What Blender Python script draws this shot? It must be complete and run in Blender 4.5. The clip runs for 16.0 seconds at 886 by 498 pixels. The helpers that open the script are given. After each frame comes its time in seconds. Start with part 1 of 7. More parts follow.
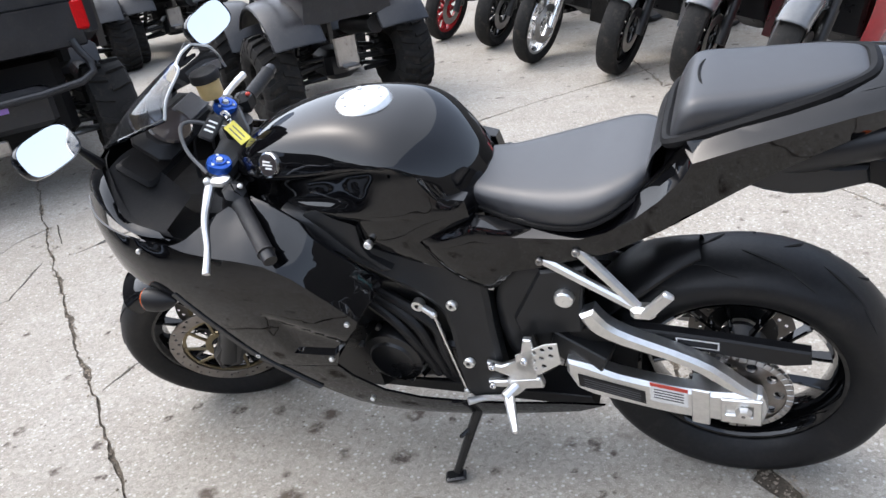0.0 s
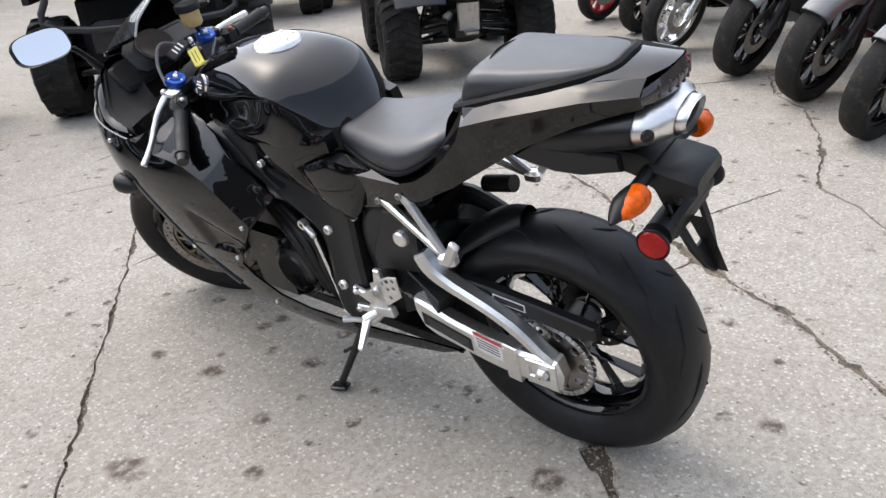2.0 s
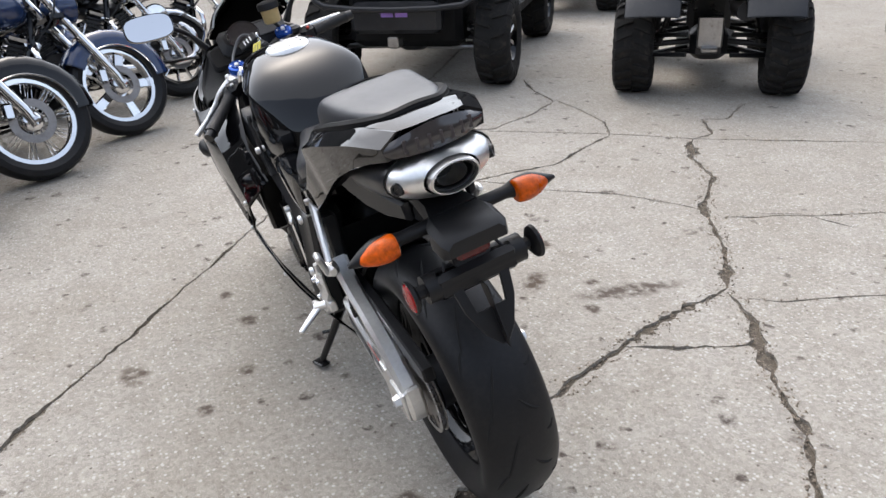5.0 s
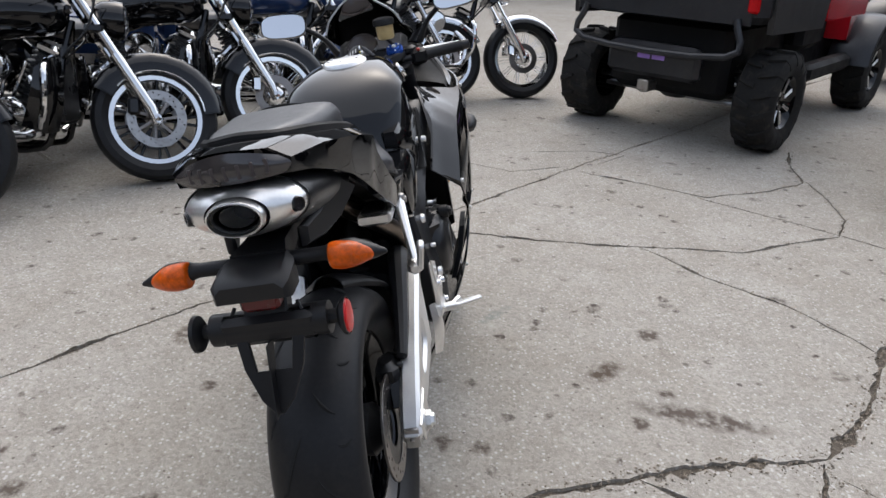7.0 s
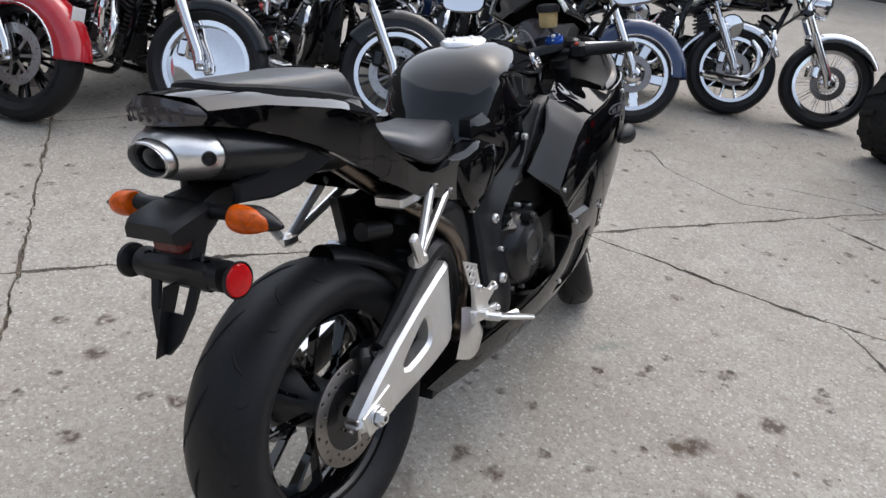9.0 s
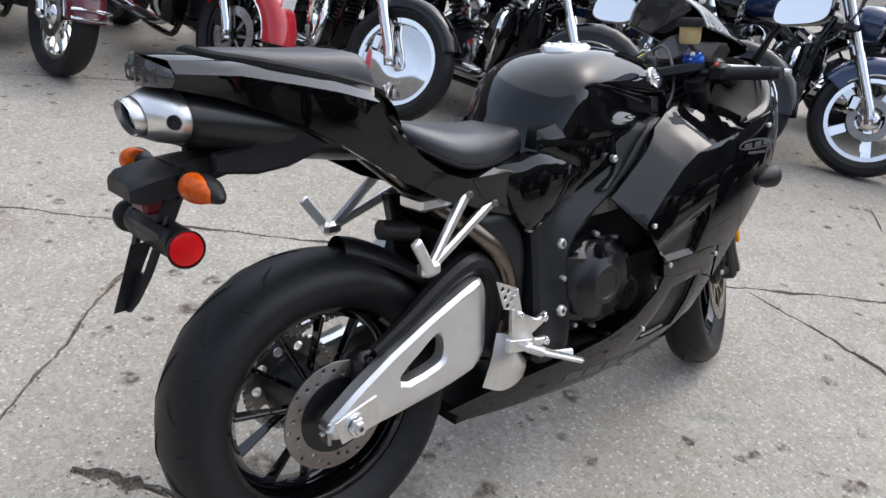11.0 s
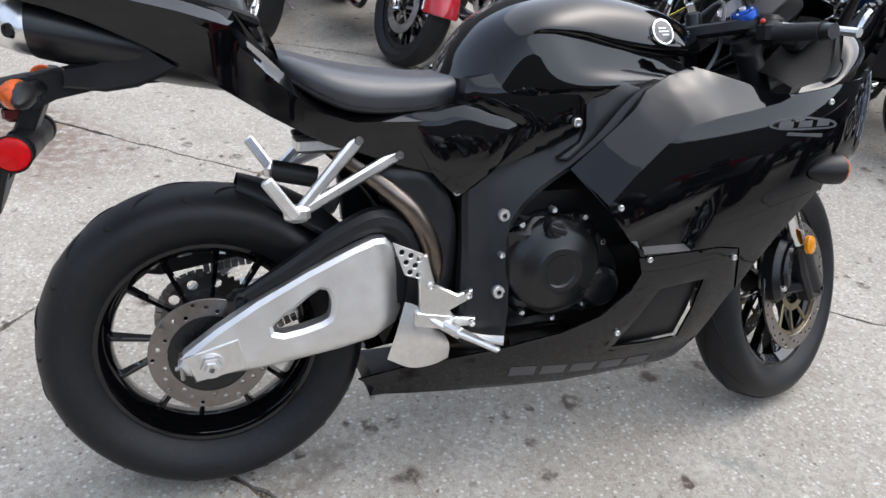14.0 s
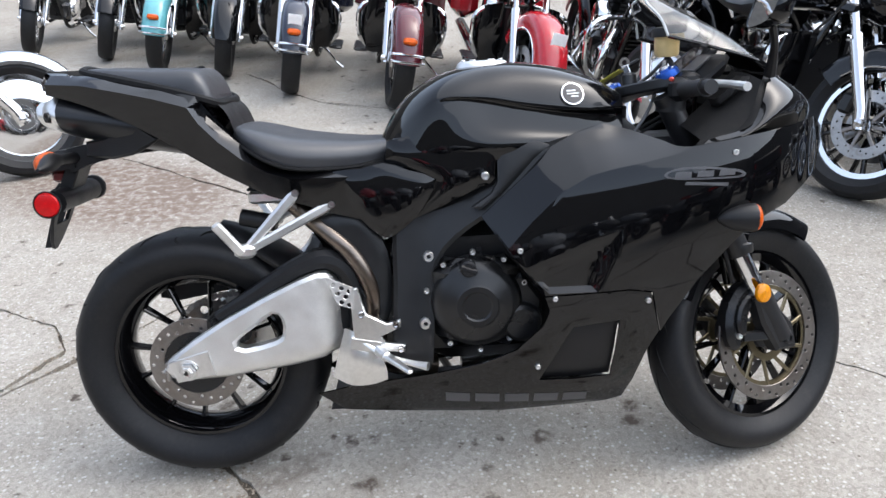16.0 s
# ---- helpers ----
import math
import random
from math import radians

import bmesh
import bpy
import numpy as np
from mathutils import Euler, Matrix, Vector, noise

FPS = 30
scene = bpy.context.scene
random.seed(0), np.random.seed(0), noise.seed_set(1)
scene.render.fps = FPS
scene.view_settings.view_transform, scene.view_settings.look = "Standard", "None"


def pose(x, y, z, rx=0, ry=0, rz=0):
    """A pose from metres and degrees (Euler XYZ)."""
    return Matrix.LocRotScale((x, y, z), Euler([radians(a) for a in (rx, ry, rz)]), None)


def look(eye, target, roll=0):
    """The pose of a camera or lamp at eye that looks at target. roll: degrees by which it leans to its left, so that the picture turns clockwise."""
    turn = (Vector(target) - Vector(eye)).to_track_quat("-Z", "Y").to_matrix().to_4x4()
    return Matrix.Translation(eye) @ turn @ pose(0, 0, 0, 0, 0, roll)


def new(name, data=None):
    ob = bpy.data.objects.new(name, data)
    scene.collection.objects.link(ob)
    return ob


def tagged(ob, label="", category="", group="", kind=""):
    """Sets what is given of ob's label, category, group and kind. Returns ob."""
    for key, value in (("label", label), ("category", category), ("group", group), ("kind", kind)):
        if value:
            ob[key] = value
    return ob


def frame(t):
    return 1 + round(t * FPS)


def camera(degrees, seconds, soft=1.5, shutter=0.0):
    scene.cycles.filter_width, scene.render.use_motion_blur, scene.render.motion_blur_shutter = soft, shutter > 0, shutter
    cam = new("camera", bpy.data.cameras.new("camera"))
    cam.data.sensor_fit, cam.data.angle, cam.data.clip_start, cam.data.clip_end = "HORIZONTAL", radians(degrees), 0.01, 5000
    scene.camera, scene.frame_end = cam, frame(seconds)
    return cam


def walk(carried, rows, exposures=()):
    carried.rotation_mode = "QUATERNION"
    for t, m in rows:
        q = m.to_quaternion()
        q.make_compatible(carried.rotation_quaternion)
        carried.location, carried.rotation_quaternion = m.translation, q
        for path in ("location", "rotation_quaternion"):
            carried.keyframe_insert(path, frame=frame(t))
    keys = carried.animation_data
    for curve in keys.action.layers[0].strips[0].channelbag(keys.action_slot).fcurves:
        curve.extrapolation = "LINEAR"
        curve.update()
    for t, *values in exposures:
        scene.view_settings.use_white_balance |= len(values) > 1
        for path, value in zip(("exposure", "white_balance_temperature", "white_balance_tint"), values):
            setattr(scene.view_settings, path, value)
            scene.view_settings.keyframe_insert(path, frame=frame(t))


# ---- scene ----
cam = camera(60.4, 16.0)
PATH = [
    (0, (0.0239, 1.5850, 1.3447), (0.7602, -0.1383, 0.4441), -9.1),
    (0.5, (-0.1414, 1.6494, 1.3229), (0.6947, -0.0437, 0.4514), -8.4),
    (1, (-0.3754, 1.6994, 1.3135), (0.5283, 0.0406, 0.4430), -6.3),
    (1.5, (-0.6271, 1.5818, 1.2958), (0.4430, 0.0364, 0.4056), -6),
    (2, (-0.7176, 1.4539, 1.2865), (0.4524, -0.0073, 0.3796), -4.6),
    (2.5, (-0.6968, 1.3936, 1.3364), (0.4815, -0.0406, 0.3973), -1.7),
    (3, (-0.7696, 1.2012, 1.3177), (0.5980, -0.0645, 0.3942), -3.5),
    (3.5, (-0.8632, 0.9786, 1.3000), (0.7342, 0.0031, 0.3931), -7.4),
    (4, (-1.0317, 0.9100, 1.3042), (0.6292, 0.0187, 0.4243), -6.6),
    (4.2, (-1.1159, 0.8965, 1.3062), (0.5470, 0.0000, 0.4368), -5.5),
    (6.3, (-1.4102, 0.2621, 1.3676), (0.4337, -0.1071, 0.4784), 1.8),
    (6.5, (-1.3967, 0.1778, 1.3728), (0.4711, -0.0905, 0.4992), 2.4),
    (7, (-1.3385, -0.1009, 1.3281), (0.5699, -0.0728, 0.5034), 2.4),
    (7.5, (-1.2761, -0.2506, 1.3135), (0.6011, -0.0416, 0.4410), 3.8),
    (8, (-1.1960, -0.3630, 1.3385), (0.6230, -0.0343, 0.3858), 6.8),
    (8.5, (-1.1294, -0.4815, 1.3915), (0.6250, 0.0260, 0.3962), 8.8),
    (9, (-1.0702, -0.6666, 1.3614), (0.6105, 0.1373, 0.4347), 7.5),
    (9.5, (-0.9859, -0.7790, 1.3416), (0.6011, 0.2132, 0.4337), 7.6),
    (9.7, (-0.9506, -0.8029, 1.3447), (0.6063, 0.2267, 0.4274), 8.1),
    (11.8, (-0.5543, -1.0722, 1.3416), (0.6074, 0.3682, 0.3921), 7.6),
    (12, (-0.5169, -1.1055, 1.3312), (0.6302, 0.3505, 0.3869), 7.5),
    (12.5, (-0.3921, -1.1138, 1.3406), (0.7030, 0.3588, 0.3598), 7.9),
    (13, (-0.2579, -1.0962, 1.3302), (0.7488, 0.4118, 0.3110), 8.2),
    (13.5, (-0.1342, -1.1086, 1.3281), (0.6947, 0.4586, 0.2392), 7.1),
    (14, (-0.0166, -1.2220, 1.2802), (0.6354, 0.4524, 0.2330), 4.8),
    (14.5, (0.1310, -1.3957, 1.2896), (0.6438, 0.3609, 0.3016), 3.6),
    (15, (0.2995, -1.5122, 1.3343), (0.6583, 0.2954, 0.3692), 1.5),
    (15.5, (0.4628, -1.5506, 1.3541), (0.6386, 0.2985, 0.4170), -1.4),
    (16, (0.5512, -1.5694, 1.3686), (0.6219, 0.2964, 0.4514), -3),
]
EXPOSURES = [(0, 1.38, 6350, 10), (2.5, 1.12, 6600, 10), (4.2, 1.10, 6600, 10), (6.5, 0.71, 6520, 10), (8, 0.67, 6500, 10), (9.7, 0.72, 6450, 10), (12, 1.04, 6350, 9), (14, 1.16, 6320, 9), (16, 1.30, 6300, 9)]
walk(cam, [(t, look(eye, target, roll)) for t, eye, target, roll in PATH], EXPOSURES)

# ==== light ====
world = bpy.data.worlds.new("sky")
scene.world = world
world.use_nodes = True
wn = world.node_tree.nodes
sky = wn.new("ShaderNodeTexSky")
sky.sky_type, sky.sun_disc = "NISHITA", False
SUN_EL, SUN_AZ = 55.0, 88.0
sky.sun_elevation, sky.sun_rotation = radians(SUN_EL), radians(SUN_AZ)
sky.air_density, sky.dust_density, sky.ozone_density = 1.0, 2.5, 1.0
veil = wn.new("ShaderNodeHueSaturation")   # high cloud takes most of the blue
veil.inputs["Saturation"].default_value = 0.6
world.node_tree.links.new(sky.outputs[0], veil.inputs["Color"])
world.node_tree.links.new(veil.outputs[0], wn["Background"].inputs[0])
wn["Background"].inputs[1].default_value = 0.175
sun = new("sun", bpy.data.lights.new("sun", "SUN"))
sun.data.energy, sun.data.angle, sun.data.color = 0.85, radians(130), (1.0, 0.99, 0.965)
el, az = radians(SUN_EL), radians(SUN_AZ)
sun.matrix_world = look((8 * math.cos(el) * math.sin(az), 8 * math.cos(el) * math.cos(az), 8 * math.sin(el)), (0, 0, 0))

# ==== shapes: each returns (vertices, faces) ====
V3 = Vector


def spline(pts, n, closed=False):
    """Catmull-Rom points through pts, n to a span."""
    pts = [np.array(p, float) for p in pts]
    m = len(pts)
    out = []
    for i in range(m if closed else m - 1):
        if closed:
            a, b, c, d = (pts[(i + k) % m] for k in (-1, 0, 1, 2))
        else:
            b, c = pts[i], pts[i + 1]
            a = pts[i - 1] if i else 2 * b - c
            d = pts[i + 2] if i + 2 < m else 2 * c - b
        for k in range(n):
            t = k / n
            out.append(0.5 * (2 * b + (c - a) * t + (2 * a - 5 * b + 4 * c - d) * t * t + (3 * b - a - 3 * c + d) * t ** 3))
    if not closed:
        out.append(pts[-1])
    return [tuple(float(q) for q in p) for p in out]


def join(*shapes):
    vs, fs = [], []
    for v, f in shapes:
        o = len(vs)
        vs += list(v)
        fs += [tuple(i + o for i in q) for q in f]
    return vs, fs


def moved(shape, m):
    return [tuple(m @ V3(v)) for v in shape[0]], shape[1]


def mirrored(shape):
    return [(x, -y, z) for x, y, z in shape[0]], [tuple(reversed(f)) for f in shape[1]]


def both(shape):
    return join(shape, mirrored(shape))


def rows_mesh(rows, closed=False, caps=False):
    """A sheet through rows of points of one length."""
    n, m = len(rows), len(rows[0])
    vs = [tuple(p) for r in rows for p in r]
    fs = []
    for i in range(n - 1):
        for j in range(m if closed else m - 1):
            k = (j + 1) % m
            fs.append((i * m + j, i * m + k, (i + 1) * m + k, (i + 1) * m + j))
    if caps:
        fs += [tuple(reversed(range(m))), tuple((n - 1) * m + j for j in range(m))]
    return vs, fs


def skin(ctrl, nu=4, nv=4, closed=False, caps=False):
    """A smooth sheet over a net of control points, row by row."""
    cols = [spline(r, nv, closed) for r in ctrl]
    rows = [list(r) for r in zip(*[spline(c, nu) for c in zip(*cols)])]
    return rows_mesh(rows, closed, caps)


def tube(pts, r, n=8, smooth=0, caps=True):
    """A round bar along pts; r is one radius or one a point."""
    rr = list(r) if isinstance(r, (list, tuple)) else [r] * len(pts)
    if smooth:
        q = spline([(*p, s) for p, s in zip(pts, rr)], smooth)
        pts, rr = [p[:3] for p in q], [p[3] for p in q]
    pts, rr = [V3(p) for p in pts], [float(s) for s in rr]
    rows, up = [], None
    for i, p in enumerate(pts):
        d = (pts[min(i + 1, len(pts) - 1)] - pts[max(i - 1, 0)]).normalized()
        if up is None:
            up = d.orthogonal().normalized()
        up = (up - d * up.dot(d)).normalized()
        s = d.cross(up)
        rows.append([tuple(p + rr[i] * (math.cos(a) * up + math.sin(a) * s)) for a in (2 * math.pi * k / n for k in range(n))])
    return rows_mesh(rows, True, caps)


def lathe(profile, n=32, axis="y", at=(0, 0, 0), a0=0.0, a1=360.0):
    """A turned shape: profile of (radius, height along the axis)."""
    full = a1 - a0 >= 360
    rows = []
    for k in range(n if full else n + 1):
        a = radians(a0 + (a1 - a0) * k / n)
        c, s = math.cos(a), math.sin(a)
        row = []
        for r, h in profile:
            p = {"y": (r * c, h, r * s), "x": (h, r * c, r * s), "z": (r * c, r * s, h)}[axis]
            row.append((p[0] + at[0], p[1] + at[1], p[2] + at[2]))
        rows.append(row)
    if full:
        rows.append(rows[0])
    vs, fs = rows_mesh(rows)
    if full:
        m, k = len(profile), n * len(profile)
        vs = vs[:k]
        fs = [tuple(i % k for i in f) for f in fs]
    return vs, fs


def box(cx, cy, cz, sx, sy, sz, bev=0.0):
    """A box about its centre, with chamfered edges."""
    b = min(bev, sx * 0.45, sy * 0.45, sz * 0.45)
    if b <= 0:
        b = min(sx, sy, sz) * 0.06
    rows = []
    for z, k in ((-sz / 2, b), (-sz / 2 + b, 0), (sz / 2 - b, 0), (sz / 2, b)):
        hx, hy = sx / 2 - k, sy / 2 - k
        rows.append([(cx + x, cy + y, cz + z) for x, y in ((-hx + b, -hy), (hx - b, -hy), (hx, -hy + b), (hx, hy - b), (hx - b, hy), (-hx + b, hy), (-hx, hy - b), (-hx, -hy + b))])
    return rows_mesh(rows, True, True)


def within(pts, loop):
    """Which of the points lie inside the loop."""
    c = np.zeros(len(pts), bool)
    x, y = pts[:, 0], pts[:, 1]
    for (ax, ay), (bx, by) in zip(loop, list(loop[1:]) + [loop[0]]):
        if ay != by:
            c ^= ((ay > y) != (by > y)) & (x < (bx - ax) * (y - ay) / (by - ay) + ax)
    return c


def near_line(x, z, line):
    """How far x, z lies from a line of points."""
    best = 9.0
    for (ax, az), (bx, bz) in zip(line, line[1:]):
        l = (bx - ax) ** 2 + (bz - az) ** 2
        t = min(max(((x - ax) * (bx - ax) + (z - az) * (bz - az)) / l, 0), 1)
        best = min(best, math.hypot(x - ax - t * (bx - ax), z - az - t * (bz - az)))
    return best


def cdt(loops, grid=0.0, creases=()):
    """Triangles that fill loops[0] less the other loops; grid adds points within."""
    from mathutils.geometry import delaunay_2d_cdt
    pts, faces = [], []
    for l in loops:
        faces.append(list(range(len(pts), len(pts) + len(l))))
        pts += [V3((p[0], p[1])) for p in l]
    if grid:
        xs, ys = [p[0] for p in loops[0]], [p[1] for p in loops[0]]
        x = min(xs) + grid / 2
        while x < max(xs):
            y = min(ys) + grid / 2
            while y < max(ys):
                if all(near_line(x, y, c) > grid * 0.45 for c in creases):
                    pts.append(V3((x, y)))
                y += grid
            x += grid
    edges = []
    for c in creases:
        edges += [(len(pts) + k, len(pts) + k + 1) for k in range(len(c) - 1)]
        pts += [V3(p) for p in c]
    v, _, f, _, _, of = delaunay_2d_cdt(pts, edges, faces, 0, 1e-6, True)
    cen = np.array([[sum(v[i][k] for i in q) / len(q) for k in (0, 1)] for q in f])
    keep = within(cen, loops[0])
    for l in loops[1:]:
        keep &= ~within(cen, l)
    tri = [tuple(q) for q, k in zip(f, keep) if k]
    used = sorted({i for q in tri for i in q})
    back = {i: k for k, i in enumerate(used)}
    return [tuple(v[i]) for i in used], [tuple(back[i] for i in q) for q in tri]


def sheet(loops, place, inner, grid=0.02, creases=()):
    """A panel: the outline filled, its outer face put by place(u, v) and its inner face by inner(u, v), closed round its rims."""
    p, f = cdt(loops, grid, creases)
    n = len(p)
    vs = [place(*q) for q in p] + [inner(*q) for q in p]
    count = {}
    for q in f:
        for a, b in zip(q, q[1:] + q[:1]):
            count[(a, b)] = 1
    rim = [(a, b) for a, b in count if (b, a) not in count]
    fs = list(f) + [tuple(n + i for i in reversed(q)) for q in f] + [(a, a + n, b + n, b) for a, b in rim]
    return vs, fs


def slab(outline, y0, y1, bev=0.003, holes=(), grid=0.0):
    """A flat plate in the x-z plane from y0 to y1 with eased edges."""
    def inset(l, d):
        c = np.array(l, float)
        n = len(c)
        out = []
        area = sum(c[i][0] * c[(i + 1) % n][1] - c[(i + 1) % n][0] * c[i][1] for i in range(n))
        s = 1 if area > 0 else -1
        for i in range(n):
            a, b = c[i] - c[i - 1], c[(i + 1) % n] - c[i]
            t = a / (np.linalg.norm(a) + 1e-9) + b / (np.linalg.norm(b) + 1e-9)
            t /= np.linalg.norm(t) + 1e-9
            out.append((c[i][0] - s * t[1] * d, c[i][1] + s * t[0] * d))
        return out
    loops = [list(outline)] + [list(h) for h in holes]
    ins = [inset(l, bev if k == 0 else -bev) for k, l in enumerate(loops)]
    vs, fs = [], []
    lo, hi = min(y0, y1), max(y0, y1)
    for l, i in zip(loops, ins):
        m, o = len(l), len(vs)
        for ring, y in ((i, lo), (l, lo + bev), (l, hi - bev), (i, hi)):
            vs += [(p[0], y, p[1]) for p in ring]
        for k in range(3):
            for j in range(m):
                jj = (j + 1) % m
                fs.append((o + k * m + j, o + k * m + jj, o + (k + 1) * m + jj, o + (k + 1) * m + j))
    p, f = cdt(ins, grid)
    for y in (lo, hi):
        o = len(vs)
        vs += [(q[0], y, q[1]) for q in p]
        fs += [tuple(o + i for i in q) for q in f]
    return vs, fs


def bar(a, b, w, h, up=(0, 0, 1), bev=0.003, w2=None, h2=None):
    """A straight bar from a to b, w wide and h high, which may taper."""
    a, b = V3(a), V3(b)
    d = (b - a).normalized()
    s = d.cross(V3(up)).normalized()
    u = s.cross(d)
    rows = []
    L = (b - a).length
    for t, k in ((0, bev), (bev / L, 0), (1 - bev / L, 0), (1, bev)):
        ww, hh = (w + ((w2 or w) - w) * t) / 2 - k, (h + ((h2 or h) - h) * t) / 2 - k
        e = min(bev, ww * 0.6, hh * 0.6)
        p = a + (b - a) * t
        rows.append([tuple(p + s * x + u * y) for x, y in ((-ww + e, -hh), (ww - e, -hh), (ww, -hh + e), (ww, hh - e), (ww - e, hh), (-ww + e, hh), (-ww, hh - e), (-ww, -hh + e))])
    return rows_mesh(rows, True, True)


def ball(c, rx, ry, rz, n=16, m=10):
    rows = []
    for i in range(m + 1):
        a = math.pi * i / m
        s = max(math.sin(a), 0.02)
        rows.append([(c[0] + rx * s * math.cos(t), c[1] + ry * s * math.sin(t), c[2] + rz * math.cos(a)) for t in (2 * math.pi * k / n for k in range(n))])
    return rows_mesh(rows, True, True)


def bolt(p, r=0.007, d=(0, -1, 0), h=0.006):
    """A socket-head bolt at p that points along d."""
    v, f = lathe([(0.0005, h * 0.4), (r * 0.5, h * 0.4), (r * 0.55, h), (r * 0.85, h), (r, h * 0.7), (r, -h)], 10, "z")
    q = V3(d).to_track_quat("Z", "Y").to_matrix().to_4x4()
    return moved((v, f), Matrix.Translation(p) @ q)


def part(name, shape, mat, parent=None, label="", sharp=35, turn=None):
    """One mesh object, under parent where given."""
    if turn is not None:
        shape = moved(shape, turn)
    me = bpy.data.meshes.new(name)
    me.from_pydata([tuple(map(float, v)) for v in shape[0]], [], shape[1])
    bm = bmesh.new()
    bm.from_mesh(me)
    bmesh.ops.remove_doubles(bm, verts=bm.verts, dist=1e-5)
    bmesh.ops.recalc_face_normals(bm, faces=bm.faces)
    for f in bm.faces:
        f.smooth = True
    bm.to_mesh(me)
    bm.free()
    me.set_sharp_from_angle(angle=radians(sharp))
    me.materials.append(mat)
    ob = new(name, me)
    if parent:
        ob.parent = parent
    if label:
        ob["label"] = label
    return ob


def ring_parts(name, shape, mat, parent, n, m, label="", start=0.0, step=None):
    """n alike parts round the y axis of the pose m, on one mesh."""
    first = part(name, shape, mat, parent, label)
    inv = m.inverted()
    obs = []
    for k in range(n):
        ob = first if k == 0 else new(name, first.data)
        ob.parent = parent
        ob.matrix_basis = m @ Matrix.Rotation(-(start + (step or 2 * math.pi / n) * k), 4, "Y")
        obs.append(ob)
    return obs


def thing(name, m, label, category, group="", kind=""):
    ob = new(name)
    ob.matrix_basis = m
    ob.empty_display_size = 0.1
    return tagged(ob, label, category, group, kind)


# ==== materials ====
def material(name, color, rough=0.5, metal=0.0, grain=0.0, scale=60.0, bump=0.0, coat=0.0, var=0.12, spec=0.5, rough_var=0.12, wear=None):
    """A procedural surface: base colour with fine grain and broad variation, uneven gloss, fine relief; wear is a colour of scattered dirt."""
    mt = bpy.data.materials.new(name)
    mt.use_nodes = True
    nt = mt.node_tree
    b = nt.nodes["Principled BSDF"]
    ln = nt.links.new

    def N(kind, **kw):
        n = nt.nodes.new("ShaderNode" + kind)
        for k, v in kw.items():
            n.inputs[k.replace("_", " ")].default_value = v
        return n
    co = nt.nodes.new("ShaderNodeTexCoord")
    fine = N("TexNoise", Scale=scale, Detail=6.0, Roughness=0.65)
    broad = N("TexNoise", Scale=scale * 0.07, Detail=3.0)
    ln(co.outputs["Object"], fine.inputs["Vector"])
    ln(co.outputs["Object"], broad.inputs["Vector"])
    mixn = N("Math")
    mixn.operation = "ADD"
    ln(fine.outputs["Fac"], mixn.inputs[0])
    ln(broad.outputs["Fac"], mixn.inputs[1])
    rng = N("MapRange", From_Min=0.7, From_Max=1.3, To_Min=1 - var, To_Max=1 + var)
    ln(mixn.outputs[0], rng.inputs["Value"])
    hsv = N("HueSaturation")
    hsv.inputs["Color"].default_value = (*color, 1)
    ln(rng.outputs[0], hsv.inputs["Value"])
    last = hsv.outputs["Color"]
    if wear:
        wn_ = N("TexNoise", Scale=scale * 0.25, Detail=8.0, Roughness=0.7)
        ln(co.outputs["Object"], wn_.inputs["Vector"])
        wr = N("MapRange", From_Min=0.52, From_Max=0.68, To_Min=0.0, To_Max=0.75)
        ln(wn_.outputs["Fac"], wr.inputs["Value"])
        mx = nt.nodes.new("ShaderNodeMix")
        mx.data_type = "RGBA"
        ln(wr.outputs[0], mx.inputs["Factor"])
        ln(last, mx.inputs[6])
        mx.inputs[7].default_value = (*wear, 1)
        last = mx.outputs[2]
    ln(last, b.inputs["Base Color"])
    rr = N("MapRange", From_Min=0.35, From_Max=0.65, To_Min=max(rough * (1 - rough_var), 0.01), To_Max=min(rough * (1 + rough_var), 1))
    ln(broad.outputs["Fac"], rr.inputs["Value"])
    ln(rr.outputs[0], b.inputs["Roughness"])
    b.inputs["Metallic"].default_value = metal
    b.inputs["Specular IOR Level"].default_value = spec
    b.inputs["Coat Weight"].default_value = coat
    b.inputs["Coat Roughness"].default_value = 0.03
    if bump:
        bp = N("Bump", Strength=bump, Distance=0.002)
        ln(fine.outputs["Fac"], bp.inputs["Height"])
        ln(bp.outputs[0], b.inputs["Normal"])
    return mt


def glass(name, color, rough=0.0, ior=1.45, alpha=None):
    mt = material(name, color, rough + 0.02)
    b = mt.node_tree.nodes["Principled BSDF"]
    b.inputs["Transmission Weight"].default_value = 1.0
    b.inputs["IOR"].default_value = ior
    return mt


GLOSS = material("gloss_black_paint", (0.0025, 0.0025, 0.003), 0.04, scale=25, var=0.2, rough_var=0.4, spec=0.5)
SHIELD = material("satin_black_heat_shield", (0.010, 0.0105, 0.012), 0.33, scale=250, bump=0.05, var=0.15, spec=0.45)
SATIN = material("satin_black_metal", (0.011, 0.011, 0.012), 0.38, scale=140, bump=0.05)
PLAST = material("black_plastic", (0.008, 0.008, 0.009), 0.46, scale=300, bump=0.12, var=0.2, spec=0.35)
FRAME = material("dark_grey_cast_frame", (0.012, 0.0125, 0.0135), 0.36, scale=350, bump=0.1, var=0.2, spec=0.38)
DARK = material("black_engine_paint", (0.007, 0.0072, 0.008), 0.3, scale=200, bump=0.1, var=0.25)
LEATHER = material("black_vinyl_seat", (0.026, 0.027, 0.031), 0.40, scale=500, bump=0.12, var=0.12, spec=0.8, rough_var=0.06)
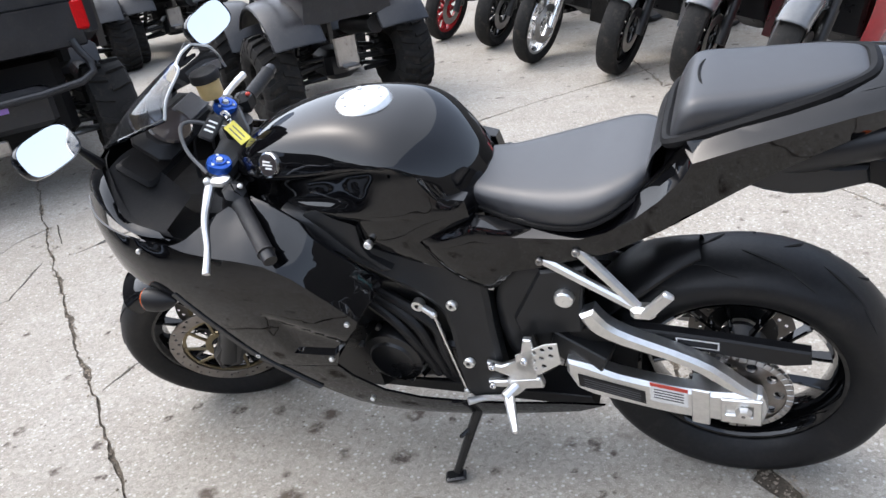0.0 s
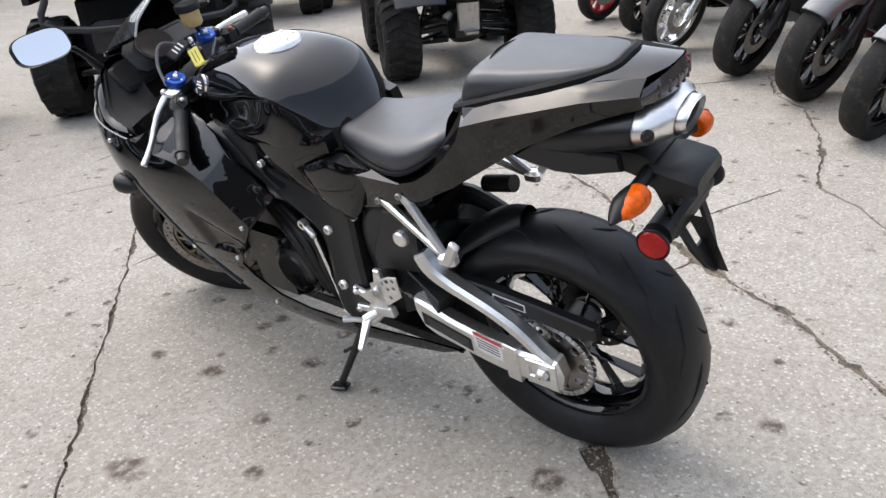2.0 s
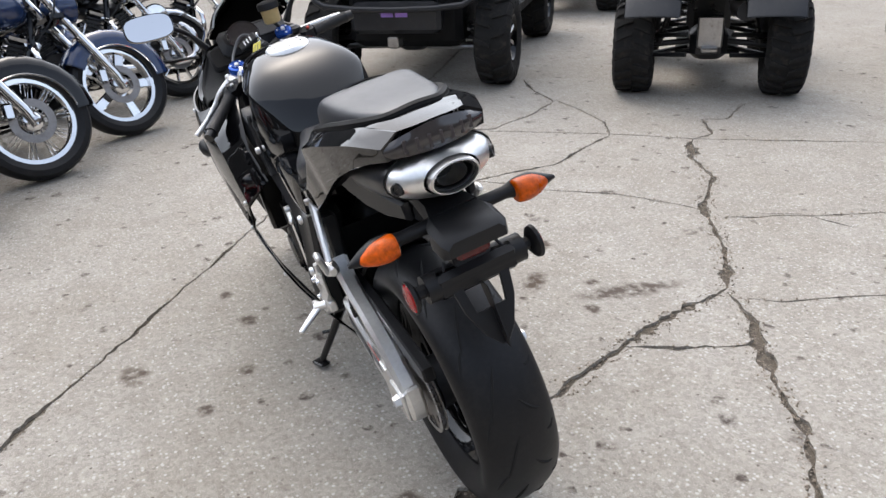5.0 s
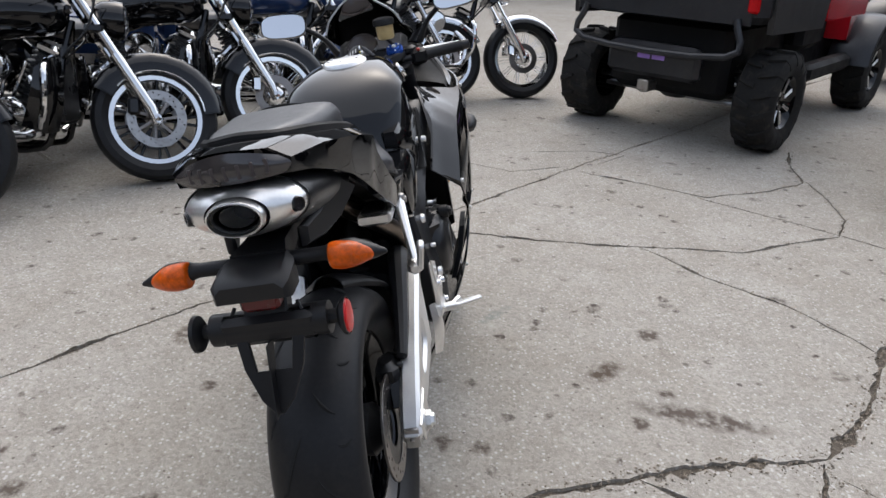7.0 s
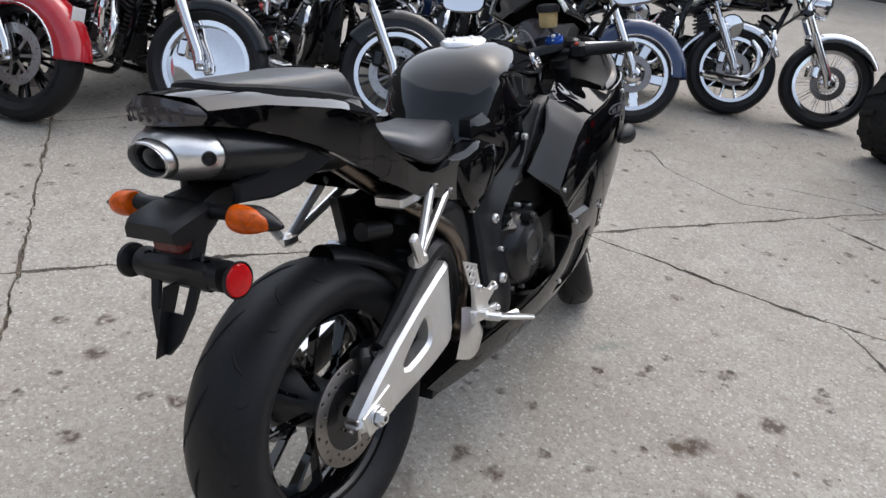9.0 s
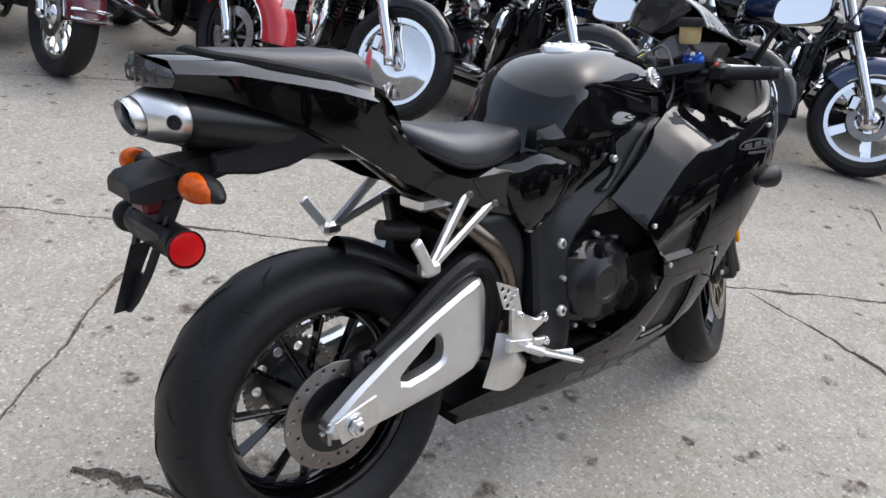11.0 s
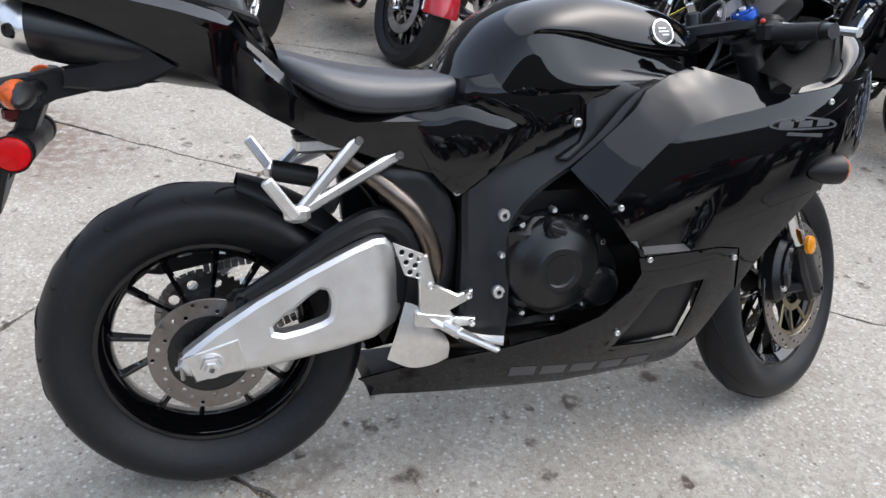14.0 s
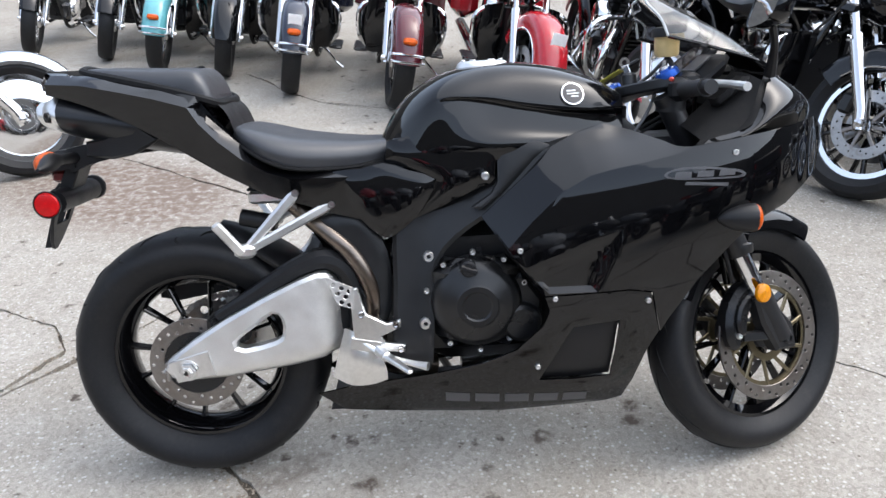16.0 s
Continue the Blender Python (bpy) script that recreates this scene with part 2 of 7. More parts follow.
RUBBER = material("black_tyre_rubber", (0.0085, 0.0088, 0.010), 0.48, scale=120, bump=0.15, var=0.3, rough_var=0.1, spec=0.3, wear=(0.016, 0.0155, 0.015))
MATT = material("matt_black_moulding", (0.006, 0.006, 0.0065), 0.6, scale=160, bump=0.1, var=0.3, spec=0.18, wear=(0.012, 0.011, 0.01))
RUBBER_OLD = material("dusty_tyre_rubber", (0.016, 0.0155, 0.015), 0.85, scale=60, bump=0.4, var=0.3, spec=0.25, wear=(0.05, 0.043, 0.034))
GRIP = material("rubber_grip", (0.012, 0.012, 0.013), 0.6, scale=400, bump=0.5)
ALU = material("brushed_aluminium", (0.82, 0.815, 0.80), 0.34, 1.0, scale=90, bump=0.04, var=0.1)
ALU_PALE = material("bead_blasted_aluminium", (0.80, 0.795, 0.78), 0.46, 1.0, scale=400, bump=0.08, var=0.08)
DISC = material("browned_brake_disc", (0.27, 0.25, 0.235), 0.34, 1.0, scale=90, bump=0.05, var=0.2, wear=(0.16, 0.13, 0.11))
STEEL = material("worn_steel", (0.42, 0.41, 0.4), 0.32, 1.0, scale=120, bump=0.05, var=0.2, wear=(0.2, 0.17, 0.14))
PIPE = material("heat_tinted_steel_pipe", (0.19, 0.16, 0.135), 0.28, 1.0, scale=30, bump=0.03, var=0.3, wear=(0.12, 0.09, 0.07))
CHROME = material("chrome", (0.8, 0.8, 0.8), 0.07, 1.0, scale=40, var=0.05, rough_var=0.4)
MIRROR = material("mirror_glass", (0.86, 0.87, 0.88), 0.015, 1.0, scale=10, var=0.02)
GOLD = material("brass_disc_carrier", (0.23, 0.195, 0.125), 0.34, 1.0, scale=120, var=0.15)
BRASS = material("amber_fluid_reservoir", (0.62, 0.47, 0.22), 0.3, scale=60)
BLUE = material("blue_anodised_aluminium", (0.02, 0.09, 0.42), 0.28, 0.6, scale=90)
YELLOW = material("yellow_card_tag", (0.62, 0.55, 0.08), 0.6, scale=60)
WHITE = material("white_print", (0.75, 0.75, 0.74), 0.5, scale=60)
GREY = material("grey_print", (0.075, 0.075, 0.08), 0.35, scale=60)
REDP = material("red_print", (0.55, 0.06, 0.04), 0.5, scale=60)
PURPLE = material("purple_sticker", (0.34, 0.2, 0.6), 0.5, scale=60)
YELLOW_AMBER = material("yellow_amber_reflector", (0.66, 0.24, 0.004), 0.25, scale=110, var=0.4, spec=0.4)
AMBER = material("amber_lens", (0.56, 0.085, 0.001), 0.3, scale=110, var=0.55, spec=0.3)
SMOKED_RED = material("dark_red_lens", (0.10, 0.006, 0.006), 0.25, scale=80)
REDLENS = material("red_reflector_lens", (0.45, 0.004, 0.006), 0.22, scale=80, spec=0.35, var=0.3)
SMOKE = material("smoked_tail_lens", (0.035, 0.03, 0.03), 0.1, scale=60, coat=0.5)
EDGE = material("polished_screen_edge", (0.55, 0.57, 0.58), 0.12, scale=60, coat=0.5)
CABLE = material("grey_cable_sheath", (0.13, 0.13, 0.13), 0.35, scale=60)
SCREEN = glass("tinted_windscreen", (0.62, 0.64, 0.66), 0.0, 1.5)

# ==== concrete yard ====
def concrete():
    mt = bpy.data.materials.new("weathered_concrete")
    mt.use_nodes = True
    nt = mt.node_tree
    b = nt.nodes["Principled BSDF"]
    ln = nt.links.new

    def N(kind, **kw):
        n = nt.nodes.new("ShaderNode" + kind)
        for k, v in kw.items():
            n.inputs[k.replace("_", " ")].default_value = v
        return n

    def mix(fac, a, c, mode="MIX"):
        m = nt.nodes.new("ShaderNodeMix")
        m.data_type, m.blend_type = "RGBA", mode
        for sock, val in ((m.inputs["Factor"], fac), (m.inputs[6], a), (m.inputs[7], c)):
            if hasattr(val, "type"):
                ln(val, sock)
            else:
                sock.default_value = val
        return m.outputs[2]

    def rng(src, a, c, lo=0.0, hi=1.0):
        r = N("MapRange", From_Min=a, From_Max=c, To_Min=lo, To_Max=hi)
        ln(src, r.inputs["Value"])
        return r.outputs[0]
    co = nt.nodes.new("ShaderNodeTexCoord").outputs["Object"]

    def noise_(scale, detail=4.0, rough=0.6):
        n = N("TexNoise", Scale=scale, Detail=detail, Roughness=rough)
        ln(co, n.inputs["Vector"])
        return n.outputs["Fac"]

    def cells(scale, out="Distance", rand=1.0):
        n = N("TexVoronoi", Scale=scale, Randomness=rand)
        ln(co, n.inputs["Vector"])
        return n
    base = mix(rng(noise_(0.7, 5), 0.35, 0.65), (0.329, 0.305, 0.266, 1), (0.411, 0.386, 0.342, 1))
    base = mix(rng(noise_(4, 6, 0.7), 0.35, 0.7), base, (0.36, 0.33, 0.282, 1))
    # weathering in broad patches, then in hand-sized ones
    base = mix(rng(noise_(1.5, 6, 0.68), 0.44, 0.68, 0.0, 0.65), base, (0.285, 0.252, 0.205, 1))
    base = mix(rng(noise_(7.0, 5, 0.7), 0.50, 0.72, 0.0, 0.55), base, (0.25, 0.222, 0.185, 1))
    base = mix(rng(noise_(2.6, 4, 0.6), 0.54, 0.72, 0.0, 0.5), base, (0.47, 0.445, 0.40, 1))
    grit = cells(105)
    base = mix(rng(grit.outputs["Color"], 0.2, 0.95, 0.0, 0.62), base, (0.17, 0.15, 0.127, 1))
    fine = noise_(260, 3, 0.7)
    base = mix(rng(fine, 0.52, 0.68, 0, 0.5), base, (0.66, 0.635, 0.59, 1))
    pale = cells(78)
    mp_ = N("Math")
    mp_.operation = "MULTIPLY"
    ln(rng(pale.outputs["Distance"], 0.26, 0.42, 0.6, 0), mp_.inputs[0])
    ln(rng(pale.outputs["Color"], 0.62, 0.70), mp_.inputs[1])
    base = mix(mp_.outputs[0], base, (0.60, 0.585, 0.555, 1))
    dark = cells(52)
    speck = rng(dark.outputs["Distance"], 0.16, 0.26, 1, 0)
    pick = rng(dark.outputs["Color"], 0.80, 0.84)
    ms = N("Math")
    ms.operation = "MULTIPLY"
    ln(speck, ms.inputs[0])
    ln(pick, ms.inputs[1])
    base = mix(ms.outputs[0], base, (0.15, 0.13, 0.11, 1))
    # oil drips
    warp = N("TexNoise", Scale=22.0, Detail=4.0)
    ln(co, warp.inputs["Vector"])
    vm = nt.nodes.new("ShaderNodeVectorMath")
    vm.operation = "MULTIPLY_ADD"
    ln(warp.outputs["Color"], vm.inputs[0])
    vm.inputs[1].default_value = (0.05, 0.05, 0)
    ln(co, vm.inputs[2])
    for sc, r0, r1, p0 in ((3.4, 0.075, 0.125, 0.40), (8.0, 0.13, 0.21, 0.60), (15.0, 0.15, 0.25, 0.70)):
        v = N("TexVoronoi", Scale=sc)
        ln(vm.outputs[0], v.inputs["Vector"])
        m2 = N("Math")
        m2.operation = "MULTIPLY"
        ln(rng(v.outputs["Distance"], r0, r1, 0.92, 0), m2.inputs[0])
        ln(rng(v.outputs["Color"], p0, p0 + 0.05), m2.inputs[1])
        m3 = N("Math")
        m3.operation = "MULTIPLY"
        ln(m2.outputs[0], m3.inputs[0])
        ln(rng(noise_(40, 4), 0.35, 0.6), m3.inputs[1])
        base = mix(m3.outputs[0], base, (0.06, 0.045, 0.037, 1))
    # a few larger stains of their own place: x, y, half length, half width, turn
    sep = nt.nodes.new("ShaderNodeSeparateXYZ")
    ln(vm.outputs[0], sep.inputs[0])
    for x, y, a, w, turn, col, amount in ((0.56, -0.86, 0.22, 0.055, 75, (0.10, 0.08, 0.065, 1), 1.0), (0.79, -0.61, 0.09, 0.045, -45, (0.09, 0.068, 0.05, 1), 1.0), (1.145, -0.265, 0.10, 0.022, -38, (0.17, 0.205, 0.185, 1), 0.75),
                                          (-0.95, 2.15, 0.95, 0.5, -35, (0.17, 0.125, 0.10, 1), 1.0), (-0.62, 2.15, 0.34, 0.20, -60, (0.17, 0.13, 0.105, 1), 0.9), (0.90, 0.79, 0.075, 0.05, 0, (0.10, 0.078, 0.06, 1), 0.9), (0.2, -0.02, 0.14, 0.05, 30, (0.12, 0.10, 0.085, 1), 0.55)):
        mp = nt.nodes.new("ShaderNodeMapping")
        mp.vector_type = "TEXTURE"
        mp.inputs["Location"].default_value = (x + 0.025, y + 0.025, 0)
        mp.inputs["Rotation"].default_value = (0, 0, radians(turn))
        mp.inputs["Scale"].default_value = (a, w, 1)
        ln(vm.outputs[0], mp.inputs["Vector"])
        le = nt.nodes.new("ShaderNodeVectorMath")
        le.operation = "LENGTH"
        ln(mp.outputs[0], le.inputs[0])
        m2 = N("Math")
        m2.operation = "MULTIPLY"
        ln(rng(le.outputs["Value"], 0.55, 1.1, amount, 0), m2.inputs[0])
        ln(rng(noise_(25, 5), 0.35, 0.58), m2.inputs[1])
        base = mix(m2.outputs[0], base, col)
    # single oil drips: x, y, radius
    drops = None
    for x, y, r in ((1.05, -0.81, 0.045), (0.39, -0.10, 0.035), (0.37, -0.20, 0.03), (1.06, -0.40, 0.022), (0.85, 0.03, 0.03), (0.12, 0.96, 0.035), (-0.15, 0.73, 0.03), (0.25, 1.08, 0.03), (0.17, 1.18, 0.025), (-0.02, 0.26, 0.045), (1.06, 0.39, 0.04),
                    (1.29, 0.43, 0.03), (1.12, 0.13, 0.028), (0.52, -0.67, 0.035), (0.68, -0.78, 0.03), (1.11, 0.07, 0.03), (0.75, 0.47, 0.028), (0.60, 0.62, 0.03), (-0.40, -0.20, 0.035), (0.10, 0.62, 0.03)):
        dn = nt.nodes.new("ShaderNodeVectorMath")
        dn.operation = "DISTANCE"
        ln(vm.outputs[0], dn.inputs[0])
        dn.inputs[1].default_value = (x + 0.025, y + 0.025, 0)
        spot = rng(dn.outputs["Value"], r * 0.6, r * 1.15, 0.9, 0.0)
        if drops is None:
            drops = spot
        else:
            mx_ = N("Math")
            mx_.operation = "MAXIMUM"
            ln(drops, mx_.inputs[0])
            ln(spot, mx_.inputs[1])
            drops = mx_.outputs[0]
    md = N("Math")
    md.operation = "MULTIPLY"
    ln(drops, md.inputs[0])
    ln(rng(noise_(32, 4), 0.33, 0.55), md.inputs[1])
    base = mix(md.outputs[0], base, (0.075, 0.056, 0.043, 1))
    ln(base, b.inputs["Base Color"])
    b.inputs["Roughness"].default_value = 0.88
    b.inputs["Specular IOR Level"].default_value = 0.25
    add = N("Math")
    add.operation = "ADD"
    ln(fine, add.inputs[0])
    ln(noise_(60, 5), add.inputs[1])
    bp = N("Bump", Strength=0.35, Distance=0.004)
    ln(add.outputs[0], bp.inputs["Height"])
    ln(bp.outputs[0], b.inputs["Normal"])
    return mt


CONCRETE = concrete()
DIRT = material("dark_grit_in_the_cracks", (0.10, 0.082, 0.062), 0.95, scale=160, bump=0.6, var=0.5, wear=(0.2, 0.17, 0.13))

# joints and cracks: way points and half widths in metres
CRACKS = [
    ([(7.5, -4.8), (5.68, -3.07), (4.14, -1.83), (2.86, -0.70), (1.9, 0.10), (0.26, 1.46), (-1.12, 2.63), (-4.5, 5.6)], 0.0062, 0.45),
    ([(3.1, 4.75), (1.35, 2.74), (0.26, 1.46), (-0.44, 0.70), (-2.2, -1.3)], 0.0062, 0.45),
    ([(2.5, -1.35), (2.04, -1.90), (1.72, -2.2), (1.11, -2.96), (0.4, -3.7)], 0.0055, 0.35),
    ([(1.72, -2.19), (1.5, -1.98), (1.22, -1.86), (0.97, -1.56), (0.84, -1.48), (0.62, -1.34), (0.38, -1.12)], 0.0145, 0.9),
    ([(0.38, -1.12), (0.34, -0.86), (0.27, -0.60), (0.22, -0.45), (0.14, -0.2), (0.09, -0.08), (-0.05, 0.08), (-0.22, 0.28), (-0.36, 0.46)], 0.015, 0.9),
    ([(0.36, -1.10), (0.2, -1.04), (0.07, -0.94), (-0.12, -0.81), (-0.27, -0.74), (-0.47, -0.55), (-0.8, -0.3)], 0.012, 0.9),
    ([(0.27, -0.58), (0.18, -0.72), (0.07, -0.93)], 0.006, 0.9),
    ([(0.30, -1.12), (0.22, -1.2), (0.15, -1.38), (0.0, -1.7)], 0.005, 0.55),
    ([(0.68, -3.8), (0.4, -3.1), (0.21, -2.9), (0.0, -2.35), (-0.12, -1.78), (-0.28, -1.66), (-0.49, -1.38), (-0.8, -1.1)], 0.0075, 0.8),
    ([(1.88, 0.08), (1.86, -0.2), (1.81, -0.51), (1.79, -0.85), (1.80, -1.1), (1.78, -1.36), (1.92, -1.62), (2.03, -1.88)], 0.0072, 0.8),
    ([(1.8, -0.9), (1.68, -1.0), (1.5, -1.12), (1.3, -1.34), (1.04, -1.5), (0.95, -1.54)], 0.006, 0.8),
    ([(2.86, -0.78), (2.7, -1.1), (2.51, -1.4), (2.66, -1.78), (2.84, -2.04), (3.2, -2.1), (3.5, -2.22)], 0.0072, 0.8),
    ([(2.86, -2.07), (2.52, -2.05), (2.26, -2.01), (2.03, -1.88)], 0.0072, 0.8),
    ([(3.22, -0.5), (3.3, -0.9), (3.24, -1.11), (3.0, -0.9)], 0.004, 0.55),
    ([(2.1, -2.95), (1.9, -2.62), (1.98, -2.5), (1.73, -2.34), (1.72, -2.2)], 0.0072, 0.8),
    ([(0.84, -1.55), (0.62, -1.95), (0.5, -2.2)], 0.006, 0.8),
    ([(-0.02, 3.5), (0.35, 3.27), (0.7, 3.1), (1.02, 2.9), (1.30, 2.56), (1.46, 2.49), (1.74, 2.42), (2.1, 2.3)], 0.008, 0.55),
    ([(-0.72, 4.5), (-0.5, 4.2), (-0.34, 3.9), (-0.05, 3.5), (0.31, 3.26)], 0.006, 0.9),
    ([(-1.2, 1.05), (-0.96, 0.92), (-0.72, 0.78), (-0.62, 0.62), (-0.73, 0.42), (-1.1, 0.3)], 0.006, 0.9),
    ([(2.95, -0.72), (2.8, -0.4), (3.05, 0.05), (3.3, 0.2)], 0.004, 0.6),
    ([(0.80, -1.7), (0.70, -1.84), (0.5, -1.9)], 0.0045, 0.6),
]
rnd = random.Random(4)


def crack_loop(pts, half_w, wob):
    """A ragged closed outline along a crack."""
    line = []
    for (ax, ay), (bx, by) in zip(pts, pts[1:]):
        l = math.hypot(bx - ax, by - ay)
        n = max(int(l / 0.028), 1) if max(abs(ax), abs(ay)) < 5 else 8
        for k in range(n):
            t = k / n
            w = wob * 0.016 * min(1, l)
            dx, dy = -(by - ay) / l, (bx - ax) / l
            j = (noise.noise(V3(((ax + (bx - ax) * t) * 6, (ay + (by - ay) * t) * 6, 3))) * 2.2 + rnd.uniform(-.6, .6)) * w * (1 if 0 < k else 0)
            line.append((ax + (bx - ax) * t + dx * j, ay + (by - ay) * t + dy * j, dx, dy))
    line.append((*pts[-1], dx, dy))
    left, right = [], []
    for i, (x, y, dx, dy) in enumerate(line):
        end = min(i, len(line) - 1 - i)
        w = half_w * (0.35 + 0.65 * min(end / 4, 1)) * (0.6 + 2.4 * max(noise.noise(V3((x * 4.5, y * 4.5, 7.0))), 0) + (1.2 * max(noise.noise(V3((x * 17, y * 17, 2.0))), 0)))
        left.append((x + dx * w * (1 + rnd.uniform(-wob, wob)), y + dy * w * (1 + rnd.uniform(-wob, wob))))
        right.append((x - dx * w * (1 + rnd.uniform(-wob, wob)), y - dy * w * (1 + rnd.uniform(-wob, wob))))
    return left + right[::-1]


outer = [(-400, -400), (400, -400), (400, 400), (-400, 400)]
gv, gf = cdt([outer] + [crack_loop([(x * 1.04, y * 1.04) for x, y in c], w, j) for c, w, j in CRACKS], 0.0)
edge = {}
for q in gf:
    for a, c in zip(q, q[1:] + q[:1]):
        edge[(a, c)] = 1
rim = [(a, c) for a, c in edge if (c, a) not in edge and abs(gv[a][0]) < 300]
n0 = len(gv)
gverts = [(x, y, 0.0) for x, y in gv] + [(x, y, -0.03) for x, y in gv]
gfaces = list(gf) + [(a, a + n0, c + n0, c) for a, c in rim]
ground = part("ground", (gverts, gfaces), CONCRETE, sharp=30)
tagged(ground, "weathered pale concrete yard with cracks and stains", "ground", kind="structure")
bed = part("crack_bed", rows_mesh([[(x, y, -0.012 + 0.004 * noise.noise(V3((x * 20, y * 20, 0)))) for y in np.linspace(-6, 6, 90)] for x in np.linspace(-5, 7, 90)]), DIRT)
tagged(bed, "dark grit lying in the concrete cracks", "grit", kind="structure")

# loose grit along the widest cracks
stones = []
srnd = random.Random(9)
for pts, hw, _ in CRACKS:
    if hw < 0.005:
        continue
    for (ax, ay), (bx, by) in zip(pts, pts[1:]):
        l = math.hypot(bx - ax, by - ay)
        for k in range(int(l * (520 if hw > .009 else 160))):
            t = srnd.random()
            r = srnd.choice((.002, .003, .003, .004, .006))
            o = srnd.gauss(0, hw * 1.5)
            x, y = (ax + (bx - ax) * t - (by - ay) / l * o) * 1.04, (ay + (by - ay) * t + (bx - ax) / l * o) * 1.04
            z = -.006 if abs(o) < hw * .8 else -.001
            q = [(x + r * srnd.uniform(.6, 1.2) * sx, y + r * srnd.uniform(.6, 1.2) * sy, z + r * .5 + r * srnd.uniform(.4, .8) * sz) for sx, sy, sz in ((1, 0, 0), (-1, 0, 0), (0, 1, 0), (0, -1, 0), (0, 0, 1), (0, 0, -1))]
            stones.append((q, [(0, 2, 4), (2, 1, 4), (1, 3, 4), (3, 0, 4), (2, 0, 5), (1, 2, 5), (3, 1, 5), (0, 3, 5)]))
GRIT = material("pale_loose_grit", (0.27, 0.225, 0.175), 0.9, scale=90, var=0.5, wear=(0.08, 0.065, 0.05))
sv, sf = join(*stones)
gm = bpy.data.meshes.new("loose_grit")
gm.from_pydata(sv, [], sf)
gm.materials.append(GRIT)
tagged(new("loose_grit", gm), "loose stone grit scattered along concrete cracks", "grit", kind="stuff")

LAMPRIB = material("grey_lamp_reflector", (0.045, 0.036, 0.037), 0.55, scale=60)

# ==== the sports motorcycle on its side stand ====
S = 1.04
LEANED = pose(0.5 * S, 0.015 * S, 0.002, 0, 0, -1.35) @ pose(-0.5 * S, 0, 0, -12, 0, 0) @ Matrix.Scale(S, 4)
bike = thing("sports_motorcycle", LEANED, "gloss black sports motorcycle leaning on its side stand on concrete", "motorcycle")
RAKE, STEER = 26.0, 26.0
axis_dir = V3((-math.sin(radians(RAKE)), 0, math.cos(radians(RAKE))))
axis_at = V3((1.03, 0, 0.89))
TURNED = Matrix.Translation(axis_at) @ Matrix.Rotation(radians(STEER), 4, axis_dir) @ Matrix.Translation(-axis_at)
FRONT = TURNED.inverted() @ V3((1.334, -0.015, 0.270))
FRONT = (FRONT[0], 0.0, FRONT[2])

FX = [0.27, 0.45, 0.6, 0.75, 0.95, 1.1, 1.2, 1.3, 1.38, 1.46]
FZ = [0.15, 0.22, 0.30, 0.40, 0.50, 0.60, 0.70, 0.78, 0.84]
FY = [[.07, .10, .115, .12, .115, .10, .06, .05, .04, .03],
      [.09, .135, .16, .17, .165, .15, .12, .10, .08, .03],
      [.12, .17, .19, .215, .205, .19, .17, .15, .10, .04],
      [.14, .19, .215, .245, .24, .225, .21, .17, .11, .04],
      [.15, .19, .22, .258, .252, .24, .225, .20, .12, .05],
      [.15, .18, .21, .258, .262, .255, .245, .21, .14, .05],
      [.15, .17, .19, .245, .26, .262, .257, .225, .155, .05],
      [.15, .17, .18, .215, .24, .252, .252, .22, .15, .04],
      [.15, .16, .16, .19, .205, .21, .22, .19, .13, .03]]


def powers(x, z):
    u, v = (x - 0.85) / 0.6, (z - 0.5) / 0.35
    return [u ** a * v ** b for a in range(6) for b in range(5) if a + b < 7]


SIDE_FIT = np.linalg.lstsq(np.array([powers(x, z) for z in FZ for x in FX]), np.array([y for r in FY for y in r]), rcond=None)[0]


def side_width(x, z):
    """Half the width of the bodywork at x, z: one smooth surface over the table."""
    return float(np.dot(powers(min(max(x, 0.27), 1.46), min(max(z, 0.15), 0.84)), SIDE_FIT))


# -- side fairings --
TOP_EDGE = [(0.672, 0.635), (0.76, 0.712), (0.825, 0.774), (0.88, 0.799), (0.94, 0.814)]
TOP_EDGE2 = spline([(0.94, 0.814), (0.99, 0.800), (1.045, 0.780), (1.08, 0.768), (1.16, 0.776), (1.262, 0.788), (1.40, 0.802)], 4)
FAIR = TOP_EDGE + TOP_EDGE2[1:] + [(1.452, 0.775), (1.456, 0.74), (1.41, 0.685), (1.31, 0.632), (1.231, 0.602), (1.18, 0.556), (1.115, 0.485), (1.06, 0.40), (1.045, 0.37), (1.02, 0.47), (0.97, 0.478), (0.795, 0.472), (0.73, 0.56)]

# folds of the panel: the lit upper facet, the scoop behind the nose, the hollow above the belly
FOLD = [(0.722, 0.577), (0.77, 0.630), (0.835, 0.690), (0.89, 0.720), (0.94, 0.732), (1.0, 0.742), (1.062, 0.755), (1.085, 0.764)]
ABOVE = [(x - .012, z + .012) for x, z in TOP_EDGE] + [(x + .004, z + .012) for x, z in TOP_EDGE2[1:] if x < 1.078] + [(1.09, .775)] + FOLD[::-1] + [(.70, .56), (.65, .63)]
HOLLOW_A = [(0.742, 0.520), (0.85, 0.567), (0.953, 0.611)]
HOLLOW_B = [(0.953, 0.611), (0.935, 0.55), (0.912, 0.484)]
HOLLOW = HOLLOW_A + HOLLOW_B[1:] + [(0.81, 0.477)]


def inside_poly(x, z, loop):
    return bool(within(np.array([[x, z]]), loop)[0])


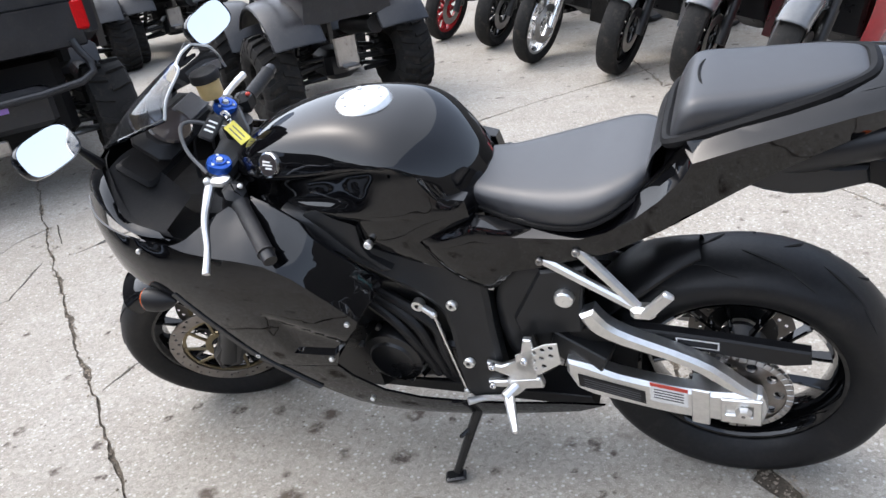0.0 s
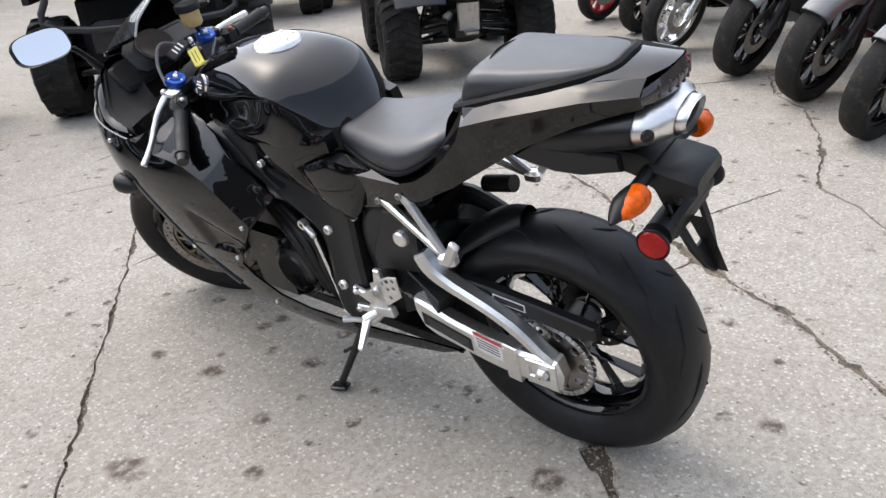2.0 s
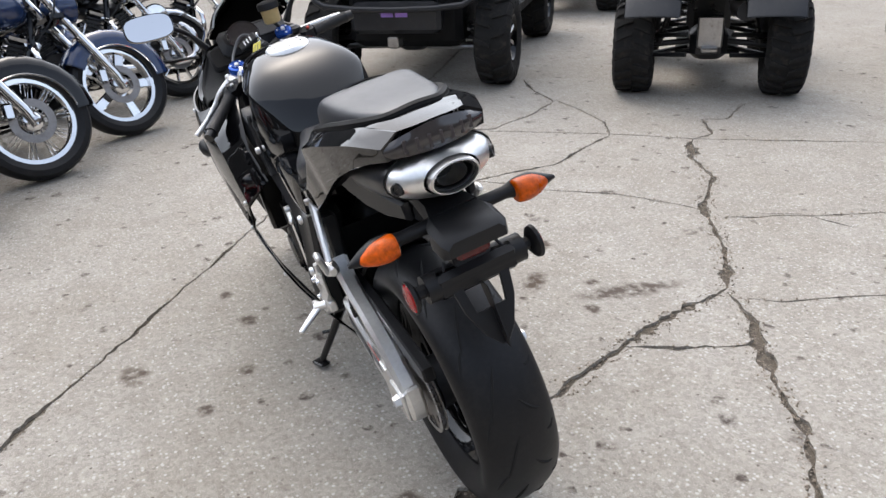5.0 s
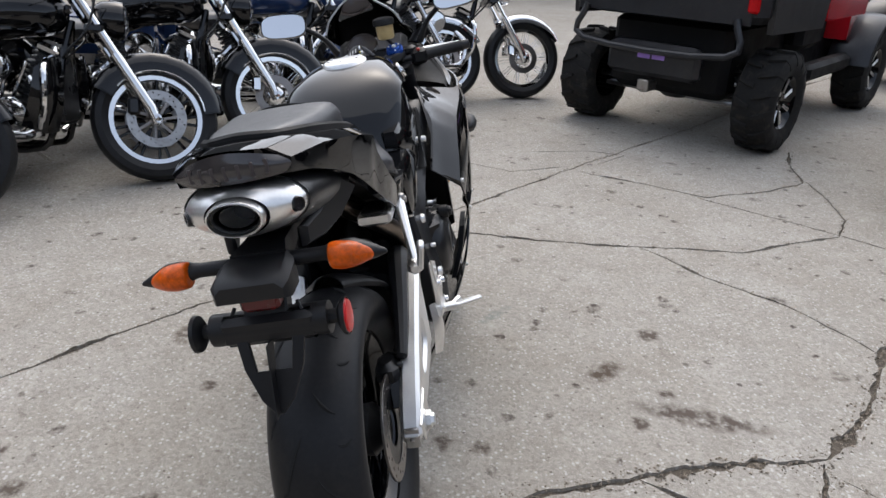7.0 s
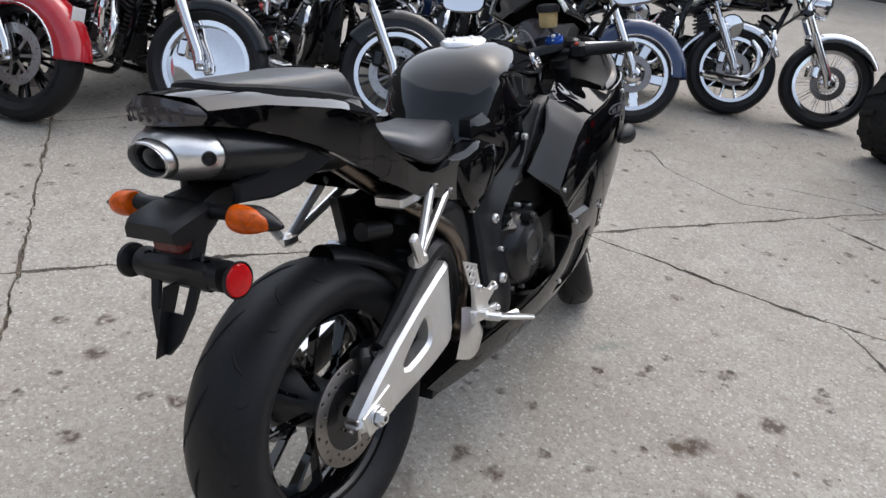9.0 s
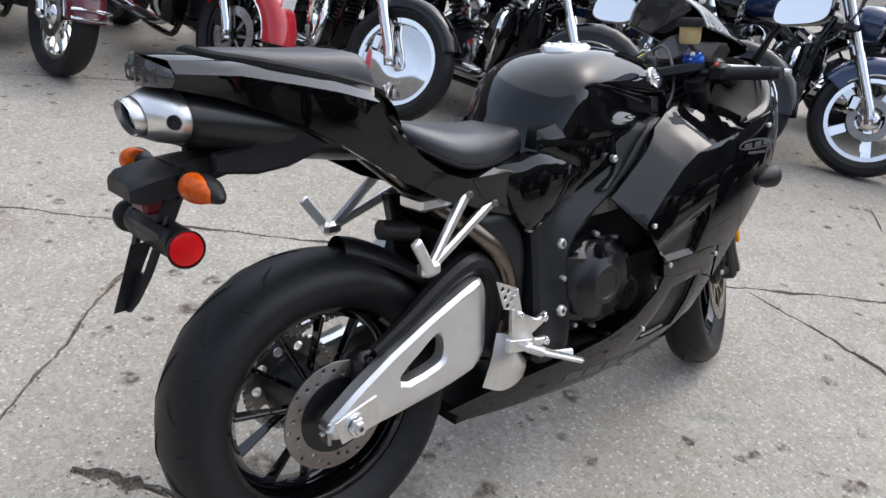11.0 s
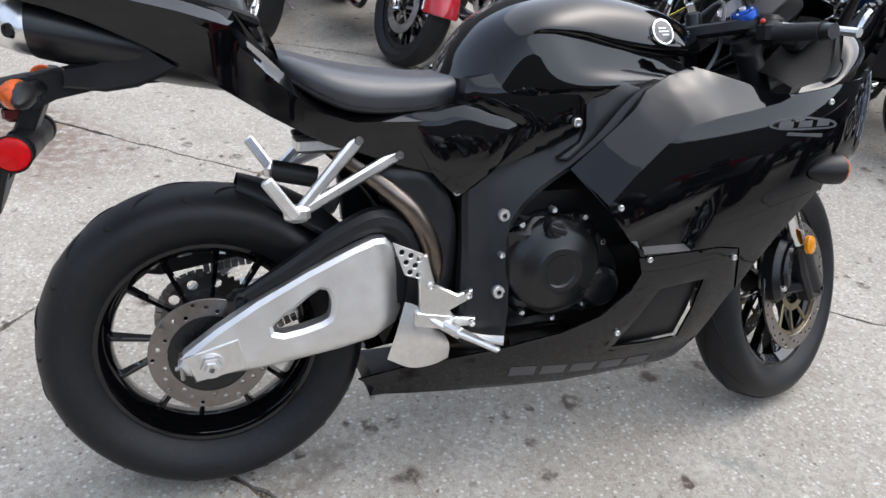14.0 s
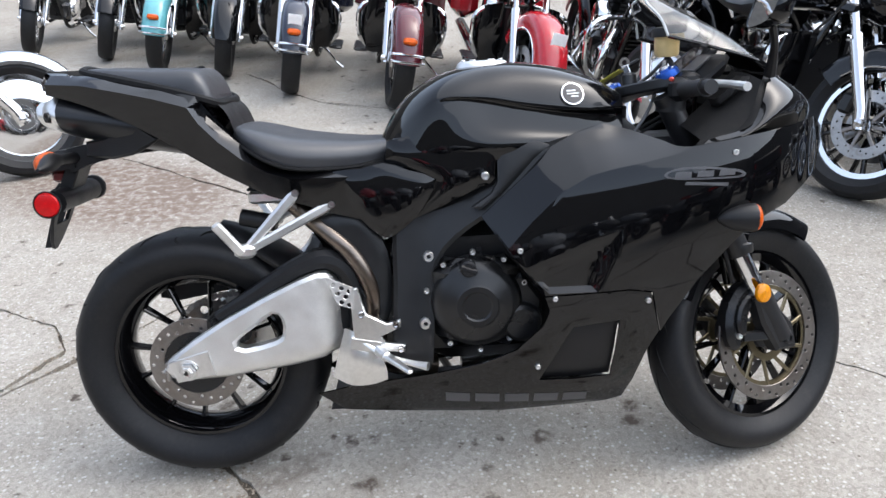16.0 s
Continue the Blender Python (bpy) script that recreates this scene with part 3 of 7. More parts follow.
def fair_place(x, z):
    y = side_width(x, z)
    if inside_poly(x, z, ABOVE):
        d = near_line(x, z, FOLD)
        y -= min(d, .05) * float(np.interp(x, [.72, .80, .92, .97], [.78, .74, 1.12, 1.45])) + max(d - .05, 0) * .5
    elif inside_poly(x, z, HOLLOW):
        y -= min(min(near_line(x, z, HOLLOW_A), near_line(x, z, HOLLOW_B)) * 0.42, 0.011)
    return (x, y, z)


def shell(place, t=0.004):
    return lambda x, z: (place(x, z)[0], place(x, z)[1] - t, place(x, z)[2])


FOLDS = (FOLD, HOLLOW_A, HOLLOW_B)
up = sheet([FAIR], fair_place, shell(fair_place, 0.005), 0.0125, FOLDS)
FAIR_L = TOP_EDGE + TOP_EDGE2[1:] + [(1.452, 0.775), (1.456, 0.74), (1.41, 0.69), (1.31, 0.66), (1.22, 0.648), (1.135, 0.637), (1.08, 0.547), (1.02, 0.454), (0.985, 0.420), (0.90, 0.431), (0.812, 0.442), (0.795, 0.472), (0.73, 0.56)]
up_left = sheet([FAIR_L], fair_place, shell(fair_place, 0.005), 0.0125, (FOLD,))
LOW = [(0.795, 0.468), (0.97, 0.474), (1.018, 0.466), (1.042, 0.37), (1.022, 0.328), (1.0, 0.24), (0.985, 0.178), (0.95, 0.166), (0.7, 0.157), (0.335, 0.165), (0.276, 0.21), (0.36, 0.238), (0.46, 0.262),
       (0.56, 0.285), (0.66, 0.312), (0.735, 0.345), (0.79, 0.40), (0.805, 0.435)]
HOLE = [(0.955, 0.405), (0.95, 0.33), (0.945, 0.258), (0.86, 0.255), (0.785, 0.258), (0.82, 0.33), (0.855, 0.395)]


def low_place(x, z):
    y = side_width(x, z) - 0.002
    d = near_line(x, z, HOLE + HOLE[:1])
    if d < 0.02:
        y -= (0.02 - d) * 0.12
    return (x, y, z)


low = sheet([LOW, HOLE], low_place, shell(low_place, 0.006), 0.014)
LOW_L = [(0.812, 0.438), (0.90, 0.427), (0.983, 0.416), (0.95, 0.385), (0.90, 0.335), (0.852, 0.285), (0.80, 0.232), (0.70, 0.198), (0.50, 0.19), (0.335, 0.185), (0.276, 0.21), (0.36, 0.238), (0.46, 0.262), (0.56, 0.285), (0.66, 0.312), (0.735, 0.345), (0.79, 0.40)]
low_left = sheet([LOW_L], lambda x, z: (x, side_width(x, z) - .002, z), lambda x, z: (x, side_width(x, z) - .008, z), 0.014)
EDGE_L = spline([(1.142, .645), (1.08, .548), (1.02, .455), (.95, .386), (.90, .337)], 4)
part("fairing_edge", rows_mesh([[(x + dx, side_width(x, z) + dy, z + dz) for dx, dy, dz in ((.006, -.006, -.004), (.004, .003, -.006), (-.008, .004, .002), (-.010, -.004, .004))] for x, z in EDGE_L], True, True), SHIELD, bike, "satin black fairing edge strip")
cave = sheet([HOLE], lambda x, z: (x, low_place(x, z)[1] - 0.016, z), lambda x, z: (x, low_place(x, z)[1] - 0.03, z), 0.02)
for sgn in (0, 1):
    F = mirrored if sgn else (lambda s: s)
    part("side_fairing", F(up if sgn else up_left), GLOSS, bike, "gloss black side fairing", 22)
    belly_panel = part("belly_fairing", F(low if sgn else low_left), GLOSS, bike, "gloss black belly fairing")
    if sgn:
        part("duct", F(cave), PLAST, bike)
part("belly_floor", slab([(0.30, 0.165), (0.97, 0.165), (0.96, 0.20), (0.31, 0.20)], -0.085, 0.06), PLAST, bike)

# -- nose, screen and cockpit --
def ring(pts):
    return [(x, y, z) for x, y, z in pts] + [(x, -y, z) for x, y, z in reversed(pts[:-1])]


N0 = ring([(1.10, .218, .748), (1.2, .212, .765), (1.30, .176, .785), (1.385, .10, .795), (1.44, 0, .78)])
N1 = ring([(1.12, .228, .762), (1.22, .224, .784), (1.315, .178, .835), (1.385, .105, .844), (1.43, 0, .830)])
N2 = ring([(1.14, .218, .776), (1.235, .200, .802), (1.288, .148, .884), (1.325, .085, .898), (1.342, 0, .889)])
SKIRT = [(x - .05, y * .86, z - .14) for x, y, z in N0]
part("nose_cowl", skin([SKIRT, N0, N1, N2], 4, 5), GLOSS, bike, "gloss black nose cowl")
part("nose_lining", skin([[(x - 0.012, y * 0.955, z) for x, y, z in r] for r in (N0, N1, N2)], 3, 5), MATT, bike)
for s in (1, -1):
    part("inner_panel", skin([[(1.13, s * .214, .772), (1.23, s * .196, .80), (1.283, s * .145, .88)], [(1.115, s * .17, .79), (1.20, s * .15, .83), (1.255, s * .115, .90)], [(1.11, s * .12, .80), (1.18, s * .10, .85), (1.235, s * .08, .905)]], 4, 4), MATT, bike)
part("headlamp", both(skin([[(1.41, 0.015, .765), (1.36, 0.07, .775)], [(1.415, 0.015, .72), (1.35, 0.08, .73)], [(1.385, 0.015, .685), (1.33, 0.07, .695)]], 3, 4)), SMOKE, bike, "clear-lensed dark headlamp")
S0 = ring([(1.085, .118, .985), (1.18, .126, .957), (1.275, .120, .926), (1.318, .072, .905), (1.336, 0, .894)])
S1 = ring([(1.075, .098, 1.022), (1.14, .098, 1.012), (1.20, .084, .992), (1.228, .048, .985), (1.238, 0, .982)])
S2 = ring([(1.055, .058, 1.058), (1.063, .045, 1.068), (1.064, .03, 1.076), (1.06, .015, 1.083), (1.055, 0, 1.086)])
scr = skin([S0, S1, S2], 5, 5)
screen = part("windscreen", join(scr, ([(v[0] - 0.003, v[1] * 0.985, v[2] - 0.002) for v in scr[0]], scr[1])), SCREEN, bike, "clear tinted windscreen")
screen.visible_shadow = False
REAR = [S0[0], S1[0]] + S2 + [S1[-1], S0[-1]]
part("screen_edge", tube(spline(REAR, 5), 0.003, 6), EDGE, screen, "bright polished screen edge")
part("screen_edging", tube(spline(S0, 5), 0.004, 6), GLOSS, screen)
part("dashboard", moved(box(0, 0, 0, 0.09, 0.30, 0.02, 0.008), pose(1.215, 0, 0.865, 0, -38, 0)), MATT, bike)
inst = part("instrument_panel", moved(box(0, 0, 0, 0.10, 0.22, 0.045, 0.018), pose(1.185, 0, 0.905, 0, -40, 0)), PLAST, bike, "black instrument cluster")
part("dial", moved(lathe([(0.0005, 0.003), (0.045, 0.003), (0.048, 0.006), (0.052, 0)], 24, "z"), pose(1.168, 0.03, 0.924, 0, -40, 0)), SMOKE, inst)
part("display", moved(box(0, 0, 0, 0.05, 0.08, 0.004, 0.002), pose(1.168, -0.055, 0.924, 0, -40, 0)), GREY, inst)
part("cockpit_floor", skin([[(1.38, y * 0.5, .79), (1.2, y, .76), (1.06, y * 1.13, .70), (.93, y * 1.13, .66), (.80, y * .95, .60)] for y in (-.22, -.1, 0, .1, .22)], 2, 3), MATT, bike)

# -- mirrors --
def rounded(w, h, n=36, e=3.2):
    out = []
    for k in range(n):
        c, q = math.cos(2 * math.pi * k / n), math.sin(2 * math.pi * k / n)
        out.append((w * math.copysign(abs(c) ** (2 / e), c), h * math.copysign(abs(q) ** (2 / e), q)))
    return out


for s, at in ((1, (1.226, .282, 1.02)), (-1, (1.215, -.282, 1.028))):
    face = V3((-.92, -.10 * s, .36)).normalized()
    across = V3((0, 1, 0.06 * s)) - face * V3((0, 1, 0.06 * s)).dot(face)
    across.normalize()
    M = Matrix.Translation(at) @ Matrix((across, face.cross(across), face)).transposed().to_4x4()
    shellm = rows_mesh([[(x * k, y * k, z) for x, y in rounded(.073, .038)] for k, z in ((.955, .001), (1, .003), (1.02, -.004), (1.0, -.014), (.86, -.03), (.5, -.04), (.05, -.043))], True, False)
    mir = part("mirror", moved(shellm, M), GLOSS, bike, "gloss black mirror housing", 45)
    part("mirror_glass", moved(rows_mesh([[(x * .965, y * .965, .0012 - (1 - k) * .0012) for x, y in [(p * k, q * k) for p, q in rounded(.073, .038)]] for k in (1.0, .6, .02)], True, True), M), MIRROR, mir, "reflecting mirror glass")
    part("mirror_stalk", tube([(1.255, s * .225, 1.0), (1.285, s * .175, .955), (1.295, s * .138, .895)], [.009, .008, .013], 8, 4), PLAST, mir)

# -- tank, covers and seats --
def half(x, prof):
    return [(x + dx, y, z) for dx, y, z in prof]


def tank_row(x, top, mid, sh, crest, lip, foot, flank, low):
    """Half a section of the tank: top, slope, shoulder, crest, the lip under it, the recess's foot, flank and hem."""
    return [(x, 0, top)] + [(x, y, z) for y, z in (mid, sh, crest, lip, foot, flank, low)]


TANK = [
    tank_row(.462, .796, (.018, .796), (.030, .794), (.045, .788), (.055, .779), (.070, .765), (.085, .750), (.090, .735)),
    tank_row(.488, .843, (.032, .840), (.062, .828), (.088, .808), (.100, .794), (.112, .775), (.120, .758), (.122, .740)),
    tank_row(.530, .890, (.052, .885), (.090, .870), (.118, .847), (.129, .828), (.139, .800), (.144, .770), (.142, .745)),
    tank_row(.580, .921, (.067, .916), (.112, .902), (.140, .883), (.148, .867), (.153, .835), (.154, .785), (.151, .750)),
    tank_row(.630, .939, (.077, .933), (.124, .915), (.150, .889), (.146, .880), (.152, .848), (.158, .790), (.153, .750)),
    tank_row(.700, .949, (.080, .942), (.122, .918), (.146, .881), (.132, .872), (.143, .824), (.158, .785), (.150, .750)),
    tank_row(.770, .949, (.077, .940), (.117, .912), (.139, .865), (.124, .856), (.134, .812), (.150, .785), (.145, .750)),
    tank_row(.860, .934, (.068, .926), (.106, .902), (.128, .850), (.112, .841), (.118, .802), (.130, .780), (.125, .750)),
    tank_row(.940, .908, (.058, .901), (.090, .884), (.112, .843), (.098, .834), (.100, .800), (.110, .775), (.108, .755)),
    tank_row(1.00, .874, (.044, .870), (.064, .860), (.080, .838), (.070, .830), (.076, .800), (.085, .775), (.085, .755))]
TANK_FULL = [[(x, -y, z) for x, y, z in reversed(r[1:])] + r for r in TANK]
tank = part("fuel_tank", skin(TANK_FULL, 6, 5), GLOSS, bike, "gloss black fuel tank", 38)
part("filler_cap", moved(join(lathe([(0.0005, 0.006), (0.048, 0.006), (0.052, 0.004), (0.056, 0.001), (0.06, -0.01)], 40, "z"), *[moved(bolt((0.042, 0, 0.006), 0.005, (0, 0, 1), 0.003), pose(0, 0, 0, 0, 0, 60 * k)) for k in range(6)]), pose(0.700, 0, 0.9495, 0, 0, 0)), ALU, tank, "round bright aluminium filler cap")
for s in (1, -1):
    em = moved(lathe([(0.0005, 0.004), (0.022, 0.003), (0.0225, 0.0055), (0.0255, 0.005), (0.0265, 0)], 32, "z"), Matrix.Translation((0.880, s * 0.117, 0.876)) @ V3((0.16, s * 0.86, 0.42)).to_track_quat("Z", "Y").to_matrix().to_4x4())
    badge = part("badge", em, CHROME, tank, "round chrome-rimmed badge")
    part("badge_field", moved(lathe([(0.0005, 0.0062), (0.012, 0.0062), (0.022, 0.0055), (0.022, 0.002)], 24, "z"), Matrix.Translation((0.880, s * 0.117, 0.876)) @ V3((0.16, s * 0.86, 0.42)).to_track_quat("Z", "Y").to_matrix().to_4x4()), SMOKE, badge, "dark badge field")
    part("badge_wing", moved(join(box(-.003, .006, .0068, .020, .0035, .0012, .0004), box(.0, -.0005, .0068, .026, .0035, .0012, .0004), box(.003, -.007, .0068, .017, .0035, .0012, .0004)), Matrix.Translation((0.880, s * 0.117, 0.876)) @ V3((0.16, s * 0.86, 0.42)).to_track_quat("Z", "Y").to_matrix().to_4x4()), WHITE, badge)

# covers below the tank, down to the frame
COVER_LOW = spline([(.36, .742), (.42, .746), (.470, .757), (.522, .739), (.578, .716), (.560, .672), (.535, .638), (.50, .608), (.468, .590), (.446, .602), (.414, .636), (.394, .672), (.376, .708)], 2, True)
RECESS = [(.474, .762), (.480, .80), (.53, .81), (.60, .825), (.66, .825), (.706, .808), (.712, .79), (.707, .712), (.695, .700), (.62, .668), (.53, .63), (.56, .668), (.582, .716), (.524, .742)]


def cover_place(x, z):
    return (x, .157 - 1.2 * (z - .70) ** 2 - .8 * (x - .50) ** 2 - max(.016 - near_line(x, z, COVER_LOW + COVER_LOW[:1]), 0) * .35, z)


def recess_place(x, z):
    return (x, .158 - .9 * (z - .74) ** 2 - .6 * (x - .66) ** 2 - max(.02 - near_line(x, z, RECESS + RECESS[:1]), 0) * .25 - .12 * max(z - .78, 0), z)


cover_low = sheet([COVER_LOW], cover_place, lambda x, z: (x, .11, z), .012)
recess = sheet([RECESS], recess_place, lambda x, z: (x, .10, z), .014)
for F in (lambda s: s, mirrored):
    part("side_cover", F(cover_low), GLOSS, bike, "gloss black cover under the seat")
    part("tank_cover", F(recess), GLOSS, bike, "gloss black panel below the tank")

def seat_row(x, top, w, low):
    """Half a section of the rider's seat: a flat top, a round shoulder and an upright side."""
    d = top - low
    return [(x, 0, top), (x, w * .5, top - .001), (x, w * .78, top - d * .08), (x, w * .93, top - d * .28), (x, w, top - d * .6), (x, w * .985, low)]


SEAT = [seat_row(.150, .846, .095, .822), seat_row(.175, .844, .122, .806), seat_row(.215, .834, .143, .783), seat_row(.26, .822, .148, .764), seat_row(.31, .813, .140, .755),
        seat_row(.37, .805, .122, .752), seat_row(.43, .800, .100, .754), seat_row(.47, .801, .088, .760), seat_row(.49, .803, .080, .766)]
SEAT = [[(x, -y, z) for x, y, z in reversed(r[1:])] + r for r in SEAT]
seat = part("rider_seat", join(skin(SEAT, 5, 4), ([SEAT[0][i] for i in range(len(SEAT[0]))], [tuple(range(len(SEAT[0])))]), ([SEAT[-1][i] for i in range(len(SEAT[0]))], [tuple(range(len(SEAT[0])))])), LEATHER, bike, "black vinyl rider seat", 50)
# black strip under the seat's lower edge, standing for the shade there
for s in (1, -1):
    part("seat_foot_shade", tube(spline([(x, s * (y + 0.002), z) for x, y, z in ((.150, .095, .818), (.175, .121, .802), (.215, .142, .779), (.26, .147, .760), (.31, .139, .751), (.37, .121, .748), (.43, .099, .750), (.49, .079, .762))], 4), 0.005, 6), MATT, seat)
part("seat_riser", skin([[(.126, y, .905 - abs(y) * .1), (.142, y * 1.03, .875), (.153, y * 1.05, .845), (.160, y * 1.05, .815)] for y in (-.100, -.06, 0, .06, .100)], 4, 4), PLAST, seat, "black moulded riser behind the rider seat")
def pad_row(x, w, top, foot):
    d = min(.036, (top - foot) * .8)
    return half(x, [(0, 0, top), (0, w * .55, top - d * .04), (0, w * .82, top - d * .14), (0, w * .93, top - d * .4), (0, w * .985, top - d * .8), (0, w, foot)])


PAD = [pad_row(.114, .09, .914, .888), pad_row(.106, .098, .938, .895), pad_row(.092, .102, .962, .903), pad_row(.07, .104, .974, .911), pad_row(.0, .099, .977, .929), pad_row(-.06, .09, .980, .944),
       pad_row(-.11, .078, .983, .957), pad_row(-.15, .060, .984, .968), pad_row(-.17, .045, .982, .974)]
PAD = [[(x, -y, z) for x, y, z in reversed(r[1:])] + r for r in PAD]
pad = part("passenger_seat", join(skin(PAD, 5, 4), (PAD[0], [tuple(range(len(PAD[0])))]), (PAD[-1], [tuple(range(len(PAD[0])))])), LEATHER, bike, "black vinyl passenger seat pad", 50)
RIMLINE = [(.122, 0, .894), (.12, .08, .894), (.104, .104, .902), (.06, .109, .917), (.0, .104, .934), (-.06, .095, .949), (-.11, .08, .96), (-.158, .053, .969), (-.175, .034, .974), (-.178, 0, .977)]
RIMLINE = RIMLINE + [(x, -y, z) for x, y, z in RIMLINE[-2::-1]]
part("pad_rim", tube([(x, y * 1.02, z + .003) for x, y, z in spline(RIMLINE, 4)], 0.0105, 8), MATT, pad)
part("pad_seam", tube(spline([(.074 - 4 * y * y, y, .9755 - 2.0 * y * y if abs(y) < .085 else .9755 - 2.0 * y * y - .012) for y in np.linspace(-.094, .094, 9)], 3), .0022, 6), MATT, pad)

# tail cowl
TOPLINE = ([-.25, -.15, 0, .085, .12, .17, .26, .44], [.974, .969, .938, .916, .868, .808, .757, .745])
TAIL = [(-0.236, 0.974), (-0.15, 0.969), (0.0, 0.938), (0.085, 0.916), (0.12, 0.868), (0.17, 0.808), (0.26, 0.757), (0.36, 0.742), (0.44, 0.745), (0.478, 0.70), (0.474, 0.616), (0.363, 0.649), (0.22, 0.70),
        (0.13, 0.75), (0.053, 0.80), (0.004, 0.832), (-0.046, 0.862), (-0.112, 0.893), (-0.186, 0.921), (-0.24, 0.934)]
LEDGE = [(-0.237, 0.956), (-0.15, 0.950), (-0.06, 0.931), (0.0, 0.917), (0.074, 0.895), (0.093, 0.860), (0.128, 0.822), (0.17, 0.785), (0.22, 0.752), (0.27, 0.735), (0.43, 0.73)]


def ledge_over(x, z):
    """How far a point of the tail's side lies above its fold."""
    return max(z - float(np.interp(x, [p[0] for p in LEDGE], [p[1] for p in LEDGE])), 0)


def tail_place(x, z):
    w = float(np.interp(x, [-.25, -.225, -.15, -.05, .05, .12, .2, .3, .48], [.088, .098, .123, .144, .158, .160, .157, .154, .145]))
    top = float(np.interp(x, *TOPLINE))
    return (x, w - 0.16 * max(top - z, 0) - min(1.9 * ledge_over(x, z), 0.036), z)


tl = sheet([TAIL], tail_place, lambda x, z: (x, tail_place(x, z)[1] - 0.012, z), 0.014, [LEDGE])
tail = None
for F in (lambda q: q, mirrored):
    side_panel = part("tail_cowl", F(tl), GLOSS, bike, "gloss black tail cowl", 24)
    tail = tail or side_panel
def top_row(x, w, z, bow, h=.010):
    return [(x, -w, z), (x - bow, -w * .55, z + h * .7), (x - bow * 1.3, 0, z + h), (x - bow, w * .55, z + h * .7), (x, w, z)]


def top_width(x, z):
    return tail_place(x, z)[1] - .003


part("tail_top", skin([top_row(x, top_width(x, z), z, bow, h) for x, z, bow, h in ((-.236, .974, .022, .010), (-.20, .972, .012, .011), (-.15, .969, 0, .009), (-.06, .950, 0, .003), (0, .938, 0, .002), (.085, .916, 0, 0), (.122, .868, 0, 0))], 4, 4), GLOSS, tail)
part("tail_underside", skin([[(-.24, -.085, .934), (-.262, 0, .935), (-.24, .085, .934)], [(-.1, -.108, .888), (-.1, 0, .925), (-.1, .108, .888)], [(.1, -.10, .80), (.1, 0, .80), (.1, .10, .80)], [(.3, -.11, .70), (.3, 0, .70), (.3, .11, .70)]], 4, 4), PLAST, tail)
tlamp = part("tail_lamp", skin([[(-.2365, -.074, .961), (-.258, -.04, .975), (-.2645, 0, .981), (-.258, .04, .975), (-.2365, .074, .961)], [(-.238, -.089, .949), (-.263, -.045, .953), (-.272, 0, .954), (-.263, .045, .953), (-.238, .089, .949)], [(-.239, -.08, .935), (-.258, -.04, .935), (-.264, 0, .935), (-.258, .04, .935), (-.239, .08, .935)]], 4, 4), SMOKE, tail, "smoked tail lamp lens")
for k in range(-3, 4):
    part("lamp_rib", box(-0.2702 + 4.4 * (k * 0.019) ** 2, k * 0.019, 0.953, 0.0035, 0.006, 0.022, 0.001), LAMPRIB, tlamp)

# -- exhaust under the tail --
def oval(x, cy, cz, ry, rz, n=14, tilt=0.0):
    return [(x + tilt * math.sin(a) * rz, cy + ry * math.cos(a), cz + rz * math.sin(a)) for a in (2 * math.pi * k / n for k in range(n))]


def hull(secs, caps=True, n=2):
    cols = [spline(c, n) for c in zip(*secs)]
    return rows_mesh([list(r) for r in zip(*cols)], True, caps)


muf = part("silencer", hull([oval(-.219, 0, .888, .0985, .0475, 24), oval(-.217, 0, .888, .101, .050, 24), oval(-.15, 0, .876, .106, .055, 24), oval(-.05, 0, .856, .108, .058, 24), oval(.05, 0, .835, .10, .055, 24), oval(.12, 0, .81, .07, .04, 24)]), SHIELD, bike, "satin black silencer shield")


def cap_section(x, w, h, cz, e):
    """A rounded lozenge across the silencer's end."""
    return [(x - .10 * q, w * math.copysign(abs(c) ** (2 / e), c), cz + h * math.copysign(abs(n_) ** (2 / e), n_)) for c, n_, q in ((math.cos(a), math.sin(a), h * math.sin(a)) for a in (2 * math.pi * k / 28 for k in range(28)))]


part("silencer_end", hull([cap_section(-.212, .0975, .0465, .888, 2.0), cap_section(-.233, .0935, .0455, .888, 1.9), cap_section(-.252, .080, .041, .888, 1.75), cap_section(-.265, .062, .035, .888, 1.8), cap_section(-.272, .050, .032, .888, 2.0)], False, 3), ALU, muf, "brushed metal silencer end")
part("outlet", hull([oval(-.252, 0, .887, .046, .031, 28, -.2), oval(-.282, 0, .888, .0445, .030, 28, -.2), oval(-.285, 0, .888, .041, .0272, 28, -.2), oval(-.280, 0, .888, .0385, .0255, 28, -.2), oval(-.19, 0, .88, .034, .022, 28)], False), ALU, muf, "polished oval outlet ring")
part("outlet_liner", hull([oval(-.279, 0, .888, .0378, .0248, 24, -.2), oval(-.277, 0, .888, .034, .0215, 24, -.2), oval(-.262, 0, .888, .033, .0208, 24, -.2), oval(-.18, 0, .88, .030, .019, 24)], False), DARK, muf)
part("outlet_pipe", hull([oval(-.262, 0, .888, .0295, .0185, 20), oval(-.268, 0, .888, .0285, .0178, 20), oval(-.268, 0, .888, .0262, .0160, 20), oval(-.21, 0, .88, .025, .015, 20)], False), ALU, muf, "inner exhaust pipe")
part("outlet_back", hull([oval(-.200, 0, .88, .036, .024, 20), oval(-.196, 0, .88, .036, .024, 20)], True), MATT, muf)
COVER = [(-.182, .830), (-.134, .838), (-.057, .868), (-.004, .831), (-.030, .815), (-.07, .798), (-.12, .790), (-.186, .797)]
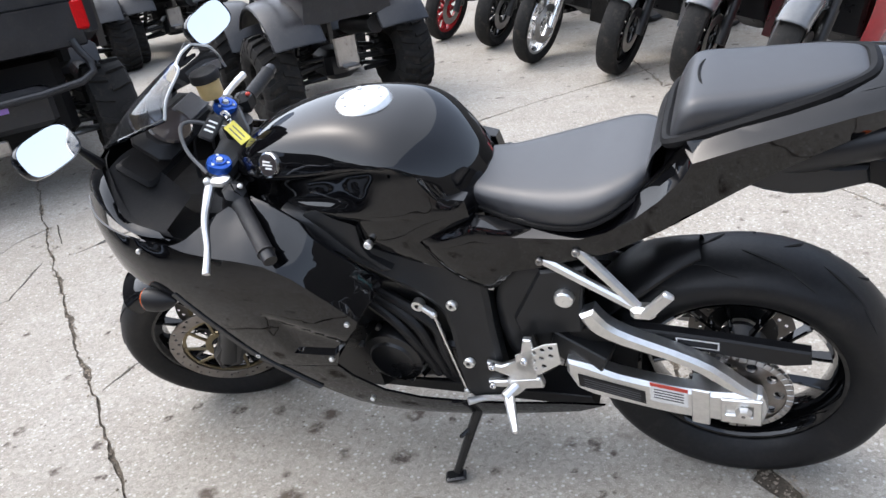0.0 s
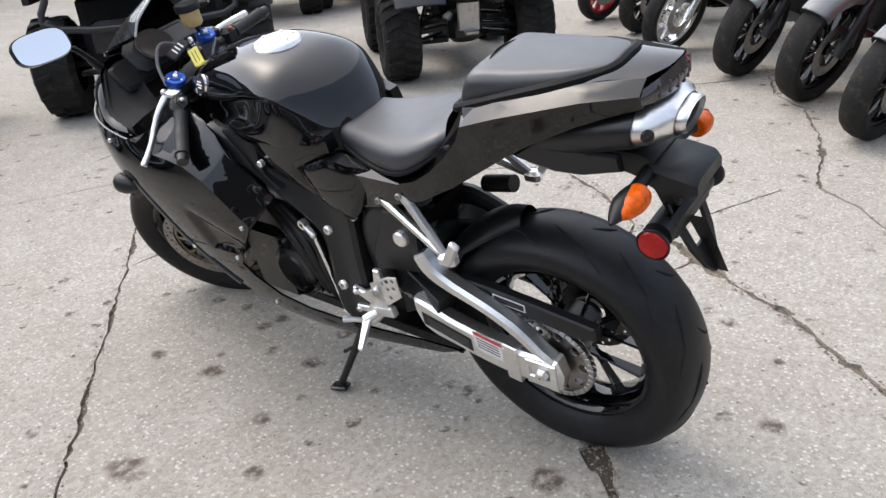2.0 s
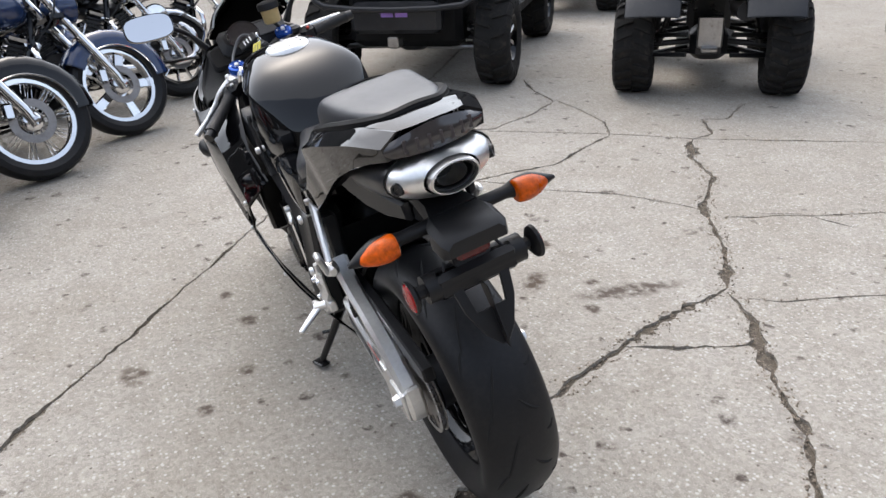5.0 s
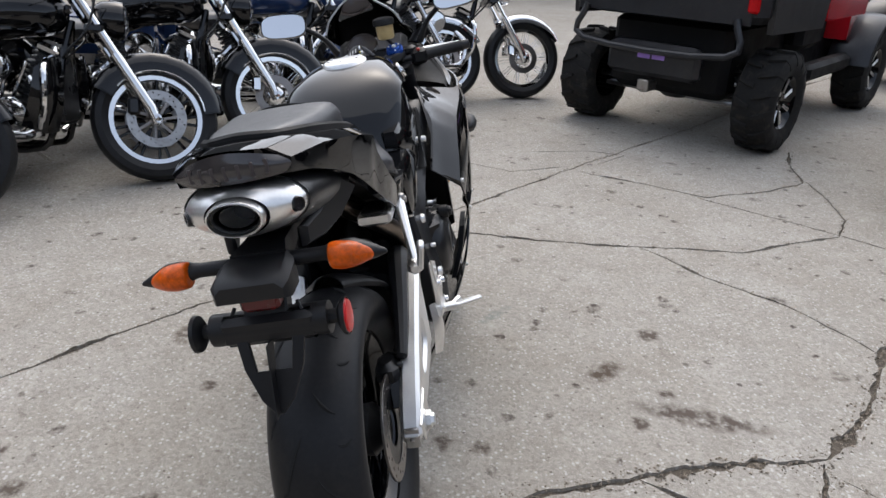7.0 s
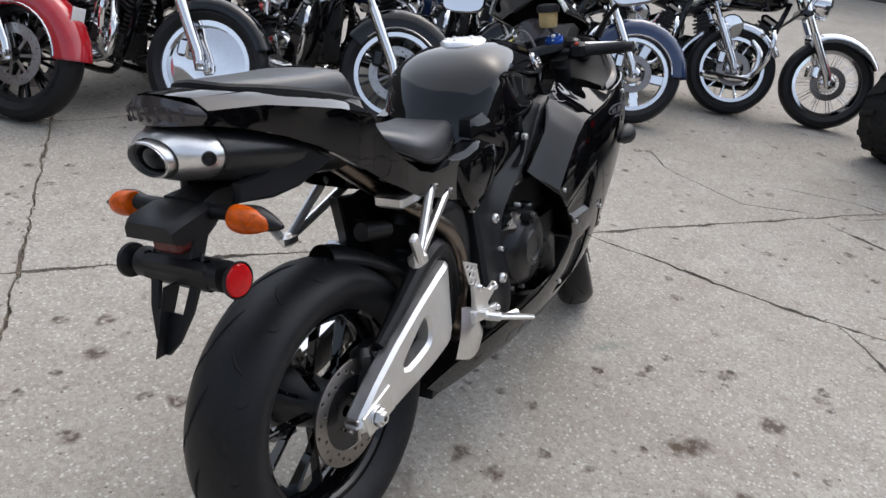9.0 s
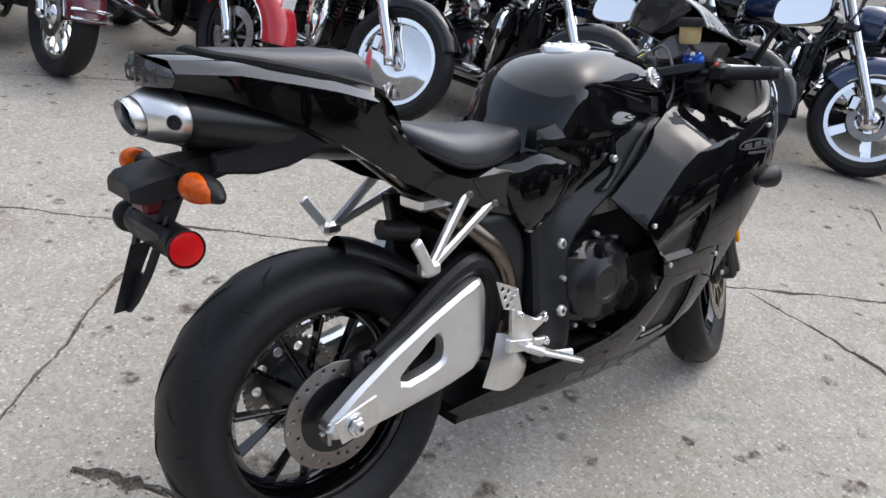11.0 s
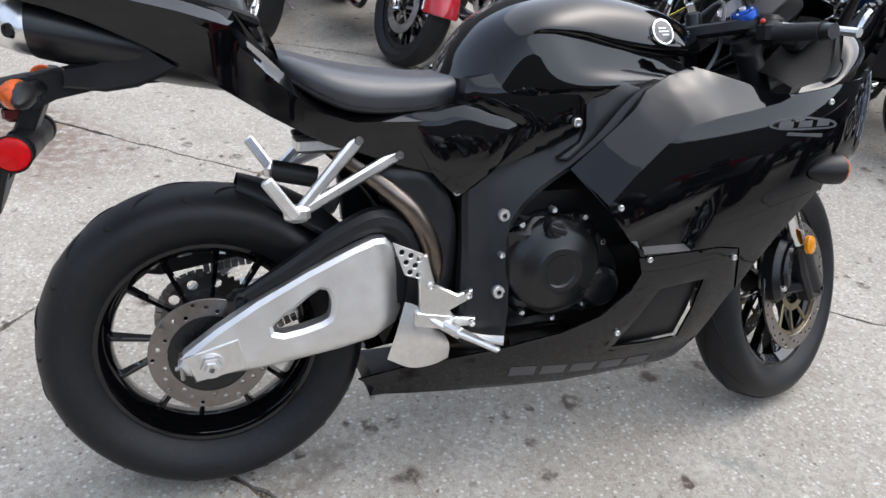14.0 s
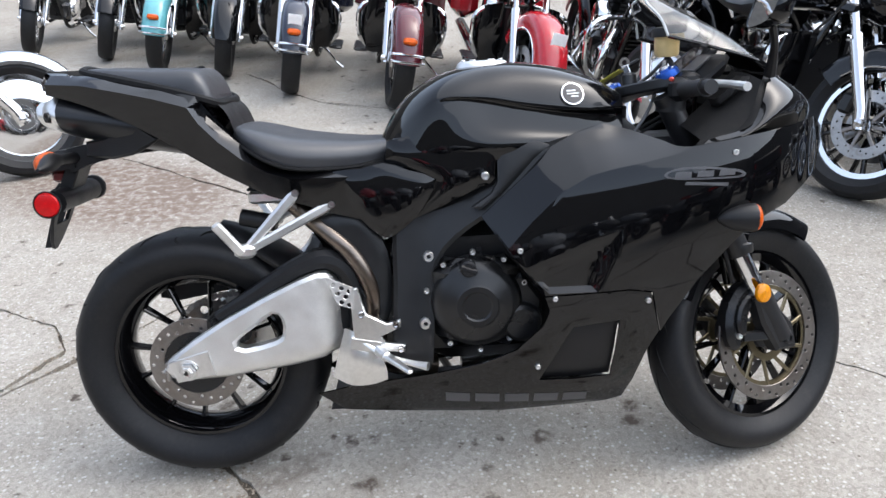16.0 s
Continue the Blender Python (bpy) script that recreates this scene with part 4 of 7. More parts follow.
for s in (1, -1):
    part("silencer_bolt", moved(lathe([(.0005, .001), (.006, .001), (.007, .0035), (.0105, .0035), (.0125, -.006)], 18, "z"), Matrix.Translation((-.245, s * .0855, .887)) @ V3((-.72, s, .05)).to_track_quat("Z", "Y").to_matrix().to_4x4()), DARK, muf)
    part("silencer_cover", moved(slab(COVER, s * .105, s * .123, .006), Matrix(((1, 0, 0, 0), (s * .30, 1, 0, 0), (0, 0, 1, 0), (0, 0, 0, 1)))), SHIELD, muf, "satin black lower cover")
part("header_pipe", tube([(.12, 0, .81), (.25, -.07, .68), (.336, -.11, .605), (.388, -.116, .55), (.425, -.11, .46), (.43, -.08, .30), (.55, -.03, .24)], [.03, .024, .021, .021, .022, .03, .03], 12, 5), PIPE, bike, "bare steel exhaust pipe")
part("exhaust_box", skin([[(.358, -.148, .392), (.340, -.152, .335), (.322, -.146, .276)], [(.376, -.160, .388), (.372, -.170, .326), (.364, -.158, .258)], [(.400, -.160, .366), (.408, -.168, .312), (.408, -.156, .256)], [(.424, -.146, .338), (.444, -.154, .298), (.446, -.146, .262)]], 4, 4), ALU, bike, "bare metal exhaust guard")

# -- plate bracket, indicators and reflectors --
brk = part("plate_bracket", join(hull([[(x, y, z) for y, z in ((-w, z0), (w, z0), (w, z1), (-w, z1))] for x, w, z0, z1 in ((.0, .03, .80, .818), (-.12, .032, .792, .818), (-.2, .036, .775, .82), (-.235, .045, .76, .815))], True, 1),
                              bar((-.225, 0, .79), (-.27, 0, .70), .07, .03, (1, 0, 0))), PLAST, bike, "black plastic plate bracket")
part("plate_lamp", hull([[(x, y, z) for y, z in ((-w, z0), (w, z0), (w, z1 - .01), (w * .8, z1), (-w * .8, z1), (-w, z1 - .01))] for x, w, z0, z1 in ((-.222, .050, .772, .812), (-.255, .060, .768, .812), (-.300, .060, .766, .803), (-.312, .052, .770, .795))], True, 1), PLAST, brk)
part("lamp_glass", box(-.262, 0, .752, .05, .062, .026, .006), SMOKED_RED, brk)
part("plate_holder", join(tube([(-.258, -.094, .704), (-.258, .094, .704)], .026, 14), box(-.268, 0, .704, .03, .16, .05, .01), *[tube([(-.258, s * .09, .704), (-.258, s * .118, .704)], .012, 8) for s in (1, -1)]), PLAST, brk)
part("plate_tongue", slab([(-.27, .69), (-.305, .69), (-.345, .583), (-.325, .583)], -0.001, 0.001, 0.0004), PLAST, brk)
tong = [(-.056, .69), (.056, .69), (.047, .635), (.026, .585), (.006, .562), (-.006, .562), (-.026, .585), (-.047, .635)]
part("tongue", moved(slab([(y, z - .69) for y, z in tong], -0.004, 0.004, 0.001, [[(-.036, -.008), (.036, -.008), (.028, -.060), (-.028, -.060)]]), Matrix.Translation((-.275, 0, .70)) @ Matrix.Rotation(radians(22), 4, "Y") @ Matrix.Rotation(radians(90), 4, "Z")), PLAST, brk)
for s in (1, -1):
    part("reflector", moved(lathe([(0.0005, .008), (.02, .0075), (.027, .006), (.03, .002), (.03, -.004)], 24, "y"), pose(-.262, s * .120, .704, 0, 0, 180 if s < 0 else 0) @ Matrix.Scale(.9, 4)), REDLENS, brk, "round red reflector")
    part("reflector_back", moved(lathe([(.0005, -.012), (.022, -.011), (.032, -.004), (.0335, .003), (.031, .0035)], 24, "y"), pose(-.262, s * .120, .704, 0, 0, 180 if s < 0 else 0) @ Matrix.Scale(.9, 4)), PLAST, brk)
    st = part("rear_indicator", hull([[(x, y, z) for x, y, z in [(cx + r * 0.9 * math.cos(a), cy, cz + r * 0.8 * math.sin(a)) for a in (2 * math.pi * k / 12 for k in range(12))]] for cx, cy, cz, r in ((-.225, s * .04, .795, .016), (-.228, s * .10, .797, .014), (-.232, s * .118, .798, .021), (-.23, s * .15, .796, .0235), (-.228, s * .178, .79, .014), (-.23, s * .197, .788, .004))]), PLAST, brk)
    part("indicator_lens", hull([[(cx + r * 1.0 * math.cos(a), s * cy, cz + r * .98 * math.sin(a)) for a in (2 * math.pi * k / 18 for k in range(18))] for cx, cy, cz, r in ((-.240, .112, .797, .018), (-.241, .116, .797, .0212), (-.242, .132, .796, .0222), (-.241, .150, .795, .0198), (-.239, .163, .793, .0148), (-.237, .174, .791, .009), (-.236, .180, .790, .002))], True, 3), AMBER, st, "amber indicator lens")
    part("wire", tube([(-.26, s * .05, .74), (-.27, s * .06, .72), (-.25, s * .07, .7)], .003, 6, 3), PLAST, brk)

# -- wheels --
def torus_tyre(R, w, rim, n=96):
    h = w / 2
    prof = [(rim - .004, -h * .62), (rim + .012, -h * .80), (rim + (R - rim) * .45, -h * .98), (rim + (R - rim) * .68, -h * .93), (R - (R - rim) * .16, -h * .72), (R - (R - rim) * .05, -h * .42), (R, 0)]
    prof = prof + [(r, -y) for r, y in reversed(prof[:-1])]
    prof = spline([(r, y, 0) for r, y in prof], 2)
    return lathe([(p[0], p[1]) for p in prof] + [(rim - .004, -h * .62)], n)


def rim_shape(rim, w):
    h = w / 2 * .72
    prof = [(rim + .006, -h), (rim + .008, -h * .93), (rim - .006, -h * .9), (rim - .022, -h * .55), (rim - .026, 0), (rim - .022, h * .55), (rim - .006, h * .9), (rim + .008, h * .93), (rim + .006, h), (rim - .012, h * .97), (rim - .030, h * .55), (rim - .034, 0), (rim - .030, -h * .55), (rim - .012, -h * .97), (rim + .006, -h)]
    return lathe(prof, 56)


def groove(R, w, a, side, long=0.075, y0=0.10, y1=0.72):
    """One curved tread groove: a thin tube in the crown, its shade put in as dark colour."""
    pts = []
    for k in range(7):
        t = k / 6
        y = side * (y0 + (y1 - y0) * t) * w / 2
        r = R - (R * 0.115) * (abs(y) / (w / 2)) ** 2.3 - 0.0010
        ang = a + (t - 0.5) * long / R * 2.2 + 0.12 * side * t * t
        pts.append((r * math.cos(ang), y, r * math.sin(ang)))
    rr = [.001, .0028, .0036, .0038, .0034, .0026, .001]
    return tube(pts, rr, 5)


GROOVE = material("tread_groove_shadow", (0.006, 0.006, 0.006), 0.9, scale=50)


def spoke(r0, r1, w, y0):
    """One slim cast spoke that leans out to the rim."""
    return join(bar((r0, y0, 0), (r1 * .55, y0 * .6, 0), w, .022, (0, 1, 0), .003, w * .8, .02), bar((r1 * .54, y0 * .6, 0), (r1, 0, 0), w * .8, .02, (0, 1, 0), .003, w, .03))


def disc(r0, r1, t, y, holes=28):
    loops = [[(r1 * math.cos(a), r1 * math.sin(a)) for a in (2 * math.pi * k / 48 for k in range(48))], [(r0 * math.cos(a), r0 * math.sin(a)) for a in (2 * math.pi * k / 36 for k in range(36))]]
    for k in range(holes):
        a = 2 * math.pi * k / holes
        rr = r0 + (r1 - r0) * (.25, .5, .75)[k % 3]
        loops.append([(rr * math.cos(a) + .0042 * math.cos(b), rr * math.sin(a) + .0042 * math.sin(b)) for b in (2 * math.pi * j / 8 for j in range(8))])
    return moved(slab(loops[0], -t / 2, t / 2, .0006, loops[1:]), Matrix.Translation((0, y, 0)))


AT = Matrix.Translation((0, 0, 0.307))
RR, RF, RIM = .304, .286, .2076
rw = part("rear_wheel", moved(rim_shape(RIM, .145), AT), GLOSS, bike, "gloss black alloy rear wheel")
rt = part("tyre", moved(torus_tyre(RR, .175, RIM), AT), RUBBER, rw, "black radial rear tyre")
for s in (1, -1):
    ring_parts("tread_groove", groove(RR, .175, 0, s, 0.035, 0.12, 0.60), GROOVE, rw, 13, AT, start=0.24 * (s > 0))
    ring_parts("tread_groove", groove(RR, .175, 0, s, 0.012, 0.55, 0.82), GROOVE, rw, 13, AT, start=0.22 + 0.24 * (s > 0))
for s in (1, -1):
    ring_parts("spoke", spoke(.045, .185, .0095, s * .022), GLOSS, rw, 6, AT, start=0.12 + s * .235)
part("hub", moved(lathe([(.012, -.075), (.035, -.075), (.04, -.06), (.055, -.045), (.05, 0), (.06, .045), (.062, .07), (.02, .072)], 28), AT), SATIN, rw)
part("brake_disc", moved(disc(.076, .11, .005, -.085), AT), DISC, rw, "drilled steel rear brake disc")
part("disc_carrier", moved(lathe([(.04, -.085), (.076, -.085), (.076, -.079), (.04, -.079)], 24), AT), DARK, rw)
teeth = []
for k in range(42 * 4):
    a = 2 * math.pi * k / 168
    r = .1 if k % 4 in (1, 2) else .0945
    teeth.append((r * math.cos(a), r * math.sin(a)))
cut = [[(.078 * math.cos(a + c) if False else .076 * math.cos(a) + .011 * math.cos(b), .076 * math.sin(a) + .011 * math.sin(b)) for b in (2 * math.pi * j / 8 for j in range(8))] for a in (2 * math.pi * k / 10 for k in range(10)) for c in (0,)]
part("sprocket", moved(slab(teeth, .088, .095, .001, cut), AT), DISC, rw, "steel rear sprocket")
part("sprocket_carrier", moved(lathe([(.02, .09), (.06, .09), (.062, .075), (.05, .06)], 28), AT), SATIN, rw)

AF = TURNED @ Matrix.Translation(FRONT)
fw = part("front_wheel", moved(rim_shape(RIM, .097), AF), GLOSS, bike, "gloss black alloy front wheel")
part("tyre", moved(torus_tyre(RF, .118, RIM), AF), RUBBER, fw, "black radial front tyre")
for s in (1, -1):
    ring_parts("tread_groove", groove(RF, .118, 0, s), GROOVE, fw, 13, AF, start=0.24 * (s > 0))
for s in (1, -1):
    ring_parts("spoke", spoke(.03, .185, .0095, s * .014), GLOSS, fw, 6, AF, start=0.3 + s * .235)
part("hub", moved(lathe([(.012, -.055), (.03, -.055), (.035, 0), (.03, .055), (.012, .055)], 24), AF), SATIN, fw)
for s in (1, -1):
    d = part("brake_disc", moved(disc(.122, .155, .005, s * .068, 42), AF), DISC, fw, "drilled steel front brake disc")
    part("disc_carrier", moved(join(lathe([(.045, s * .066), (.062, s * .066), (.062, s * .060), (.045, s * .060)], 30), lathe([(.112, s * .066), (.121, s * .066), (.121, s * .060), (.112, s * .060)], 40)), AF), GOLD, fw, "brass-coloured disc carrier")
    ring_parts("carrier_arm", bar((.055, s * .063, 0), (.118, s * .065, .03), .010, .006, (0, 1, 0)), GOLD, fw, 10, AF)
    part("fork_leg", moved(tube([(FRONT[0] - .005, s * .105, FRONT[2] + .003), (FRONT[0] - .035, s * .105, FRONT[2] + .063), (FRONT[0] - .06, s * .105, FRONT[2] + .113)], [.03, .028, .03], 14), TURNED), SATIN, bike)
    up0 = V3((FRONT[0] - .055, s * .105, FRONT[2] + .103))
    part("fork_stanchion", moved(tube([up0, up0 + axis_dir * .13], .0205, 16), TURNED), CHROME, bike, "polished fork stanchion")
    part("fork_tube", moved(join(tube([up0 + axis_dir * .12, up0 + axis_dir * .525], .027, 16), lathe([(.029, 0), (.031, .004), (.031, .02), (.028, .024)], 16, "z", tuple(up0 + axis_dir * .12))), TURNED), SATIN, bike)
    part("axle_clamp", moved(join(slab([(FRONT[0] - .03, FRONT[2] + -0.027), (FRONT[0] + .03, FRONT[2] + -0.027), (FRONT[0] + .025, FRONT[2] + 0.033), (FRONT[0] - .04, FRONT[2] + 0.103), (FRONT[0] - .085, FRONT[2] + 0.103), (FRONT[0] - .07, FRONT[2] + 0.043)], s * .085, s * .125, .008), bolt((FRONT[0], s * .125, FRONT[2]), .013, (0, s, 0), .008)), TURNED), SATIN, bike)
    fx, fz = FRONT[0], FRONT[2]
    CAL = spline([(fx - .035, fz + .150), (fx - .085, fz + .140), (fx - .130, fz + .100), (fx - .148, fz + .045), (fx - .138, fz - .005), (fx - .110, fz - .012), (fx - .098, fz + .035), (fx - .080, fz + .080), (fx - .040, fz + .108)], 2, True)
    cal = part("brake_caliper", moved(join(slab(CAL, s * .048, s * .098, .012), slab([(x * .6 + (fx - .10) * .4, z * .6 + (fz + .07) * .4) for x, z in CAL], s * .09, s * .110, .006)), TURNED), DARK, bike, "black radial front brake caliper")
    for bx, bz in ((-.060, .128), (-.122, .020)):
        part("caliper_bolt", moved(bolt((fx + bx, s * .099, fz + bz), .0075, (0, s, 0)), TURNED), ALU, cal)
    part("caliper_foot", moved(join(bar((fx - .03, s * .105, fz + .10), (fx - .075, s * .095, fz + .13), .022, .03), bar((fx - .02, s * .112, fz + .01), (fx - .105, s * .09, fz + .015), .018, .022)), TURNED), DARK, cal)
    part("front_reflector", moved(lathe([(.0005, .006), (.018, .005), (.021, .003), (.022, -.004)], 20, "y"), TURNED @ pose(FRONT[0] - .085, s * .145, FRONT[2] + .118, 0, 0, 180 if s < 0 else 0)), YELLOW_AMBER, bike, "round amber reflector")
    part("brake_hose", moved(tube([(FRONT[0] - .12, s * .09, .41), (FRONT[0] - .15, s * .10, .50), (FRONT[0] - .17, s * .07, .62), (FRONT[0] - .22, s * .05, .72)], .005, 7, 5), TURNED), PLAST, bike)
FEN = []
for a in range(22, 119, 12):
    r = .301
    c, sn = math.cos(radians(a + 35)), math.sin(radians(a + 35))
    FEN.append([(FRONT[0] + (r + dr) * c, y, FRONT[2] + (r + dr) * sn) for y, dr in ((-.075, -.045), (-.07, -.012), (-.045, .006), (0, .012), (.045, .006), (.07, -.012), (.075, -.045))])
fen = skin(FEN, 3, 3)
part("front_mudguard", join(fen, ([(v[0], v[1] * .95, v[2] - .004) for v in fen[0]], fen[1])), GLOSS, bike, "gloss black front mudguard", turn=TURNED)
part("mudguard_stay", moved(join(*[slab([(FRONT[0] - .05, FRONT[2] + .25), (FRONT[0] - .09, FRONT[2] + .14), (FRONT[0] - .13, FRONT[2] + .14), (FRONT[0] - .15, FRONT[2] + .27)], s * .07, s * .085, .003) for s in (1, -1)]), TURNED), GLOSS, bike)
for s in (1, -1):
    ind = part("front_indicator", join(tube([(1.20, s * .20, .635), (1.205, s * .24, .625)], .012, 8), hull([[(cx, cy, cz) for cx, cy, cz in [(x0 , s * .262 + r * .85 * math.cos(a), .618 + r * math.sin(a)) for a in (2 * math.pi * k / 12 for k in range(12))]] for x0, r in ((1.148, .003), (1.162, .016), (1.19, .027), (1.218, .030), (1.224, .029))])), PLAST, bike, "black-backed front indicator")
    part("indicator_lens", ball((1.224, s * .262, .618), .014, .024, .028), AMBER, ind, "amber indicator lens")

# -- frame, engine and core --
def flip(shape, s):
    """The shape as it is for the left side (s = 1), mirrored for the right."""
    return shape if s > 0 else mirrored(shape)


SPAR = spline([(0.87, 0.79), (0.79, 0.765), (0.70, 0.705), (0.60, 0.66), (0.50, 0.63), (0.478, 0.60), (0.474, 0.49), (0.466, 0.38), (0.462, 0.30), (0.50, 0.277), (0.545, 0.29), (0.556, 0.36), (0.562, 0.45), (0.575, 0.53), (0.62, 0.585), (0.68, 0.625), (0.77, 0.69), (0.87, 0.76)], 2, True)


def spar_y(x, z, inset=0.0):
    y = 0.128 + 0.035 * min(max((0.62 - z) / 0.25, 0), 1) + 0.05 * max(x - 0.55, 0)
    k = min(max((x - 0.52) / 0.12, 0), 1)
    k = k * k * (3 - 2 * k)
    return y + 0.09 * max(x - 0.55, 0) - 0.45 * k * (z - (0.60 + 0.56 * (x - 0.56)))


spar = slab(SPAR, -.05, 0, .010, (), .014)
spar = ([(x, spar_y(x, z) + y, z) for x, y, z in spar[0]], spar[1])
PLATE = spline([(0.316, 0.632), (0.36, 0.648), (0.41, 0.64), (0.445, 0.60), (0.468, 0.53), (0.462, 0.42), (0.44, 0.385), (0.40, 0.40), (0.402, 0.47), (0.39, 0.53), (0.355, 0.575)], 3, True)
plate = sheet([PLATE], lambda x, z: (x, 0.125 - max(0.015 - near_line(x, z, PLATE + PLATE[:1]), 0) * 0.6, z), lambda x, z: (x, 0.08, z), 0.014)
TRIM = [(.708, .790), (.755, .796), (.822, .778), (.832, .770), (.785, .738), (.725, .684), (.676, .648), (.655, .652), (.698, .680), (.712, .705), (.714, .79)]
trim = sheet([TRIM], lambda x, z: (x, .161 - .16 * (z - .70) + .03 * (x - .70) - max(.010 - near_line(x, z, TRIM + TRIM[:1]), 0) * .5, z), lambda x, z: (x, .12, z), .012)
for s in (1, -1):
    part("frame_trim", flip(trim, s), FRAME, bike, "satin dark grey frame cover")
    fr_ = part("frame_spar", flip(spar, s), FRAME, bike, "satin dark grey cast frame spar")
    part("pivot_plate", flip(plate, s), FRAME, bike)
    for x, z, r in ((.555, .545, .010), (.54, .398, .011)):
        y = spar_y(x, z)
        part("frame_bolt", join(lathe([(r * .45, s * (y + .001)), (r * .5, s * (y + .006)), (r, s * (y + .006)), (r * 1.25, s * (y + .002)), (r * 1.3, s * (y - .004))], 18, "y", (x, 0, z))), ALU, fr_, "bright frame bolt")
    part("frame_bolt", bolt((.463, s * .131, .595), .008, (0, s, 0)), ALU, fr_)
    part("cover_bolt", bolt((.685, s * .168, .72), .009, (0, s, 0)), ALU, bike)
    for x, z in ((1.182, .752), (.745, .572), (1.012, .449), (.815, .465), (.78, .30)):
        y = side_width(x, z) + .001
        part("fairing_bolt", bolt((x, s * y, z), .006, (0, s, 0), .004), ALU, bike)
part("pivot_cap", lathe([(.0005, .149), (.016, .149), (.019, .146), (.02, .135)], 20, "y", (.316, 0, .58)), ALU, bike, "bright pivot cap")
part("pivot_mount", slab([(.27, .655), (.36, .64), (.43, .51), (.42, .46), (.29, .485), (.285, .56)], .10, .135, .006), FRAME, bike)
part("crankcase", box(.72, 0, .45, .42, .24, .34, .04), DARK, bike, "black engine crankcase")
part("airbox", box(.70, 0, .66, .46, .19, .20, .05), DARK, bike)
part("gearbox", box(.45, 0, .40, .14, .20, .26, .03), DARK, bike)
part("cylinder_block", box(.86, 0, .36, .22, .28, .28, .04), DARK, bike)
part("radiator", box(1.0, 0, .50, .05, .36, .30, .01), DARK, bike)
part("head_stock", box(.98, 0, .74, .14, .16, .14, .03), SATIN, bike)
part("air_trunk", box(1.15, 0, .72, .30, .20, .10, .03), PLAST, bike)
part("inner_fender", skin([[(.30, y, .60), (.36, y, .50), (.37, y, .38), (.33, y, .28)] for y in (-.09, 0, .09)], 3, 3), PLAST, bike)

cl = part("clutch_cover", join(lathe([(.0005, -.196), (.03, -.196), (.034, -.199), (.045, -.199), (.05, -.195), (.075, -.192), (.092, -.182), (.10, -.168), (.103, -.13)], 44, "y", (.655, 0, .44)), box(.655, -.15, .44, .19, .06, .20, .05)), DARK, bike, "black clutch cover")
part("starter_cover", join(lathe([(.0005, -.187), (.034, -.187), (.042, -.181), (.046, -.165), (.046, -.13)], 28, "y", (.752, 0, .39)), bar((.70, -.155, .40), (.76, -.155, .39), .05, .06, (0, 1, 0), .01), slab([(.72, .36), (.80, .39), (.80, .44), (.755, .50), (.72, .48)], -.165, -.13, .008)), DARK, bike)
part("oil_filler", join(lathe([(.0005, -.212), (.012, -.212), (.014, -.205), (.018, -.203), (.018, -.18)], 16, "y", (.638, 0, .527)), bar((.62, -.208, .535), (.657, -.208, .52), .012, .012)), PLAST, bike)
for k in range(9):
    a = radians(20 + 36 * k)
    part("cover_bolt", bolt((.655 + .113 * math.cos(a), -.158, .44 + .113 * math.sin(a)), .0065, (0, -1, 0), .008), ALU, cl)
alt = part("alternator_cover", join(lathe([(.0005, .172), (.05, .172), (.055, .166), (.07, .163), (.076, .15), (.078, .11)], 36, "y", (.725, 0, .385)), box(.725, .125, .385, .15, .05, .15, .04)), DARK, bike, "black alternator cover")
for k in range(6):
    a = radians(15 + 60 * k)
    part("cover_bolt", bolt((.725 + .083 * math.cos(a), .146, .385 + .083 * math.sin(a)), .006, (0, 1, 0), .007), STEEL, alt)
part("sprocket_cover", slab(spline([(.55, .42), (.60, .44), (.63, .40), (.63, .33), (.58, .30), (.54, .34)], 3, True), .10, .15, .008), DARK, bike)
for k in range(3):
    part("coolant_hose", tube([(.80 - .03 * k, .12, .56), (.70 - .045 * k, .15, .50), (.655 - .03 * k, .155, .43), (.63 - .02 * k, .14, .33)], .013, 10, 5), PLAST, bike)
for y in (-.09, -.03, .03, .09):
    part("exhaust_header", tube([(.90, y, .50), (.96, y, .42), (.93, y * .9, .27), (.80, y * .6, .225), (.62, y * .4, .22)], .019, 10, 4), STEEL, bike)
part("shift_rod", tube([(.592, .162, .535), (.562, .165, .305)], .0045, 8), CHROME, bike, "bright shift rod")
part("shift_arm", join(bar((.622, .158, .555), (.59, .163, .535), .014, .014), lathe([(.006, -.008), (.013, -.008), (.013, .008), (.006, .008)], 14, "y", (.622, .158, .556)), ball((.592, .163, .534), .009, .009, .009, 10, 6)), ALU, bike)
part("rod_joint", ball((.562, .165, .306), .008, .008, .008, 10, 6), ALU, bike)
part("shift_lever", tube([(.41, .165, .36), (.46, .17, .31), (.52, .172, .295), (.555, .19, .298)], [.008, .007, .007, .009], 8, 3), ALU, bike)

# -- swing arm, chain and rear brake --
R_ARM = spline([(-.044, .338), (.09, .424), (.26, .505), (.325, .518), (.352, .47), (.355, .40), (.35, .335), (.233, .306), (.078, .287), (-.026, .284), (-.05, .305)], 2, True)
R_HOLE = spline([(.112, .372), (.16, .407), (.20, .434), (.218, .42), (.218, .385), (.20, .369), (.13, .355)], 2, True)
arm_v, arm_f = slab(R_ARM, -.150, -.108, .008, [R_HOLE], .014)


